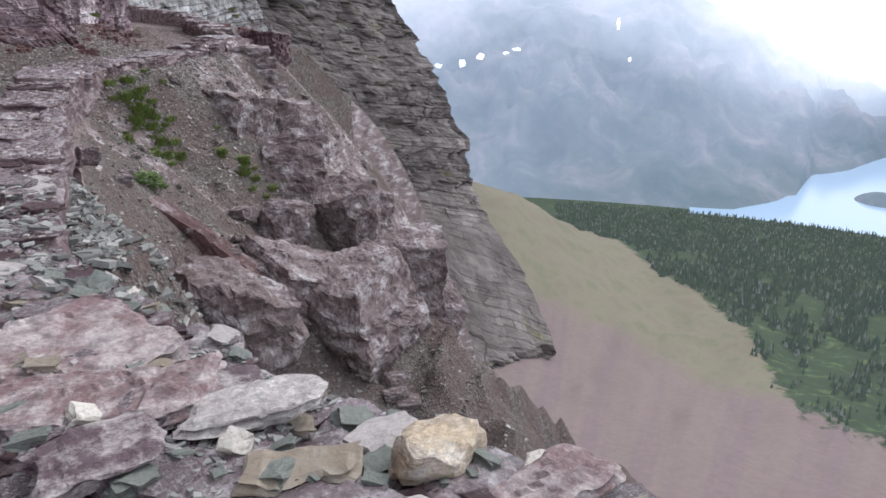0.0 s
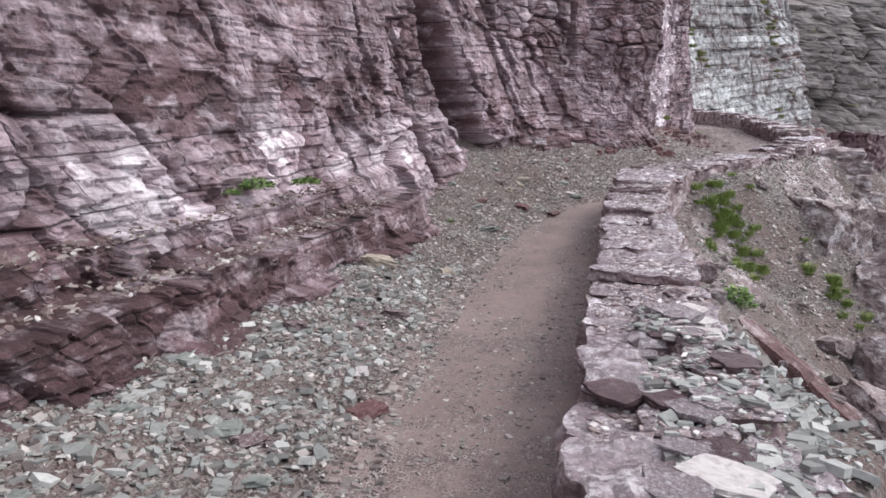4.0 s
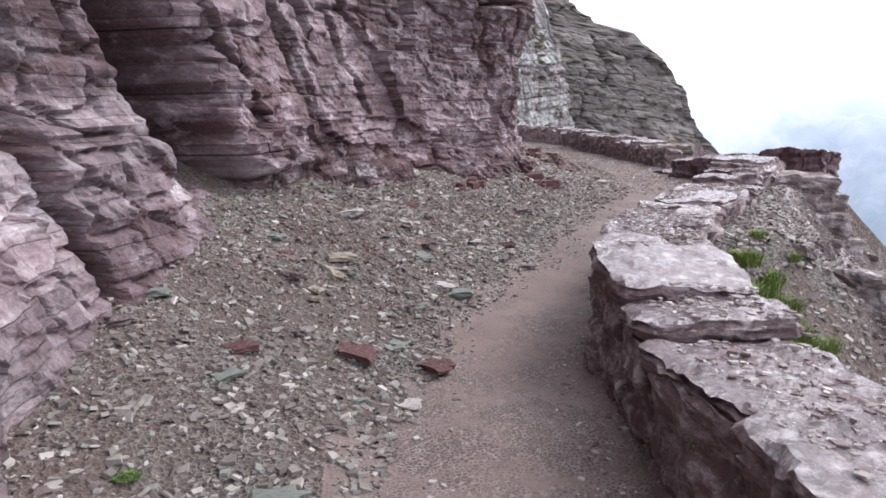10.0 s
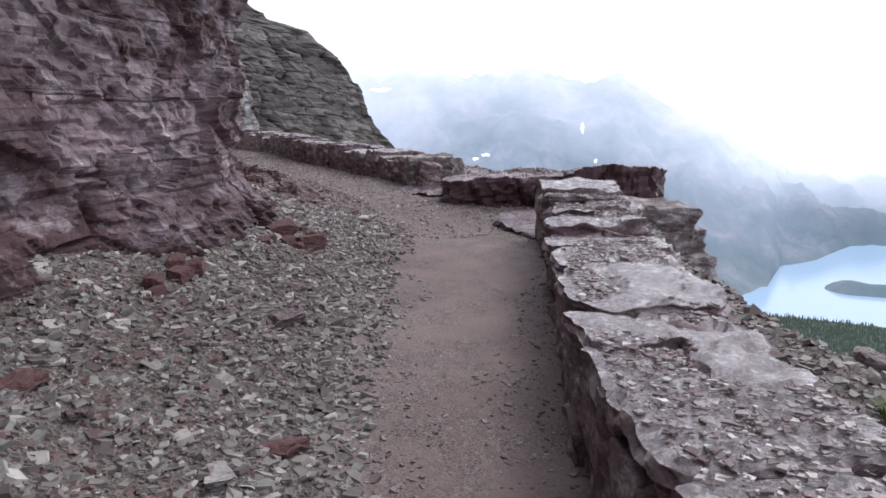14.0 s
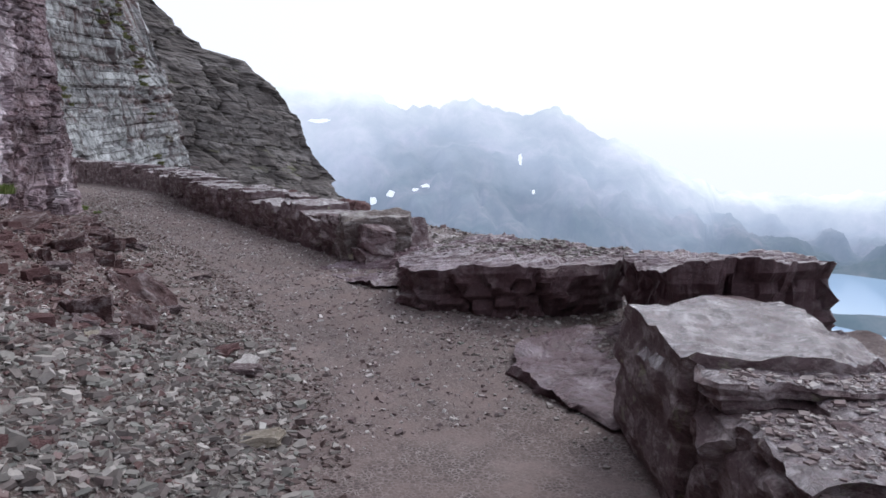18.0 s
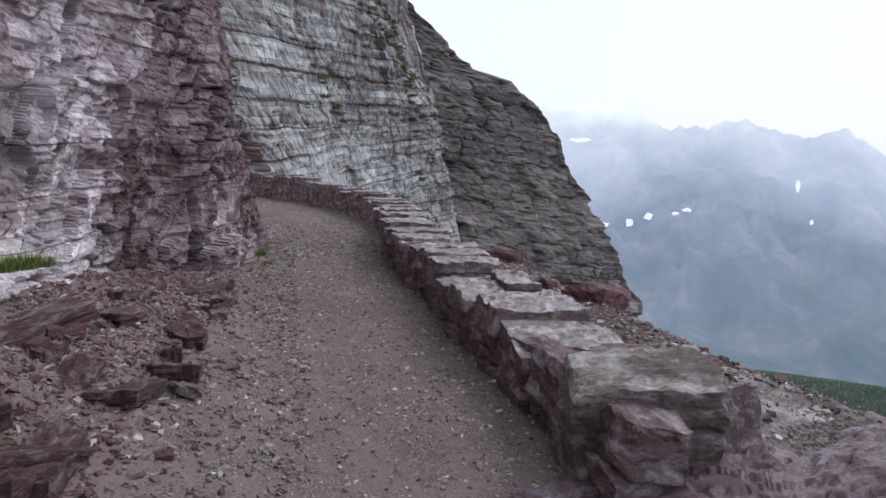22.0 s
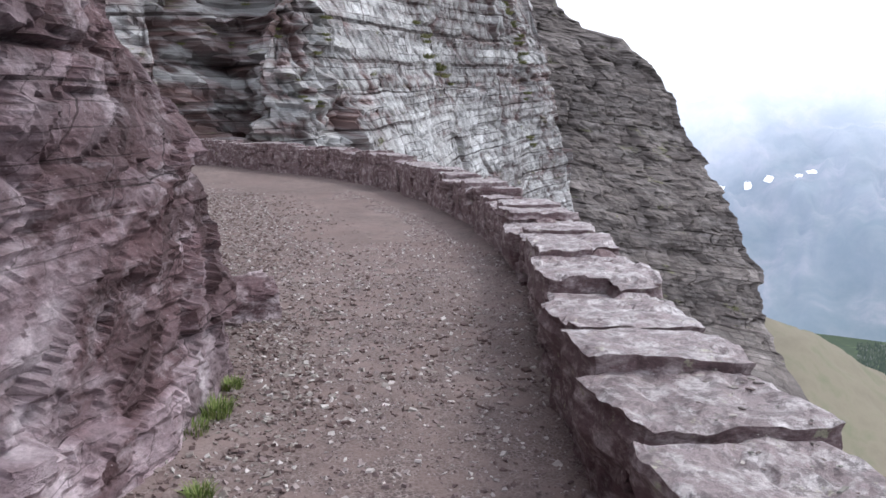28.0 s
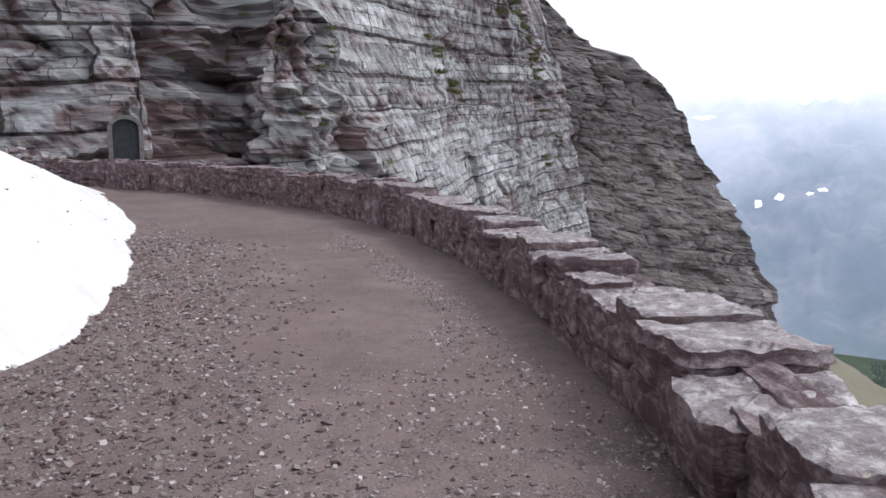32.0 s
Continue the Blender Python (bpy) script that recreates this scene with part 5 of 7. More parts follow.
def laminated(name, seed, material, outline, levels, top_rise=None, ragged=0.03, points=30, rings=4, lump=0.01, undercut=0.0, top_material=None):
    """A slab of thin beds: every bed has its own ragged edge. outline: plan corners; levels: heights of the bed planes."""
    rng = np.random.default_rng(seed)
    p = np.array(list(outline) + [outline[0]], float)
    d = np.r_[0, np.cumsum(np.hypot(*np.diff(p, axis=0).T))]
    t = np.linspace(0, d[-1], points, endpoint=False)
    ring = np.stack([np.interp(t, d, p[:, 0]), np.interp(t, d, p[:, 1])], 1)
    mid = ring.mean(0)
    span = np.linalg.norm(ring - mid, axis=1).mean()
    out = (ring - mid) / np.linalg.norm(ring - mid, axis=1)[:, None]
    ang = np.arctan2(out[:, 1], out[:, 0])
    shape = ragged * 1.6 * fractal(np.cos(ang) * 2.1, np.sin(ang) * 2.1, seed * 1.3, 3, seed)
    layers = []
    for k in range(len(levels) - 1):
        push = rng.normal(0, ragged * 0.7) + shape + ragged * 0.8 * fractal(np.cos(ang) * 3 + 9 * k, np.sin(ang) * 3, seed, 3, seed + k)
        push = push - undercut * (1 - k / max(1, len(levels) - 2)) ** 1.5 * (0.7 + 0.5 * value_noise(ang * 2, ang * 0 + seed))
        for z, pull in ((levels[k] + 0.002, 0.006), (levels[k + 1] - 0.004, 0.0), (levels[k + 1], 0.012)):
            layers.append(np.c_[ring + out * (push - pull)[:, None], np.full(points, z)])
    for k in range(1, rings):
        f = 1 - (k / rings) ** 1.1
        layers.append(np.c_[mid + (layers[3 * (len(levels) - 1) - 1][:, :2] - mid) * f, np.full(points, levels[-1])])
    v = np.concatenate(layers + [np.array([[*mid, levels[-1]]])])
    side_ = np.arange(len(v)) < points * 3 * (len(levels) - 1)
    chip = np.where(side_, (0.55 * ragged + (0.03 if undercut else 0)) * fractal(v[:, 0] / span * 4, v[:, 1] / span * 4, v[:, 2] / (levels[-1] - levels[0]) * 2.5 + seed, 4, seed + 31, 0.6), 0)
    v[:, 2] += np.where(side_ & (v[:, 2] > levels[0] + 0.01) & (v[:, 2] < levels[-1] - 0.01), 0.3 * (levels[1] - levels[0]) * fractal(v[:, 0] / span * 2.5, v[:, 1] / span * 2.5, seed + v[:, 2] * 0, 3, seed + 41), 0)
    away = v[:, :2] - mid
    v[:, :2] += away / (np.linalg.norm(away, axis=1)[:, None] + 1e-6) * chip[:, None]
    top = v[:, 2] > levels[-1] - 0.02
    flag = np.round(2.5 * fractal(v[:, 0] / span * 1.3, v[:, 1] / span * 1.3, seed * 0.7, 3, seed + 8)) / 2.5
    v[:, 2] += np.where(top, lump * 1.1 * flag, 0)
    v[:, 2] += np.where(top, 0.35 * lump * fractal(v[:, 0] / span * 3, v[:, 1] / span * 3, seed, 4, seed + 5), 0)
    if top_rise is not None:
        v[:, 2] += (v[:, 2] - levels[0]) / (levels[-1] - levels[0]) * top_rise(v[:, 0], v[:, 1])
    n = len(layers)
    quads = []
    for a in range(n - 1):
        for k in range(points):
            m = (k + 1) % points
            quads.append((a * points + k, a * points + m, (a + 1) * points + m, (a + 1) * points + k))
    hub = len(v) - 1
    for k in range(points):
        quads.append(((n - 1) * points + k, (n - 1) * points + (k + 1) % points, hub, hub))
    me = bpy.data.meshes.new(name)
    me.from_pydata([tuple(q) for q in v], [], [q if q[2] != q[3] else q[:3] for q in quads] + [tuple(range(points))[::-1]])
    me.update()
    me.shade_flat()
    me.materials.append(material)
    if top_material:
        me.materials.append(top_material)
        for q in me.polygons:
            q.material_index = 1 if q.normal.z > 0.2 and min(q.vertices) >= points * (3 * (len(levels) - 1) - 2) else 0
    return me


def single_stone(name, label, at, size, material, seed, turn=(0, 0, 0), cuts=5, rough=0.12, category="rock", layers=5, group=""):
    ob = new(name, stone_mesh(name, seed, material, cuts, rough, layers=layers))
    ob.matrix_world = pose(*at, *turn) @ Matrix.Diagonal((*size, 1))
    return tagged(ob, label, category, group)


def chips(name, xs, ys, zs, sizes, rng, material, label, category="scree", tilt=0.35, thick=(0.08, 0.22), sides=5):
    """Flat angular shale pieces as one mesh of loose stuff."""
    n = len(xs)
    ang = rng.uniform(0, 2 * np.pi, (n, 1)) + np.arange(sides) * 2 * np.pi / sides + rng.uniform(-0.4, 0.4, (n, sides))
    rad = rng.uniform(0.5, 1.0, (n, sides)) * sizes[:, None] * 0.5
    px, py = rad * np.cos(ang) * rng.uniform(0.38, 1, (n, 1)), rad * np.sin(ang)
    t = (sizes * rng.uniform(*thick, n))[:, None]
    low = np.stack([px, py, np.broadcast_to(-t / 2, px.shape)], -1)
    high = np.stack([px * 0.88, py * 0.88, np.broadcast_to(t / 2, px.shape)], -1)
    v = np.concatenate([low, high], 1)
    a, b, c = rng.normal(0, tilt, n), rng.normal(0, tilt, n), rng.uniform(0, 6.28, n)
    ca, sa, cb, sb, cc, sc = np.cos(a), np.sin(a), np.cos(b), np.sin(b), np.cos(c), np.sin(c)
    rx = np.zeros((n, 3, 3))
    rx[:, 0, 0], rx[:, 1, 1], rx[:, 1, 2], rx[:, 2, 1], rx[:, 2, 2] = 1, ca, -sa, sa, ca
    ry = np.zeros((n, 3, 3))
    ry[:, 1, 1], ry[:, 0, 0], ry[:, 0, 2], ry[:, 2, 0], ry[:, 2, 2] = 1, cb, sb, -sb, cb
    rz = np.zeros((n, 3, 3))
    rz[:, 2, 2], rz[:, 0, 0], rz[:, 0, 1], rz[:, 1, 0], rz[:, 1, 1] = 1, cc, -sc, sc, cc
    v = np.einsum("nij,njk,nkl,nml->nmi", rx, ry, rz, v) + np.stack([xs, ys, zs + t[:, 0] * 0.35], -1)[:, None]
    tri = [(sides, sides + k, sides + k + 1) for k in range(1, sides - 1)]
    for k in range(sides):
        m = (k + 1) % sides
        tri += [(k, m, sides + m), (k, sides + m, sides + k)]
    f = (np.arange(n)[:, None, None] * 2 * sides + np.array(tri)[None]).reshape(-1, 3)
    ob = new(name, mesh_from(name, v.reshape(-1, 3), f, material))
    return tagged(ob, label, category, kind="stuff")


def grit(name, xs, ys, zs, sizes, rng, material, label):
    """Small angular gravel, each piece a low lopsided pyramid half sunk in the ground."""
    n = len(xs)
    ang = rng.uniform(0, 6.28, (n, 1)) + np.arange(4) * np.pi / 2 + rng.uniform(-0.5, 0.5, (n, 4))
    rad = rng.uniform(0.55, 1.0, (n, 4)) * sizes[:, None] * 0.5
    low = np.stack([xs[:, None] + rad * np.cos(ang), ys[:, None] + rad * np.sin(ang), np.broadcast_to(zs[:, None] - 0.004, ang.shape)], -1)
    low[:, :2, 2] += (sizes * rng.uniform(0, 0.4, n))[:, None]
    peak = np.stack([xs + sizes * rng.uniform(-0.2, 0.2, n), ys + sizes * rng.uniform(-0.2, 0.2, n), zs + sizes * rng.uniform(0.15, 0.5, n)], -1)[:, None]
    f = np.array([(k, (k + 1) % 4, 4) for k in range(4)])
    f = (np.arange(n)[:, None, None] * 5 + f[None]).reshape(-1, 3)
    return tagged(new(name, mesh_from(name, np.concatenate([low, peak], 1).reshape(-1, 3), f, material)), label, "gravel", kind="stuff")


# ---- parapets ----
def along(line, s):
    p = np.array(line, float)
    d = np.r_[0, np.cumsum(np.hypot(*np.diff(p, axis=0).T))]
    return np.array([np.interp(s, d, p[:, 0]), np.interp(s, d, p[:, 1])]), d[-1]


SIDE_SIZES = [(0.30, 0.30, 0.20), (0.36, 0.32, 0.28), (0.44, 0.30, 0.22), (0.50, 0.32, 0.34), (0.60, 0.34, 0.28), (0.66, 0.34, 0.46), (0.42, 0.30, 0.42), (0.34, 0.28, 0.15), (0.52, 0.30, 0.17), (0.85, 0.40, 0.34)]
SIDE = [(size, hewn("wall_stone", 200 + 3 * k + j, size, WALL_ROCK, 10, (0.72, 0.97), 0.024, 8, 0.05)) for k, size in enumerate(SIDE_SIZES) for j in range(2)]


def side_stone(rng, length, high):
    """The stone of the stock that fits a gap best, with the scale that fills it."""
    miss = [abs(math.log(size[0] / length)) + abs(math.log(size[2] / high)) + rng.uniform(0, 0.35) for size, _ in SIDE]
    size, data = SIDE[int(np.argmin(miss))]
    return data, (length / size[0], 1.0, high / size[2]), size[1]


def parapet(name, label, inner, outer, height, sky_lit_top, seed, lengths, first=0.0, far=1e9, uneven=0.035, thickness=(0.09, 0.22), stacks=(1, 2, 2, 3), thin=-9.0, fill=(0.96, 1.06), stop=0.1, ragged=0.030, whole=0.62):
    """A dry-laid low wall: courses of rough stones on both sides under uneven coping slabs."""
    rng = np.random.default_rng(seed)
    (x0, y0), total = along(inner, 0.0)
    ratio = along(outer, 0.0)[1] / total
    base = thing(name, label, "stone wall", (x0, y0, float(floor_z(y0))))
    origin = np.array(base.location)
    s, count = first, 0
    while s < total - stop:
        coarse = 1.0 if s < far else 1.6
        length = rng.uniform(*lengths) * coarse
        small = along(inner, s)[0][1] < thin
        length = length * (0.5 if small else 1.0)
        a, b = along(inner, s + length / 2)[0], along(outer, (s + length / 2) * ratio)[0]
        a1, a2 = along(inner, max(s, 0))[0], along(inner, s + length)[0]
        turn = math.atan2(a2[1] - a1[1], a2[0] - a1[0])
        width = np.linalg.norm(b - a)
        pieces = [(0.0, 1.0)] if rng.uniform() < whole else [(0.0, (k := rng.uniform(0.45, 0.72))), (k, 1.0)]
        if small:
            k = rng.uniform(0.28, 0.45)
            pieces = [(0.0, k), (k, (m := rng.uniform(0.62, 0.8))), (m, 1.0)]
        for lo, hi in pieces:
            mid = a + (b - a) * ((lo + hi) / 2 + rng.normal(0, 0.02))
            z = float(floor_z(mid[1])) + height(mid[1]) + rng.uniform(-uneven, uneven)
            thick = rng.uniform(*thickness)
            data = cap_stone(seed * 1000 + count, length * rng.uniform(*fill), width * (hi - lo) * rng.uniform(0.98, 1.05) + 0.02, thick, WALL_ROCK, sky_lit_top, 0.032 if s < far else 0.07, ragged=ragged)
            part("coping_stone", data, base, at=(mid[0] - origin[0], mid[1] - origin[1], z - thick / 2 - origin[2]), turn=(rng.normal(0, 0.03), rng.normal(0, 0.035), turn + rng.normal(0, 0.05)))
            count += 1
        s += length
    for line, inward in ((inner, 1), (outer, -1)):
        tot = along(line, 0.0)[1]
        s = rng.uniform(0, 0.2)
        while s < tot - 0.1:
            coarse = 1.0 if s < far else 1.7
            stack = int(rng.choice(list(stacks) if inward > 0 else [1, 1, 2]))
            length = rng.uniform(0.30, 0.72) * (0.8 if stack == 3 else 1.0) * (1 if inward > 0 else 1.6) * coarse
            p, p2 = along(line, s + length / 2)[0], along(line, s + length)[0]
            p1 = along(line, s)[0]
            d = (p2 - p1) / (np.linalg.norm(p2 - p1) + 1e-6)
            nrm = np.array([d[1], -d[0]]) * inward
            cuts_ = np.r_[0, np.sort(np.arange(1, stack) / stack + rng.uniform(-0.14, 0.14, stack - 1)), 1] * (height(p[1]) + 0.03)
            for low, high in zip(cuts_, cuts_[1:]):
                data, size, deep = side_stone(rng, length * 1.14, (high - low) * rng.uniform(1.06, 1.2))
                c = p + nrm * (deep / 2 + rng.uniform(-0.045, 0.02)) + d * rng.uniform(-0.04, 0.04)
                z = float(floor_z(p[1])) - 0.12 + (low + high) / 2
                part("wall_stone", data, base, at=(c[0] - origin[0], c[1] - origin[1], z - origin[2]),
                     turn=(rng.normal(0, 0.06), rng.normal(0, 0.07), math.atan2(d[1], d[0]) + rng.normal(0, 0.09) + math.pi * rng.integers(2)), size=size)
            s += length
    # packed rubble core between the two faces
    n = 160
    ss = np.linspace(0.05, total - 0.05, n)
    ia = np.array([along(inner, v)[0] for v in ss])
    ob_ = np.array([along(outer, v * ratio)[0] for v in ss])
    lo, hi = ia + (ob_ - ia) * 0.14, ia + (ob_ - ia) * 0.86
    top = floor_z(ia[:, 1]) + np.array([height(v) for v in ia[:, 1]]) - 0.17
    ring = np.stack([np.c_[lo, floor_z(lo[:, 1]) - 0.3], np.c_[lo, top], np.c_[hi, top], np.c_[hi, floor_z(hi[:, 1]) - 0.5]], 1)
    core = mesh_from("rubble_core", ring.reshape(-1, 3) - origin, grid_faces(n, 4), WALL_ROCK)
    part("rubble_core", core, base)
    return base


def surface_of(*tops):
    """A function that gives the height of the uppermost stone surface at a place, or the fallback where there is none."""
    verts, polys = [], []
    for ob in tops:
        for piece in [ob] + list(ob.children):
            if piece.data is None or piece.name.startswith("wall_stone"):
                continue
            m = Matrix.LocRotScale(piece.location, piece.rotation_euler, piece.scale)
            if piece is not ob:
                m = Matrix.Translation(ob.location) @ m
            base = len(verts)
            verts += [m @ v.co for v in piece.data.vertices]
            polys += [[base + k for k in p.vertices] for p in piece.data.polygons]
    tree = BVHTree.FromPolygons(verts, polys)

    def height(x, y, fallback):
        hit = tree.ray_cast(Vector((x, y, 9.0)), Vector((0, 0, -1)))[0]
        return hit.z if hit is not None else fallback

    return height


def height_1(y):
    return float(np.interp(y, [-2, 3, 8, 11.6, 12.0, 14, 16.6, 17.0, 18.2], [0.55, 0.54, 0.52, 0.54, 0.60, 0.56, 0.52, 0.60, 0.60]))


def height_2(y):
    return float(np.interp(y, [22, 23.4, 25, 30, 36, 40, 45, 52, 60], [0.50, 0.46, 0.44, 0.50, 0.54, 0.62, 0.76, 0.88, 0.95]))


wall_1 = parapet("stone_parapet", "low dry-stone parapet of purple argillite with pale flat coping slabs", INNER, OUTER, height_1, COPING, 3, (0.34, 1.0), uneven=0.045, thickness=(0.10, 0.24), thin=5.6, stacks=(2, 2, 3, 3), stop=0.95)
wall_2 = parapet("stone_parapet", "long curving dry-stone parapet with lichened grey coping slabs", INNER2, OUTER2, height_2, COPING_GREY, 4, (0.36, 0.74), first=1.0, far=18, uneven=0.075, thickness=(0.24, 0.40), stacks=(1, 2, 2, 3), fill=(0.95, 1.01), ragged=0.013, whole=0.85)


on_wall_1, on_wall_2 = surface_of(wall_1), surface_of(wall_2)


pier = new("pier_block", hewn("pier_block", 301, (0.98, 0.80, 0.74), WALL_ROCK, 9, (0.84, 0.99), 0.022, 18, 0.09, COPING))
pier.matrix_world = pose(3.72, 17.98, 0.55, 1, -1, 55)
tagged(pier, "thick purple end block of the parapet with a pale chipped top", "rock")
end_block = new("end_block", hewn("end_block", 303, (0.82, 0.74, 0.54), END_ROCK, 16, (0.74, 0.97), 0.022, 18, 0.08))
end_block.matrix_world = pose(4.96, 23.2, 0.67, 2, -2, -12)
tagged(end_block, "squared lichen-covered grey end block of the parapet", "rock")

# ---- big fallen slab in the gap of the parapet ----


def bedded_slab(name, label, outline, z_low, z_top, rise, seed, ragged=0.05, undercut=0.0, points=220, flake=0.014, category="rock slab"):
    """A big broken slab: flaked and cracked top, blocky split sides that step back towards the ground."""
    p = np.array(list(outline) + [outline[0]], float)
    d = np.r_[0, np.cumsum(np.hypot(*np.diff(p, axis=0).T))]
    t = np.linspace(0, d[-1], points, endpoint=False)
    ring = np.stack([np.interp(t, d, p[:, 0]), np.interp(t, d, p[:, 1])], 1)
    mid = ring.mean(0)
    out = (ring - mid) / np.linalg.norm(ring - mid, axis=1)[:, None]
    ring = ring + out * (ragged * fractal(ring[:, 0] / 0.4, ring[:, 1] / 0.4, seed, 4, seed, 0.6))[:, None]
    rows, rings, high = 16, 34, z_top - z_low
    lev = np.linspace(0, 1, rows)
    T, L = np.meshgrid(t, lev, indexing="ij")
    big, _, e1 = facets(T, L * high, seed + 3, 0.75, 0.30, 0.02, 0.2, 0.3)
    small, _, e2 = facets(T, L * high, seed + 4, 0.18, 0.07, 0.014, 0.45, 0.2)
    push = big + small - undercut * (1 - L) ** 1.4 * (0.8 + 0.5 * value_noise(T / 0.8, L * 0, 0, seed)) - 0.05 * np.exp(-(e1 / 0.012) ** 2)
    push = push * smooth(1.0, 0.86, L)
    verts = []
    for k in range(rows):
        verts.append(np.c_[ring + out * push[:, k][:, None], np.full(points, z_low + high * lev[k])])
    for k in range(1, rings):
        f = 1 - k / rings
        verts.append(np.c_[mid + (ring - mid) * f, np.full(points, z_top)])
    v = np.concatenate(verts + [np.array([[*mid, z_top]])])
    top = np.arange(len(v)) >= points * (rows - 1)
    f = 3.2 * fractal(v[:, 0] / 0.75 + seed, v[:, 1] / 0.42, 0, 5, seed + 8, 0.55)
    crack = np.exp(-(facets(v[:, 0], v[:, 1], seed + 6, 0.45, 0.30, 0, 0, 0.4)[2] / 0.006) ** 2)
    v[:, 2] += np.where(top, terrace(f, flake) + 0.002 * fractal(v[:, 0] / 0.04, v[:, 1] / 0.04, 0, 3, seed) - 0.012 * crack, 0)
    v[:, 2] += (v[:, 2] - z_low) / high * rise(v[:, 0], v[:, 1])
    q = np.arange(points)
    faces = []
    for a in range(rows + rings - 2):
        faces.append(np.stack([a * points + q, a * points + (q + 1) % points, (a + 1) * points + (q + 1) % points, (a + 1) * points + q], 1))
    faces = np.concatenate(faces)
    hub, last = len(v) - 1, (rows + rings - 2) * points
    fan = [(last + k, last + (k + 1) % points, hub) for k in range(points)]
    me = bpy.data.meshes.new(name)
    me.from_pydata([tuple(k) for k in v], [], [tuple(int(w) for w in k) for k in faces] + fan)
    me.update()
    me.shade_flat()
    me.materials.append(SLAB_ROCK)
    me.materials.append(SLAB_TOP)
    # top faces get SLAB_TOP, with the sky's sheen painted into its colour
    me.polygons.foreach_set("material_index", (np.arange(len(me.polygons)) >= points * (rows - 1)).astype(np.int32))
    return tagged(new(name, me), label, category)


SLABS = [bedded_slab("fallen_slab", "huge purple rock slab with a dark split front and a wet laminated top", [(4.0, 21.15), (4.0, 20.85), (4.28, 20.42), (4.52, 20.12), (4.9, 19.86), (5.25, 19.82), (5.6, 20.3), (5.65, 21.2), (5.3, 21.9), (4.75, 21.95), (4.3, 21.6)], 0.26, 0.76,
            lambda x, y: 0.055 * (21 - y) + 0.04 * (x - 4.6), 311, 0.02, 0.16)]
SLABS.append(bedded_slab("fallen_slab", "dark purple rock slab with a raised outer end", [(4.95, 19.74), (4.62, 19.3), (4.42, 18.92), (4.72, 18.45), (5.1, 18.35), (5.5, 18.6), (5.66, 18.95), (5.5, 19.6)], 0.15, 0.92,
            lambda x, y: 0.10 * (19.5 - y) - 0.02 * (x - 4.8), 312, 0.05, 0.12))
SLABS.append(bedded_slab("flat_slab", "smooth purple flagstone bedded in the trail", [(3.70, 19.45), (3.58, 18.9), (3.66, 18.5), (4.3, 18.4), (4.95, 18.9), (5.0, 19.6), (4.4, 19.85), (4.05, 19.7)], 0.1, 0.42, lambda x, y: 0.07 * (x - 4.2), 313, 0.07, 0.02, 160, 0.012))
SLABS.append(bedded_slab("flat_slab", "broken purple rock shelf at the foot of the parapet's end block", [(4.2, 22.9), (4.1, 22.35), (4.15, 21.75), (4.6, 21.5), (5.3, 21.7), (6.3, 22.0), (6.4, 22.8), (5.5, 23.2)], 0.2, 0.50, lambda x, y: 0.09 * (x - 4.4), 314, 0.08, 0.05, 180, 0.022))

# ---- loose rocks ----
single_stone("tan_boulder", "small tan and grey boulder on the scree", (-2.62, 8.15, 0.16), (0.30, 0.17, 0.15), TAN_ROCK, 321, (5, 8, 20), 5)
single_stone("pale_rock", "pale pinkish rock perched at the cliff foot", (-1.50, 14.95, 1.02), (0.26, 0.2, 0.13), COPING, 322, (0, 10, 30))
boulder = new("purple_boulder", hewn("purple_boulder", 336, (0.56, 0.38, 0.33), BOULDER_ROCK, 10, (0.74, 0.96), 0.02, 16, 0.09))
boulder.matrix_world = pose(3.16, 32.86, 0.68, 3, -9, 24)
tagged(boulder, "pinkish purple boulder with a pale top beside the trail", "rock")
single_stone("grey_green_stone", "flat grey-green stone lying on the scree", (-1.05, 14.2, 0.36), (0.2, 0.14, 0.05), GREEN_ROCK, 324, (8, 4, 40), 4)

# ---- snowbank ----
su, sv = np.meshgrid(np.linspace(0, 1, 160), np.linspace(0, 1, 90), indexing="ij")
s_y = 33.6 + su * 24
s_edge = np.interp(s_y, [33.6, 35.3, 36.6, 37.2, 38.5, 40, 42.1, 46, 50, 54, 58], [1.55, 1.78, 1.9, 2.04, 1.95, 1.74, 1.2, 0.12, -1.2, -2.8, -4.4]) + 0.07 * fractal(s_y * 0.5, s_y * 0.3, 0, 2, 4)
s_x = s_edge - sv * 11
s_z = floor_z(s_y) - 0.02 + 3.4 * (1 - np.exp(-sv * 11 / 3.0)) * np.interp(s_y, [33, 36, 40, 46, 52, 58], [1.0, 1.0, 1.0, 0.75, 0.45, 0.25]) + (0.05 * fractal(s_x, s_y, 0, 4, 14) + 0.02 * fractal(s_x * 4, s_y * 4, 0, 3, 15)) * smooth(0, 0.1, sv)
snow = sheet("snowbank", s_x, s_y, s_z, SNOW, "large old white snowbank beside the trail", "snow", kind="", shade=True)
snow["kind"] = ""


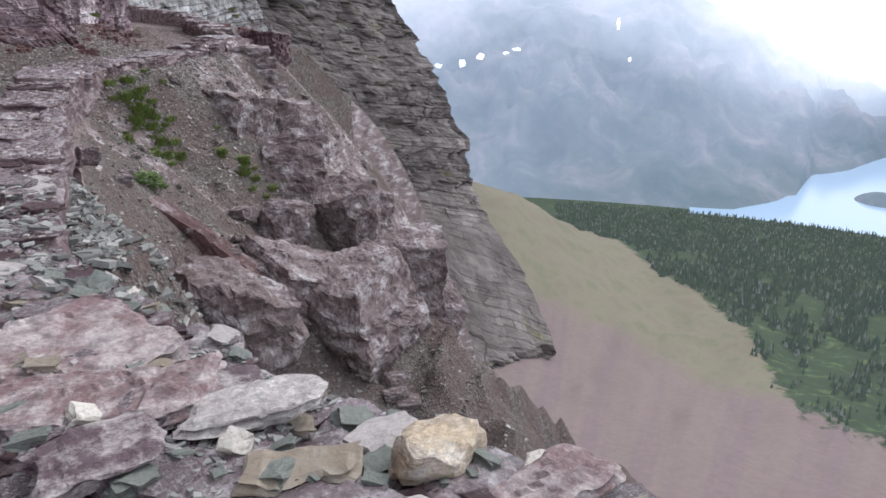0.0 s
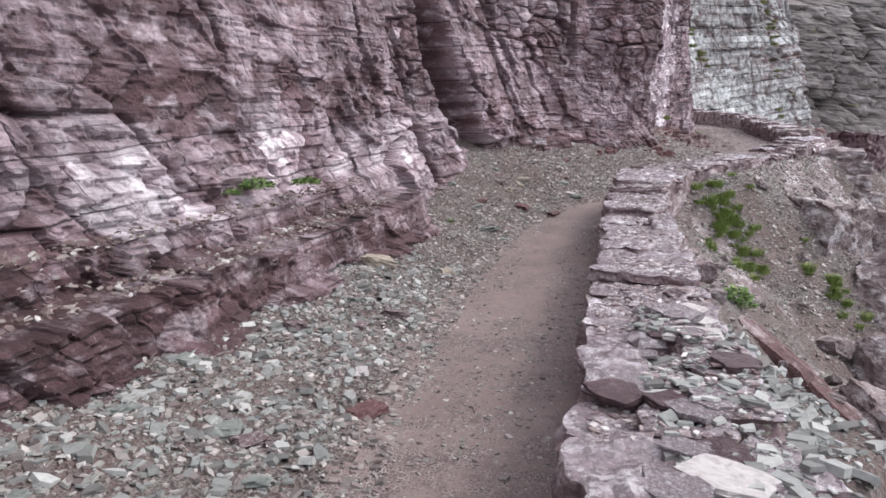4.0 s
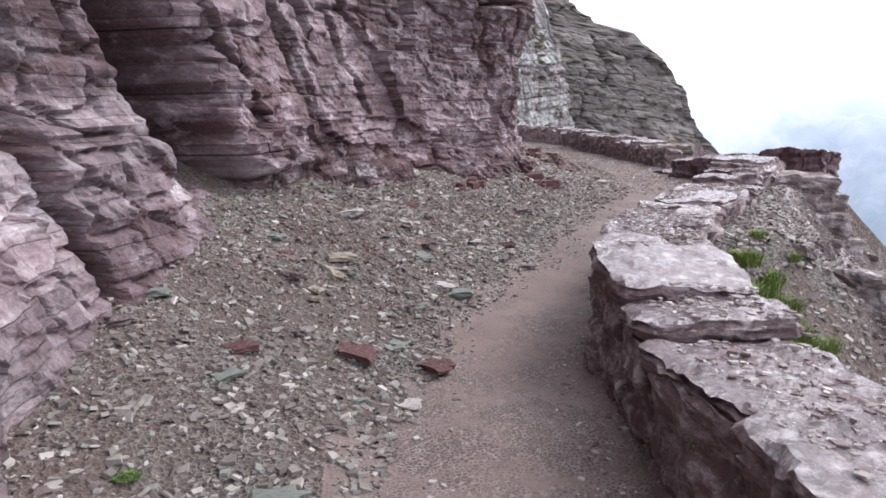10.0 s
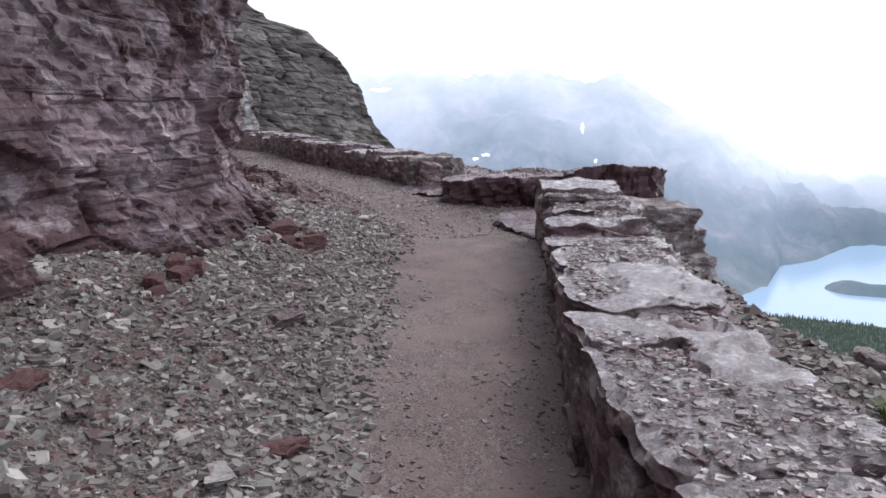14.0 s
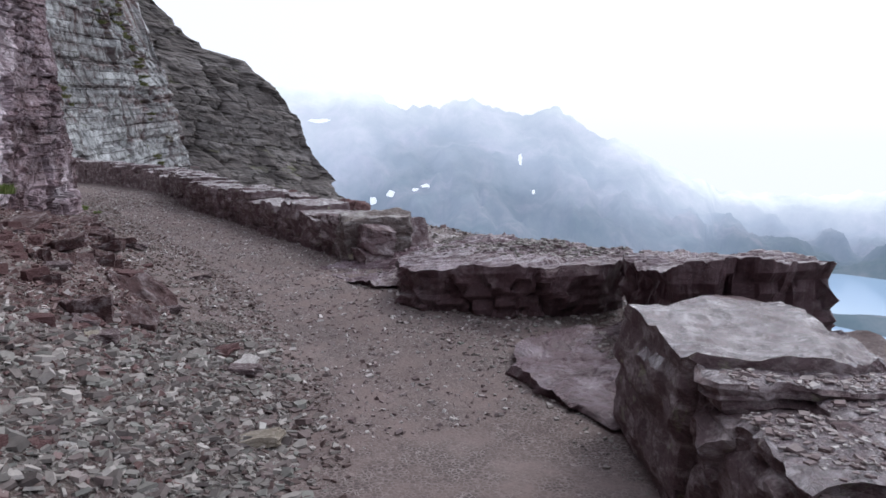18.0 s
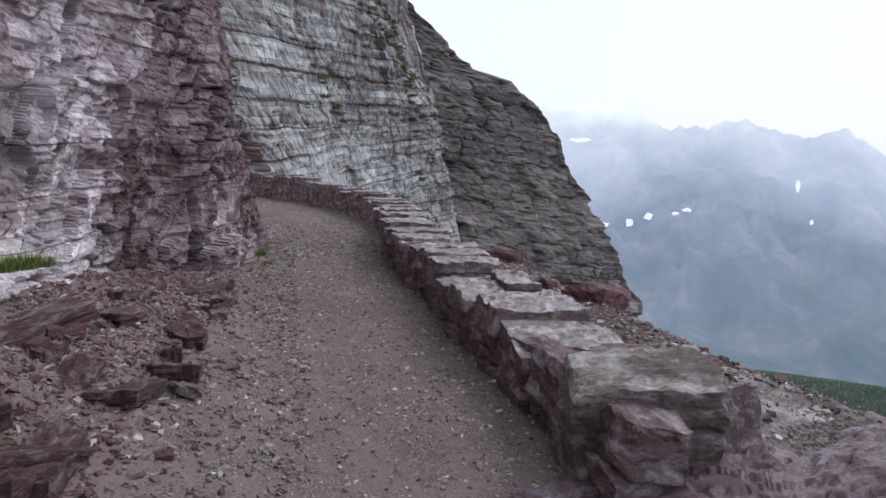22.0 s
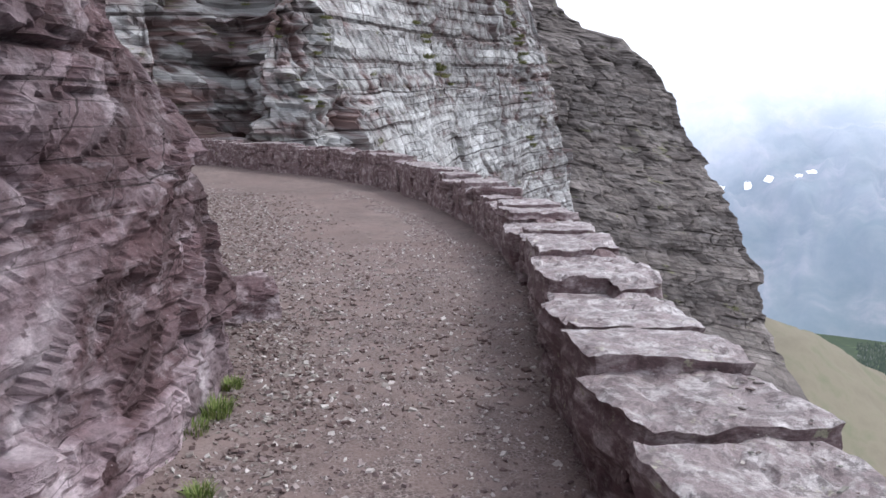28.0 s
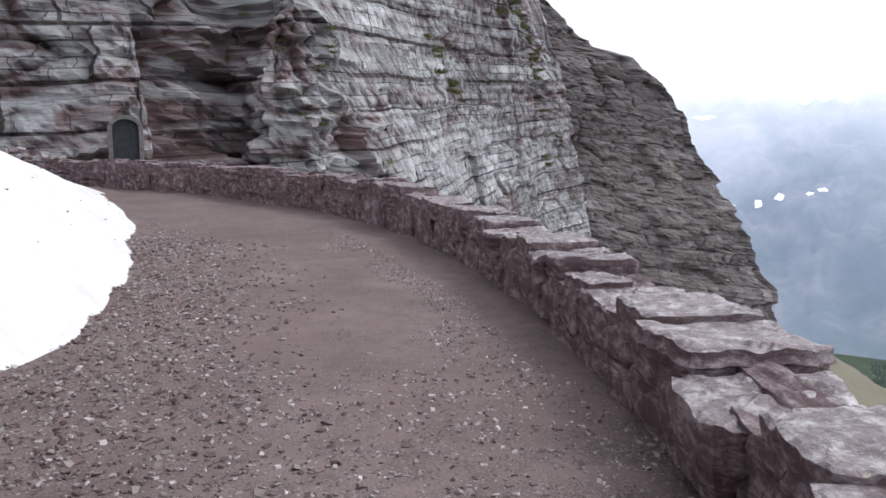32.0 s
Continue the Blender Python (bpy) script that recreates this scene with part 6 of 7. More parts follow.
# ---- tunnel door ----
def tunnel_door():
    door = thing("tunnel_door", "tall dark metal tunnel door set in an arched stone portal", "door", (-6.9, 70.2, 0.95))
    door.rotation_euler = (0, 0, radians(16))
    w, h, rise = 0.60, 1.95, 0.42
    arch = [(-w, 0), (-w, h)] + [(-w * math.cos(a), h + rise * math.sin(a)) for a in np.linspace(0.2, math.pi - 0.2, 9)] + [(w, h), (w, 0)]

    def extrude(points, back, front):
        bm = bmesh.new()
        low = [bm.verts.new((x, back, z)) for x, z in points]
        high = [bm.verts.new((x, front, z)) for x, z in points]
        bm.faces.new(low)
        bm.faces.new(high[::-1])
        for k in range(len(points)):
            m = (k + 1) % len(points)
            bm.faces.new((low[k], high[k], high[m], low[m]))
        bmesh.ops.recalc_face_normals(bm, faces=bm.faces)
        me = bpy.data.meshes.new("panel")
        bm.to_mesh(me)
        bm.free()
        return me

    leaf = extrude(arch, 0.1, 0.0)
    leaf.materials.append(DOOR_PAINT)
    part("door_leaf", leaf, door, "dark grey painted metal leaf")
    outer = [(-w - 0.2, 0), (-w - 0.2, h)] + [(-(w + 0.2) * math.cos(a), h + (rise + 0.2) * math.sin(a)) for a in np.linspace(0.2, math.pi - 0.2, 9)] + [(w + 0.2, h), (w + 0.2, 0)]
    bm = bmesh.new()
    rings = [[bm.verts.new((x, y, z)) for x, z in pts] for pts, y in ((arch, 0.05), (arch, -0.35), (outer, -0.35), (outer, 0.9))]
    for a, b in zip(rings, rings[1:]):
        for k in range(len(a) - 1):
            bm.faces.new((a[k], a[k + 1], b[k + 1], b[k]))
    bmesh.ops.recalc_face_normals(bm, faces=bm.faces)
    me = bpy.data.meshes.new("portal_surround")
    bm.to_mesh(me)
    bm.free()
    me.materials.append(CONCRETE)
    part("portal_surround", me, door, "grey mortared stone surround")
    bar = bmesh.new()
    bmesh.ops.create_cube(bar, size=1, matrix=Matrix.Translation((0, -0.02, 1.1)) @ Matrix.Diagonal((0.04, 0.04, 2.2, 1)))
    me = bpy.data.meshes.new("door_bar")
    bar.to_mesh(me)
    bar.free()
    me.materials.append(DOOR_PAINT)
    part("door_bar", me, door)


sd = np.random.default_rng(61)
iu, iv = sd.integers(2, 130, 140), (2 + 60 * sd.uniform(0, 1, 140) ** 1.5).astype(int)
chips("snow_dirt", s_x[iu, iv], s_y[iu, iv], s_z[iu, iv], 0.02 + 0.10 * sd.uniform(0, 1, 140) ** 3, sd, BENCH_CHIPS, "dark specks of dirt and shale on the snow", "dirt", sides=4)
tunnel_door()
heap = thing("stone_heap", "heap of tumbled brown and grey stones beside the tunnel door", "rubble", (-10.2, 69.0, 0.6))
hr = np.random.default_rng(17)
HEAP = [stone_mesh("heap_stone", 340 + k, m, 2, 0.12, 0, 2) for k, m in enumerate((WALL_ROCK, TAN_ROCK, WALL_ROCK, PALE_ROCK))]
for k in range(70):
    hx = hr.uniform(-3.2, 2.4)
    pile = 1.2 * (1 - smooth(-1.5, 2.4, hx)) + 0.25
    hz = pile * hr.uniform(0, 1)
    g = hr.uniform(0.25, 0.65)
    part("heap_stone", HEAP[k % 4], heap, at=(hx, 0.3 * hx - 0.6 * (1 - hz / pile) + hr.uniform(-0.3, 0.3), hz), turn=(hr.normal(0, 0.2), hr.normal(0, 0.2), hr.uniform(0, 3)), size=(g, g * 0.7, g * 0.5))

# ---- scree ----
rng = np.random.default_rng(77)


TREAD_SIDE = INNER + INNER2


def off_tread(x, y, seed):
    """True where loose stones stay: everywhere beside the tread, here and there on it."""
    mid, half = (line_x(EDGE, y) + line_x(TREAD_SIDE, y)) / 2, (line_x(TREAD_SIDE, y) - line_x(EDGE, y)) / 2
    q = np.abs(x - mid) / half + 0.35 * fractal(x * 1.1, y * 0.7, 0, 4, 23)
    return np.random.default_rng(seed).uniform(0, 1, len(x)) < np.interp(y, [25, 29], [0.30, 0.62]) + 0.78 * smooth(0.25, 0.85, q)


def scatter(n, y0, y1, a, b, seed, lean=1.0):
    """Random places between offsets a and b inward of the trail's inner edge."""
    r = np.random.default_rng(seed)
    y = r.uniform(y0, y1, n)
    x = line_x(EDGE, y) - (a + (b - a) * r.uniform(0, 1, n) ** lean)
    keep = x > line_x(CLIFF, y) - 0.1
    return x[keep], y[keep], r


def lay(name, n, y0, y1, a, b, seed, sizes, material, label, tilt=0.35, sides=5, lean=1.0):
    x, y, r = scatter(n, y0, y1, a, b, seed, lean)
    if name == "trail_gravel":
        keep = off_tread(x, y, seed)
        x, y = x[keep], y[keep]
    z = ground_z(x, y) + ground_detail(x, y)
    size = sizes[0] * (sizes[1] / sizes[0]) ** (r.uniform(0, 1, len(x)) ** 1.8)
    return chips(name, x, y, z, size, r, material, label, tilt=tilt, sides=sides)


lay("scree", 62000, -1, 20.5, -0.12, 2.6, 1, (0.022, 0.11), CHIPS, "bed of loose grey and brown shale chips along the cliff foot", 0.3, 4)
lay("scree", 26000, 18.5, 33, -0.35, 1.9, 2, (0.020, 0.085), BENCH_CHIPS, "loose shale rubble between trail and cliff", 0.35, 4)
lay("green_scree", 5000, 0, 9, 0.15, 1.9, 3, (0.03, 0.17), GREEN_CHIPS, "patch of grey-green shale pieces", 0.25)
lay("red_scree", 9000, 13, 30, 0.3, 2.2, 4, (0.02, 0.10), RED_CHIPS, "red shale rubble under the cliff")


lay("scree", 5000, 14.5, 20.8, -0.2, 1.9, 15, (0.04, 0.14), CHIPS, "flat grey-green shale pieces on the scree beside the trail", 0.25, 5)
lay("red_scree", 9000, 20.5, 28.5, 0.5, 2.1, 14, (0.03, 0.11), RED_CHIPS, "purple-red shale rubble on the bank under the cliff", 0.35, 4)


def gravel(n, y0, y1, a, b, seed, sizes, label, lean=1.0, material=CHIPS):
    r = np.random.default_rng(seed)
    y = r.uniform(y0, y1, n)
    x = line_x(EDGE, y) - (a + (b - a) * r.uniform(0, 1, n) ** lean)
    keep = off_tread(x, y, seed)
    x, y = x[keep], y[keep]
    n = len(x)
    z = ground_z(x, y) + ground_detail(x, y)
    return grit("trail_gravel", x, y, z, sizes[0] * (sizes[1] / sizes[0]) ** (r.uniform(0, 1, n) ** 1.8), r, material, label)


lay("trail_gravel", 19000, 0, 24, -2.4, 0.1, 5, (0.014, 0.07), CHIPS, "small flat shale gravel strewn over the trail", 0.25, 4)
lay("trail_gravel", 24000, 19, 45, -3.3, 0.1, 6, (0.018, 0.075), PURPLE_CHIPS, "flat shale gravel strewn over the widening trail", 0.3, 4)
lay("trail_gravel", 11000, 30.5, 44, -2.3, 0.6, 9, (0.03, 0.10), BENCH_CHIPS, "coarse dark shale gravel beside the snowbank", 0.3, 4, 0.5)
gravel(15000, 0, 21, 0.1, -2.3, 7, (0.007, 0.032), "fine gravel in the trail's dirt")
gravel(34000, 19, 47, 0.1, -3.4, 8, (0.011, 0.05), "fine purple-grey gravel in the trail's dirt", 0.8, PURPLE_CHIPS)


def outside(name, n, y0, y1, o0, o1, seed, sizes, material, label, bias=1.0):
    """Chips on the slope outside the parapet."""
    r = np.random.default_rng(seed)
    y = r.uniform(y0, y1, n)
    x = np.where(y < 20.3, line_x(OUTER, y), line_x(OUTER2, y)) + o0 + (o1 - o0) * r.uniform(0, 1, n) ** bias
    size = sizes[0] * (sizes[1] / sizes[0]) ** (r.uniform(0, 1, n) ** 1.6)
    return chips(name, x, y, ground_z(x, y) + ground_detail(x, y), size, r, material, label, tilt=0.3, sides=4)


outside("slope_scree", 12000, 12.2, 18.4, -0.1, 3.0, 21, (0.025, 0.13), CHIPS, "shale chips heaped against the outer side of the parapet", 1.3)
outside("slope_green_scree", 3600, 2.2, 8.0, -0.05, 0.95, 22, (0.03, 0.17), GREEN_CHIPS, "grey-green shale chips heaped outside the parapet", 1.2)
outside("slope_scree", 8500, 5.0, 16, 0.2, 5.0, 23, (0.03, 0.16), CHIPS, "brown rubble on the steep slope below the parapet")
outside("slope_scree", 4500, 18.0, 30.5, -0.1, 1.6, 24, (0.02, 0.11), CHIPS, "rubble and shale chips on the shelf outside the trail")
outside("slope_red_scree", 2500, 23.5, 30, -0.05, 1.4, 25, (0.03, 0.14), RED_CHIPS, "red rubble outside the long parapet")


def on_wall(name, n, y0, y1, a, b, seed, sizes, material, label, inner, outer, height, seat):
    r = np.random.default_rng(seed)
    y = r.uniform(y0, y1, n)
    f = r.uniform(a, b, n)
    x = line_x(inner, y) * (1 - f) + line_x(outer, y) * f
    size = sizes[0] * (sizes[1] / sizes[0]) ** (r.uniform(0, 1, n) ** 1.6)
    top = np.array([seat(px, py, float(floor_z(py)) + height(py)) for px, py in zip(x, y)])
    heap = 0.02 * smooth(0.0, 0.6, fractal(x * 2, y * 2, 0, 3, seed)) * r.uniform(0, 1, n)
    clear = fractal(x * 1.5, y * 1.5, 3, 3, seed + 1) > -0.05
    return chips(name, x[clear], y[clear], (top + heap + 0.002)[clear], size[clear], r, material, label, tilt=0.10, thick=(0.05, 0.14), sides=4)


on_wall("wall_top_chips", 6500, 12.8, 17.9, 0.05, 1.0, 31, (0.015, 0.075), PURPLE_CHIPS, "flat shale chips strewn on the parapet's top", INNER, OUTER, height_1, on_wall_1)
on_wall("wall_top_chips", 3000, 0.9, 2.3, 0.1, 1.0, 35, (0.012, 0.065), GREEN_CHIPS, "small grey-green shale chips between the slabs of the parapet", INNER, OUTER, height_1, on_wall_1)
on_wall("wall_top_chips", 2600, 2.0, 6.0, 0.05, 1.0, 36, (0.015, 0.09), PURPLE_CHIPS, "thin shale flakes packed on the parapet's top", INNER, OUTER, height_1, on_wall_1)
on_wall("wall_top_chips", 900, 2.0, 6.5, 0.35, 1.0, 32, (0.03, 0.16), GREEN_CHIPS, "grey-green shale chips on the parapet's top", INNER, OUTER, height_1, on_wall_1)
on_wall("wall_top_chips", 3200, 5.5, 12.8, 0.12, 1.0, 33, (0.016, 0.085), PURPLE_CHIPS, "scattered shale chips on the parapet's top", INNER, OUTER, height_1, on_wall_1)
on_wall("wall_top_chips", 500, 24, 31, 0.4, 1.0, 34, (0.015, 0.07), CHIPS, "a few shale chips on the grey coping", INNER2, OUTER2, height_2, on_wall_2)


def slab_chips(n, cx, cy, rx, ry, seed, top):
    r = np.random.default_rng(seed)
    x, y = cx + rx * r.normal(0, 0.5, n), cy + ry * r.normal(0, 0.5, n)
    z = np.array([top(px, py, -9.0) for px, py in zip(x, y)])
    on = z > 0.3
    return chips("slab_chips", x[on], y[on], z[on], (0.015 + 0.07 * r.uniform(0, 1, n) ** 2)[on], r, CHIPS, "shale chips lying on the fallen slab", tilt=0.12)


slab_chips(1700, 5.25, 21.0, 0.40, 0.95, 41, surface_of(*SLABS))
slab_chips(300, 4.9, 22.0, 0.6, 0.5, 42, surface_of(*SLABS))

# ---- rocks on the slope below the parapet ----
BOULDERS = [hewn("slope_rock", 420 + k, (1, 1, 1), PURPLE_SLOPE, 11, (0.6, 0.92), 0.03, 5) for k in range(6)]


def slope_rock(data, name, label, x, y, dz, size, turn, group=""):
    ob = new(name, data)
    ob.matrix_world = pose(x, y, float(ground_z(x, y)) + dz, *turn) @ Matrix.Diagonal((*size, 1))
    return tagged(ob, label, "rock", group)


def outcrop(k, at, size, turn, label_):
    ob = new("outcrop_rock", hewn("outcrop_rock", 400 + k + int(10 * at[0]), size, PURPLE_SLOPE, 17, (0.56, 0.92), 0.035, 30, 0.11))
    ob.matrix_world = pose(*at, *turn)
    tagged(ob, label_, "rock")


outcrop(0, (3.55, 9.15, -2.85), (1.45, 1.5, 2.7), (10, -12, 30), "big rounded purple-grey outcrop with a hollow beside it")
outcrop(6, (2.95, 9.55, -2.0), (1.6, 1.3, 0.85), (6, 22, 20), "weathered roof of the hollow beside the big outcrop")
outcrop(4, (4.6, 9.9, -2.75), (1.0, 1.2, 2.2), (0, -16, 70), "tall split outcrop behind the big one")
outcrop(2, (0.92, 4.75, -0.62), (0.75, 0.7, 1.1), (5, 10, 20), "white-streaked outcrop below the parapet")
outcrop(7, (3.2, 11.4, -1.85), (0.7, 0.9, 1.0), (0, 12, 20), "squared pale outcrop with a dark hollow under it")
outcrop(1, (4.35, 11.6, -1.75), (0.9, 1.0, 1.3), (0, -20, 60), "rounded reddish outcrop on the steep slope")
outcrop(3, (3.15, 14.5, -0.75), (1.3, 1.6, 1.5), (0, 14, 35), "grey speckled rock mass with a shadowed side")
outcrop(5, (4.0, 13.6, -1.3), (1.0, 1.1, 1.4), (0, 18, 80), "orange-brown broken outcrop on the brink")
outcrop(6, (4.5, 15.3, -1.25), (0.8, 1.0, 2.0), (0, 6, 15), "dark layered rock column on the brink")
outcrop(2, (5.1, 16.0, -1.75), (0.7, 0.9, 2.2), (0, 9, 70), "dark layered rock column on the brink")
outcrop(1, (5.2, 13.2, -2.6), (1.1, 1.3, 1.8), (0, 15, 10), "jagged rock below the brink")
outcrop(3, (5.4, 11.2, -3.6), (1.3, 1.7, 1.6), (0, 20, 10), "brown outcrop with rubble on it")
for k, (x, z, w, d) in enumerate(((4.36, 0.56, 0.9, 0.7), (4.40, 0.30, 0.95, 0.8), (4.44, 0.02, 1.0, 0.9), (4.52, -0.34, 1.1, 1.1), (4.62, -0.8, 1.2, 1.3))):
    ob = new("layered_block", hewn("layered_block", 430 + k, (w, d, 0.30 + 0.06 * k), PURPLE_SLOPE, 9, (0.78, 0.98), 0.025, 12, 0.05))
    ob.matrix_world = pose(x, 17.85, z, 2, 3, 20 * (k % 2) - 12)
    tagged(ob, "dark layered rock block stacked under the parapet's end", "rock", "layered blocks under the parapet")
def leaning_slab(tail, head, wide, thick, seed, label_):
    """A long slab lying on the slope from its upper to its lower end."""
    tail, head = Vector(tail), Vector(head)
    u = (head - tail).normalized()
    v = Vector((0, 0, 1)).cross(u).normalized()
    w = u.cross(v)
    ob = new("red_slab", hewn("red_slab", seed, ((head - tail).length, wide, thick), LEDGE_ROCK, 9, (0.82, 0.99), 0.012, 12, 0.05))
    c = (tail + head) / 2
    ob.matrix_world = Matrix(((u.x, v.x, w.x, c.x), (u.y, v.y, w.y, c.y), (u.z, v.z, w.z, c.z), (0, 0, 0, 1)))
    tagged(ob, label_, "rock slab")


leaning_slab((0.98, 9.90, -0.80), (1.72, 9.56, -1.36), 0.34, 0.26, 441, "long reddish rock slab leaning on the slope")
leaning_slab((1.66, 9.50, -1.36), (2.44, 9.10, -2.02), 0.36, 0.28, 442, "long reddish rock slab with a broken end")
single_stone("flat_stone", "flat pale stone lying on brown rubble", (2.45, 10.9, -1.86), (0.3, 0.25, 0.07), PALE_ROCK, 443, (10, 25, 20), 4)
single_stone("dark_block", "small dark square block beside the parapet", (0.32, 7.9, 0.22), (0.2, 0.22, 0.18), WALL_ROCK, 444, (0, 5, 10), 4)
white = new("white_boulder", hewn("white_boulder", 448, (0.29, 0.20, 0.13), STAINED_WHITE, 30, (0.52, 0.86), 0.014, 18))
white.matrix_world = pose(0.71, 1.34, 0.665, 4, 6, 35)
tagged(white, "white and tan boulder on the parapet's edge", "rock")
LOOSE_SLABS = ((-0.02, 2.26, 0.55, 0.48, 0.09, PINK_COPING, 25, "broad pink slab lying on the parapet"), (0.06, 1.96, 0.56, 0.26, 0.07, PINK_COPING, -18, "long pink slab with pale patches on the parapet"),
               (0.0, 1.68, 0.32, 0.23, 0.06, PURPLE_FLAG, 5, "flat dark purple slab with white patches on the parapet"), (0.37, 1.76, 0.31, 0.15, 0.06, WHITE_FLAG, -8, "flat whitish slab with a pale green face on the parapet"),
               (0.41, 1.43, 0.24, 0.14, 0.05, TAN_ROCK, -15, "flat tan slab on the parapet's rubble"), (0.14, 2.10, 0.20, 0.07, 0.05, TAN_ROCK, -12, "narrow brown slab on the parapet"),
               (0.30, 1.93, 0.22, 0.12, 0.05, PURPLE_FLAG, -10, "small dark purple slab on the parapet"), (0.86, 1.10, 0.26, 0.16, 0.06, PINK_COPING, 10, "flat pink slab on the parapet's edge"))
for k, (x, y, a_, b_, c_, m_, turn_, label_) in enumerate(LOOSE_SLABS):
    ob = new("loose_slab", cap_stone(447 + k, a_, b_, c_, m_, m_, 0.016, 0.008))
    ob.matrix_world = pose(x, y, float(floor_z(y)) + height_1(y) + 0.035 - c_ / 2 + 0.4 * c_, 3, -4, turn_)
    tagged(ob, label_, "rock slab")
rr = np.random.default_rng(55)
for k in range(250):
    sy = rr.uniform(4.5, 18)
    sx = float(line_x(OUTER, sy)) + rr.uniform(0.5, 4.5)
    g = (0.07 + 0.26 * rr.uniform(0, 1) ** 2.0) * (1 if sy < 12 else 0.6)
    slope_rock(BOULDERS[k % 6], "slope_rock", "angular purple-grey rock lodged in the slope", sx, sy, 0.12 * g, (g * rr.uniform(0.8, 1.5), g, g * rr.uniform(0.5, 0.9)), (rr.uniform(-15, 15), rr.uniform(0, 35), rr.uniform(0, 180)), "rocks below the parapet")

# red blocks at the foot of the cliffs and outside the long parapet
RED = [hewn("red_block", 460 + k, (1, 1, 1), RED_ROCK, 10, (0.68, 0.95), 0.03, 5) for k in range(5)]
red_spots = [(1.05, 18.15, 0.17), (0.85, 18.3, 0.15), (2.25, 22.15, 0.15)]
for k in range(46):
    ry = rr.uniform(16.2, 25)
    red_spots.append((float(line_x(CLIFF, ry)) + rr.uniform(0.22, 0.6), ry, rr.uniform(0.04, 0.10)))
for x, y, g in red_spots:
    ob = new("red_block", RED[int(y * 10) % 5])
    ob.matrix_world = pose(x, y, float(ground_z(x, y)) + 0.25 * g, rr.uniform(-8, 8), rr.uniform(-8, 8), rr.uniform(0, 90)) @ Matrix.Diagonal((g * 1.5, g * 1.1, g * 0.85, 1))
    tagged(ob, "angular dark red block at the cliff foot", "rock", "red blocks at the cliff foot")
LEDGE = [laminated("ledge_rock", 470 + k, LEDGE_ROCK, [(-0.5, -0.35), (0.0, -0.5), (0.45, -0.4), (0.5, 0.2), (0.1, 0.5), (-0.4, 0.4)], (-0.5, -0.15, 0.2, 0.5), ragged=0.04, points=22, rings=3, lump=0.2) for k in range(5)]
for k in range(30):
    ly_ = rr.uniform(20.5, 28.0)
    lx_ = float(line_x(CLIFF, ly_)) + rr.uniform(0.3, 1.25)
    g = rr.uniform(0.28, 0.75)
    ob = new("ledge_rock", LEDGE[k % 5])
    ob.matrix_world = pose(lx_, ly_, float(ground_z(lx_, ly_)) - 0.02, rr.uniform(-6, 4), rr.uniform(4, 16), rr.choice([0, 180]) + rr.normal(80, 18)) @ Matrix.Diagonal((g, g * rr.uniform(0.4, 0.7), rr.uniform(0.07, 0.14), 1))
    tagged(ob, "broken purple-red ledge rock set in the rubble bank", "rock", "ledge rocks in the rubble bank")
for k, (x, y, size, turn) in enumerate(((6.12, 25.95, (0.56, 0.44, 0.30), 35), (6.12, 28.3, (0.42, 0.34, 0.24), 60), (6.62, 27.8, (0.30, 0.26, 0.20), 10), (5.86, 26.45, (0.22, 0.16, 0.10), 40), (6.3, 26.9, (0.26, 0.20, 0.14), 75))):
    ob = new("red_rock", hewn("red_rock", 465 + k, size, RED_ROCK, 11, (0.68, 0.95), 0.022, 11, 0.08))
    ob.matrix_world = pose(x, y, float(ground_z(x, y)) + 0.15 * size[2], 5, 8, turn)
    tagged(ob, "rough dark red rock on the rubble outside the parapet", "rock")

FLAG_KINDS = [laminated("wall_flag", 480 + k, m, [(-0.5, -0.4), (0.1, -0.5), (0.5, -0.3), (0.42, 0.35), (-0.05, 0.5), (-0.48, 0.3)], (-0.5, -0.1, 0.5), ragged=0.035, points=26, rings=4, lump=0.12) for k, m in enumerate((COPING, PALE_ROCK, SLAB_ROCK, GREEN_ROCK, COPING, WHITE_ROCK))]
fr = np.random.default_rng(66)
for k in range(62):
    fy = fr.uniform(0.9, 6.2)
    fx = float(line_x(INNER, fy)) * (1 - (ff := fr.uniform(0.12, 0.95))) + float(line_x(OUTER, fy)) * ff
    g = fr.uniform(0.10, 0.30)
    ob = new("wall_flag", FLAG_KINDS[int(fr.choice(6, p=[0.38, 0.12, 0.28, 0.0, 0.22, 0.0]))])
    ob.matrix_world = pose(fx, fy, on_wall_1(fx, fy, float(floor_z(fy)) + height_1(fy)) + 0.008, fr.normal(0, 3), fr.normal(0, 3), fr.uniform(0, 360)) @ Matrix.Diagonal((g, g * 0.8, g * fr.uniform(0.06, 0.13), 1))
    tagged(ob, "thin flat rock flag lying loose on the parapet", "rock flag", "flags on the parapet")

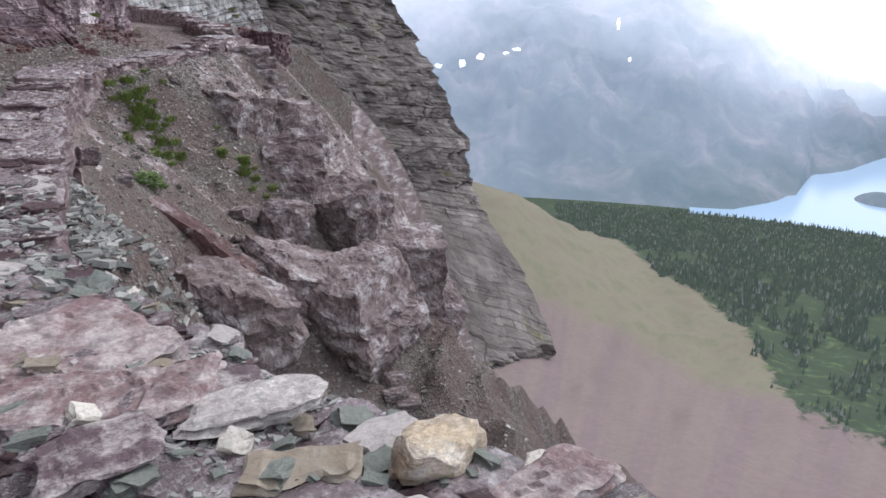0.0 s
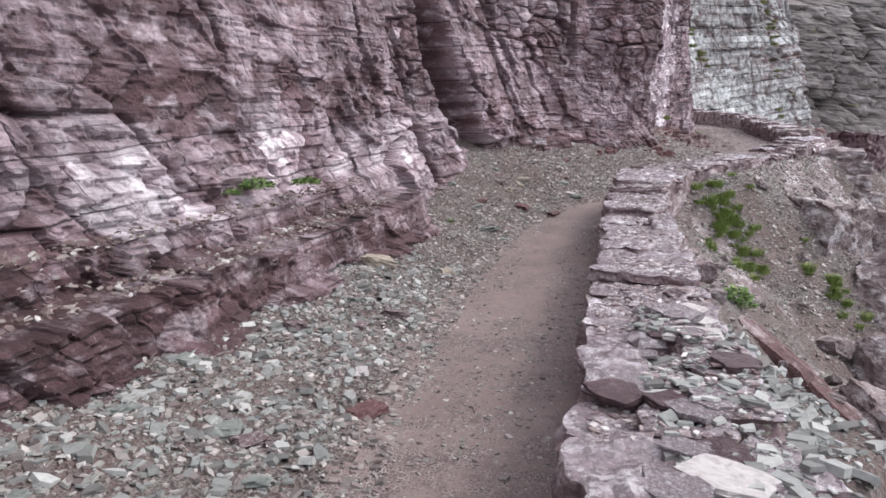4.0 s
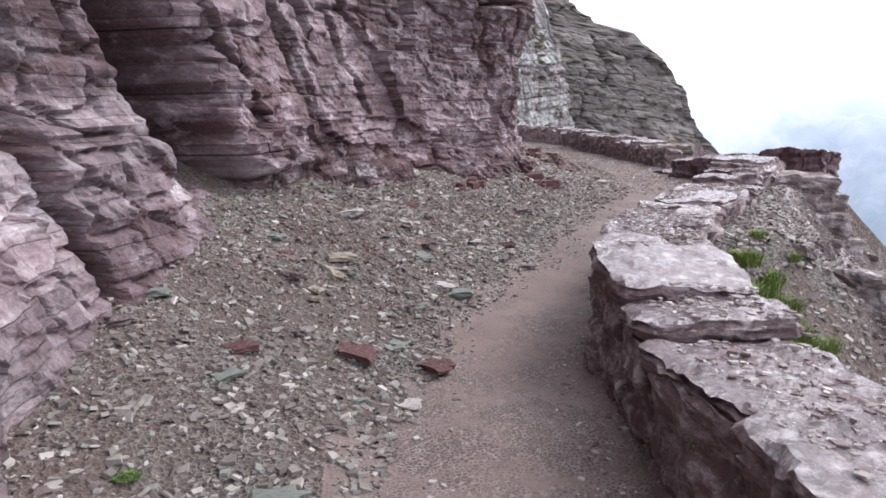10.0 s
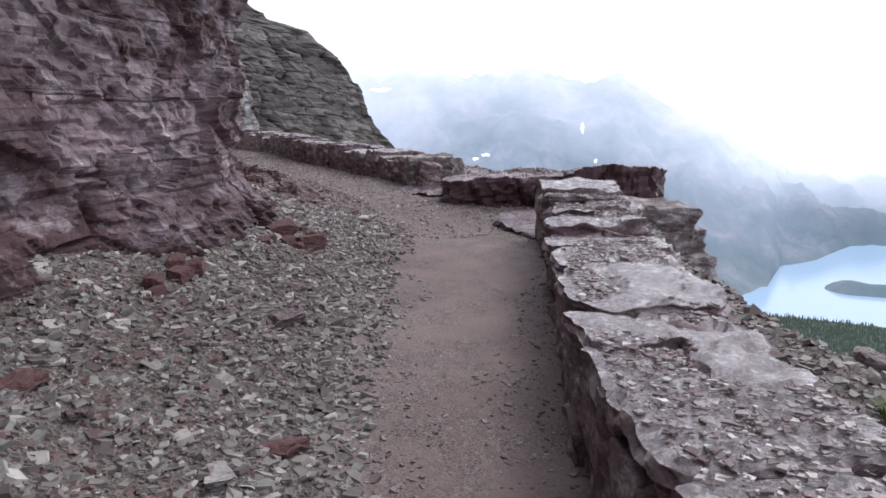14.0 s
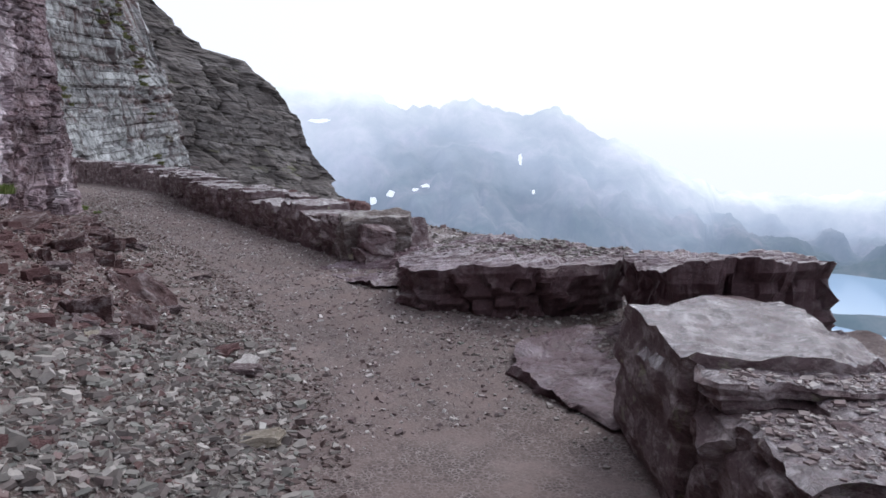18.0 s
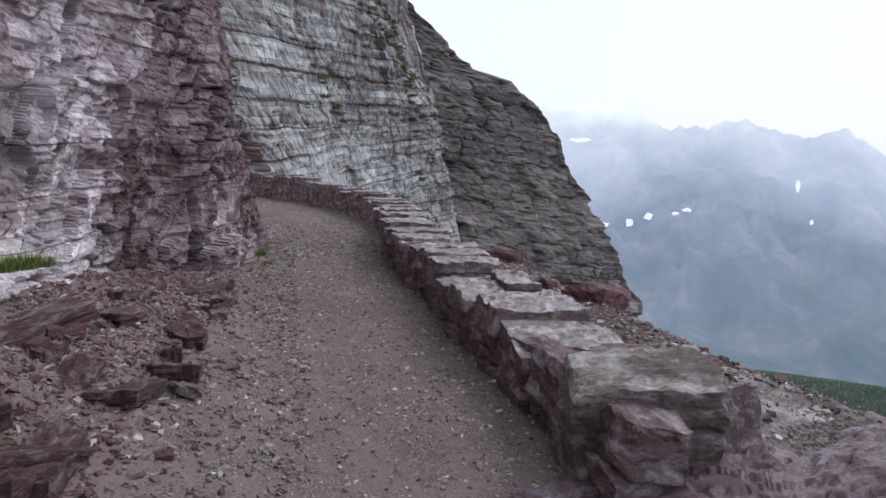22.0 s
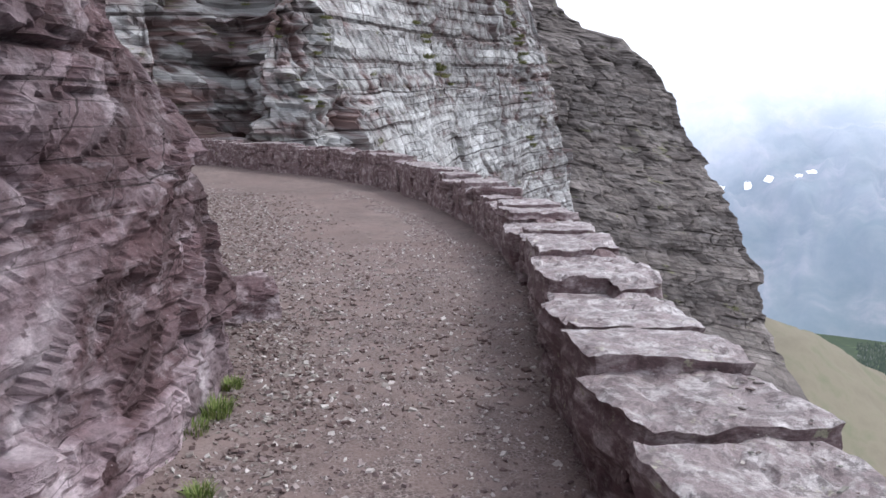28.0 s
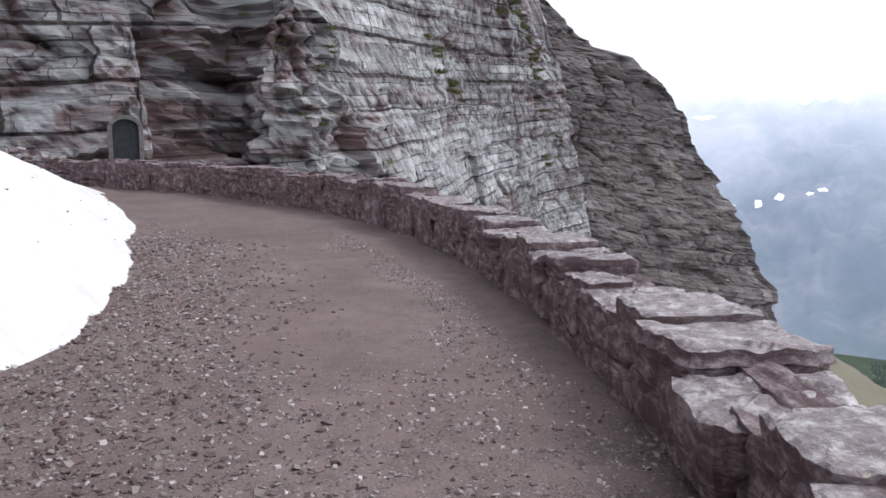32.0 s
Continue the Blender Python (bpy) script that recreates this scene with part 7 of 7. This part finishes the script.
RUBBLE = [stone_mesh("small_stone", 490 + k, m, 2, 0.14, 0, 2) for k, m in enumerate((GREEN_ROCK, PALE_ROCK, TAN_ROCK, SLAB_ROCK, GREEN_ROCK, COPING, WHITE_ROCK))]
for k in range(230):
    fy = fr.uniform(0.95, 3.2)
    ff = fr.uniform(0.1, 1.02)
    fx = float(line_x(INNER, fy)) * (1 - ff) + float(line_x(OUTER, fy)) * ff
    g = 0.02 + 0.065 * fr.uniform() ** 2
    ob = new("small_stone", RUBBLE[int(fr.choice(7, p=[0.28, 0.14, 0.12, 0.16, 0.12, 0.12, 0.06]))])
    ob.matrix_world = pose(fx, fy, on_wall_1(fx, fy, float(floor_z(fy)) + height_1(fy)) + 0.15 * g, fr.normal(0, 14), fr.normal(0, 14), fr.uniform(0, 360)) @ Matrix.Diagonal((g * 1.3, g, g * 0.5, 1))
    tagged(ob, "small angular rubble stone on the parapet's top", "stone", "rubble on the parapet")

# ---- larger loose stones on scree and trail ----
FLAGS = [stone_mesh("loose_stone", 500 + k, m, 3, 0.13, 0, 3) for k, m in enumerate((CHIPS, GREEN_ROCK, PALE_ROCK, TAN_ROCK, GREEN_ROCK, RED_ROCK, WALL_ROCK))]
for k in range(120):
    y = rr.uniform(2, 33)
    x = float(line_x(EDGE, y)) - rr.uniform(-0.1, 1.6)
    if x < float(line_x(CLIFF, y)) + 0.25:
        continue
    g = rr.uniform(0.07, 0.17)
    pick = int(rr.choice([0, 1, 2, 3, 4, 5, 6], p=[0, 0.24, 0.08, 0.1, 0.16, 0.2, 0.22]))
    if y > 14 and pick in (1, 4):
        pick = 6
    ob = new("loose_stone", FLAGS[pick])
    ob.matrix_world = pose(x, y, float(ground_z(x, y) + ground_detail(x, y)) + 0.10 * g, rr.uniform(-12, 12), rr.uniform(-12, 12), rr.uniform(0, 180)) @ Matrix.Diagonal((g * 1.3, g * 0.9, g * 0.35, 1))
    tagged(ob, "flat loose stone lying on the shale scree", "stone", "loose stones on the scree")


# ---- plants ----
def tuft_mesh(name, seed, n, height, spread, material, wide=0.006):
    r = np.random.default_rng(seed)
    v, f = [], []
    for k in range(n):
        a, d = r.uniform(0, 6.28), spread * math.sqrt(r.uniform(0, 1)) * 0.6
        bx, by = d * math.cos(a), d * math.sin(a)
        lean, h = r.uniform(0.1, 0.75) * spread, height * r.uniform(0.5, 1)
        ta = a + r.normal(0, 0.7)
        px, py = -math.sin(ta) * wide, math.cos(ta) * wide
        mx, my, tx, ty = bx + lean * 0.4 * math.cos(ta), by + lean * 0.4 * math.sin(ta), bx + lean * math.cos(ta), by + lean * math.sin(ta)
        i = len(v)
        v += [(bx - px, by - py, 0), (bx + px, by + py, 0), (mx + px * 0.8, my + py * 0.8, h * 0.65), (mx - px * 0.8, my - py * 0.8, h * 0.65), (tx, ty, h)]
        f += [(i, i + 1, i + 2), (i, i + 2, i + 3), (i + 3, i + 2, i + 4)]
    return mesh_from(name, v, f, material)


def plant_mesh(name, seed, n, height, spread):
    """A low clump of small broad leaves on short stems."""
    r = np.random.default_rng(seed)
    v, f = [], []
    for k in range(n):
        a, d = r.uniform(0, 6.28), spread * math.sqrt(r.uniform(0, 1))
        c = np.array([d * math.cos(a), d * math.sin(a), height * r.uniform(0.25, 1) * (1 - 0.5 * d / spread)])
        L = r.uniform(0.025, 0.05)
        b = r.uniform(0, 6.28)
        up = r.uniform(-0.2, 0.7)
        e = np.array([math.cos(b), math.sin(b), up]) * L
        w = np.array([-math.sin(b), math.cos(b), r.normal(0, 0.3)]) * L * 0.45
        i = len(v)
        v += [tuple(c), tuple(c + e * 0.5 + w), tuple(c + e), tuple(c + e * 0.5 - w)]
        f += [(i, i + 1, i + 2), (i, i + 2, i + 3)]
    return mesh_from(name, v, f, LEAF)


def plant(name, data, x, y, z, label, category, size=1.0, turn=0.0, group=""):
    ob = new(name, data)
    ob.matrix_world = pose(x, y, z, 0, 0, turn) @ Matrix.Diagonal((size, size, size, 1))
    return tagged(ob, label, category, group)


TUFTS = [tuft_mesh("grass_tuft", 600 + k, 180, 0.13, 0.17, GRASS, 0.004) for k in range(3)]
LEAFY = [plant_mesh("leafy_plant", 610 + k, 420, 0.16, 0.20) for k in range(3)]
for x, y, g in ((3.34, 30.75, 0.8), (3.36, 31.15, 0.6), (3.12, 30.5, 0.6), (2.95, 30.15, 0.5), (3.28, 30.5, 0.7), (3.42, 29.9, 0.5), (2.5, 27.8, 0.4)):
    plant("grass_tuft", TUFTS[int(y * 7) % 3], x, y, float(ground_z(x, y)), "green grass tuft at the cliff foot", "grass", g, y * 50, "grass tufts by the cliff")
for x, y, z, g in ((-3.36, 7.13, 0.98, 0.75), (-3.16, 7.75, 0.95, 0.65), (-3.4, 6.75, 0.98, 0.4)):
    plant("leafy_plant", LEAFY[int(y * 3) % 3], x, y, z, "bright green leafy plant on the rock ledge", "plant", g, y * 70, "plants on the ledge")
for x, y, z, g in ((1.72, 25.2, 1.2, 0.9), (1.78, 25.45, 1.18, 0.7), (1.68, 24.95, 1.22, 0.8)):
    plant("grass_tuft", TUFTS[int(y * 7) % 3], x, y, z, "grass tuft on a ledge of the cliff foot", "grass", g, y * 50, "grass tufts by the cliff")
gr = np.random.default_rng(29)
for k in range(84):
    x, y = (gr.normal(1.42, 0.20), gr.normal(12.9, 0.30)) if k < 66 else (gr.normal(3.0, 0.2), gr.normal(12.9, 0.25))
    plant("grass_tuft", TUFTS[k % 3], x, y, float(ground_z(x, y) + ground_detail(x, y)), "green grass tuft on the slope below the parapet", "grass", gr.uniform(0.5, 1.05), x * 90, "grass on the slope")
for x, y, g in ((1.05, 10.45, 1.2), (1.2, 10.6, 0.9), (-2.4, 10.9, 0.25)):
    plant("leafy_plant", LEAFY[int(y) % 3], x, y, float(ground_z(x, y) + ground_detail(x, y)), "small green herb growing in the rubble", "plant", g, x * 90)

# rubble lying on the rock bench
br = np.random.default_rng(91)
by = br.uniform(2.5, 9.3, 1500)
bx = line_x(CLIFF, by) + br.uniform(0.12, 0.58, 1500)
bz = floor_z(by) - 0.25 + np.interp(bx - line_x(CLIFF, by), [0.1, 0.28, 0.34, 0.7], [1.16, 1.12, 0.92, 0.88])
chips("bench_rubble", bx, by, bz + 0.02, br.uniform(0, 1, 1500) ** 2 * 0.07 + 0.02, br, BENCH_CHIPS, "brown and green shale rubble lying on the rock bench", tilt=0.3)

# moss and grass on the ledges of the grey cliff
mr_ = np.random.default_rng(83)
columns_ = len(np.r_[np.arange(0, 60, 0.27), np.arange(60, 100, 2)])
MOSS = [tuft_mesh("cliff_grass", 620 + k, 150, 0.5, 1.3, DRY_GRASS, 0.05) for k in range(3)]
for s0, h0, n0, spread_ in ((110, 49, 16, 2.6), (100, 44.7, 10, 2.2), (112, 46.5, 8, 2.0), (86, 25.5, 5, 1.0), (89, 26, 5, 1.0), (117, 40, 6, 1.6), (58.6, 4.6, 6, 1.0), (62, 9.6, 5, 0.9), (56, 9, 5, 1.0), (51.7, 9.3, 5, 1.0)):
    for k in range(n0):
        i, j = int((s0 + mr_.normal(0, spread_)) / 0.30), int((h0 + mr_.normal(0, spread_)) / 0.27)
        at_ = grey.data.vertices[i * columns_ + j].co
        plant("cliff_grass", MOSS[k % 3], at_[0], at_[1], at_[2] - 0.1, "yellow-green grass clump on a ledge of the grey cliff", "grass", mr_.uniform(0.5, 1.0) * (1.0 if s0 > 80 else 0.45), k * 40, "grass on the grey cliff")
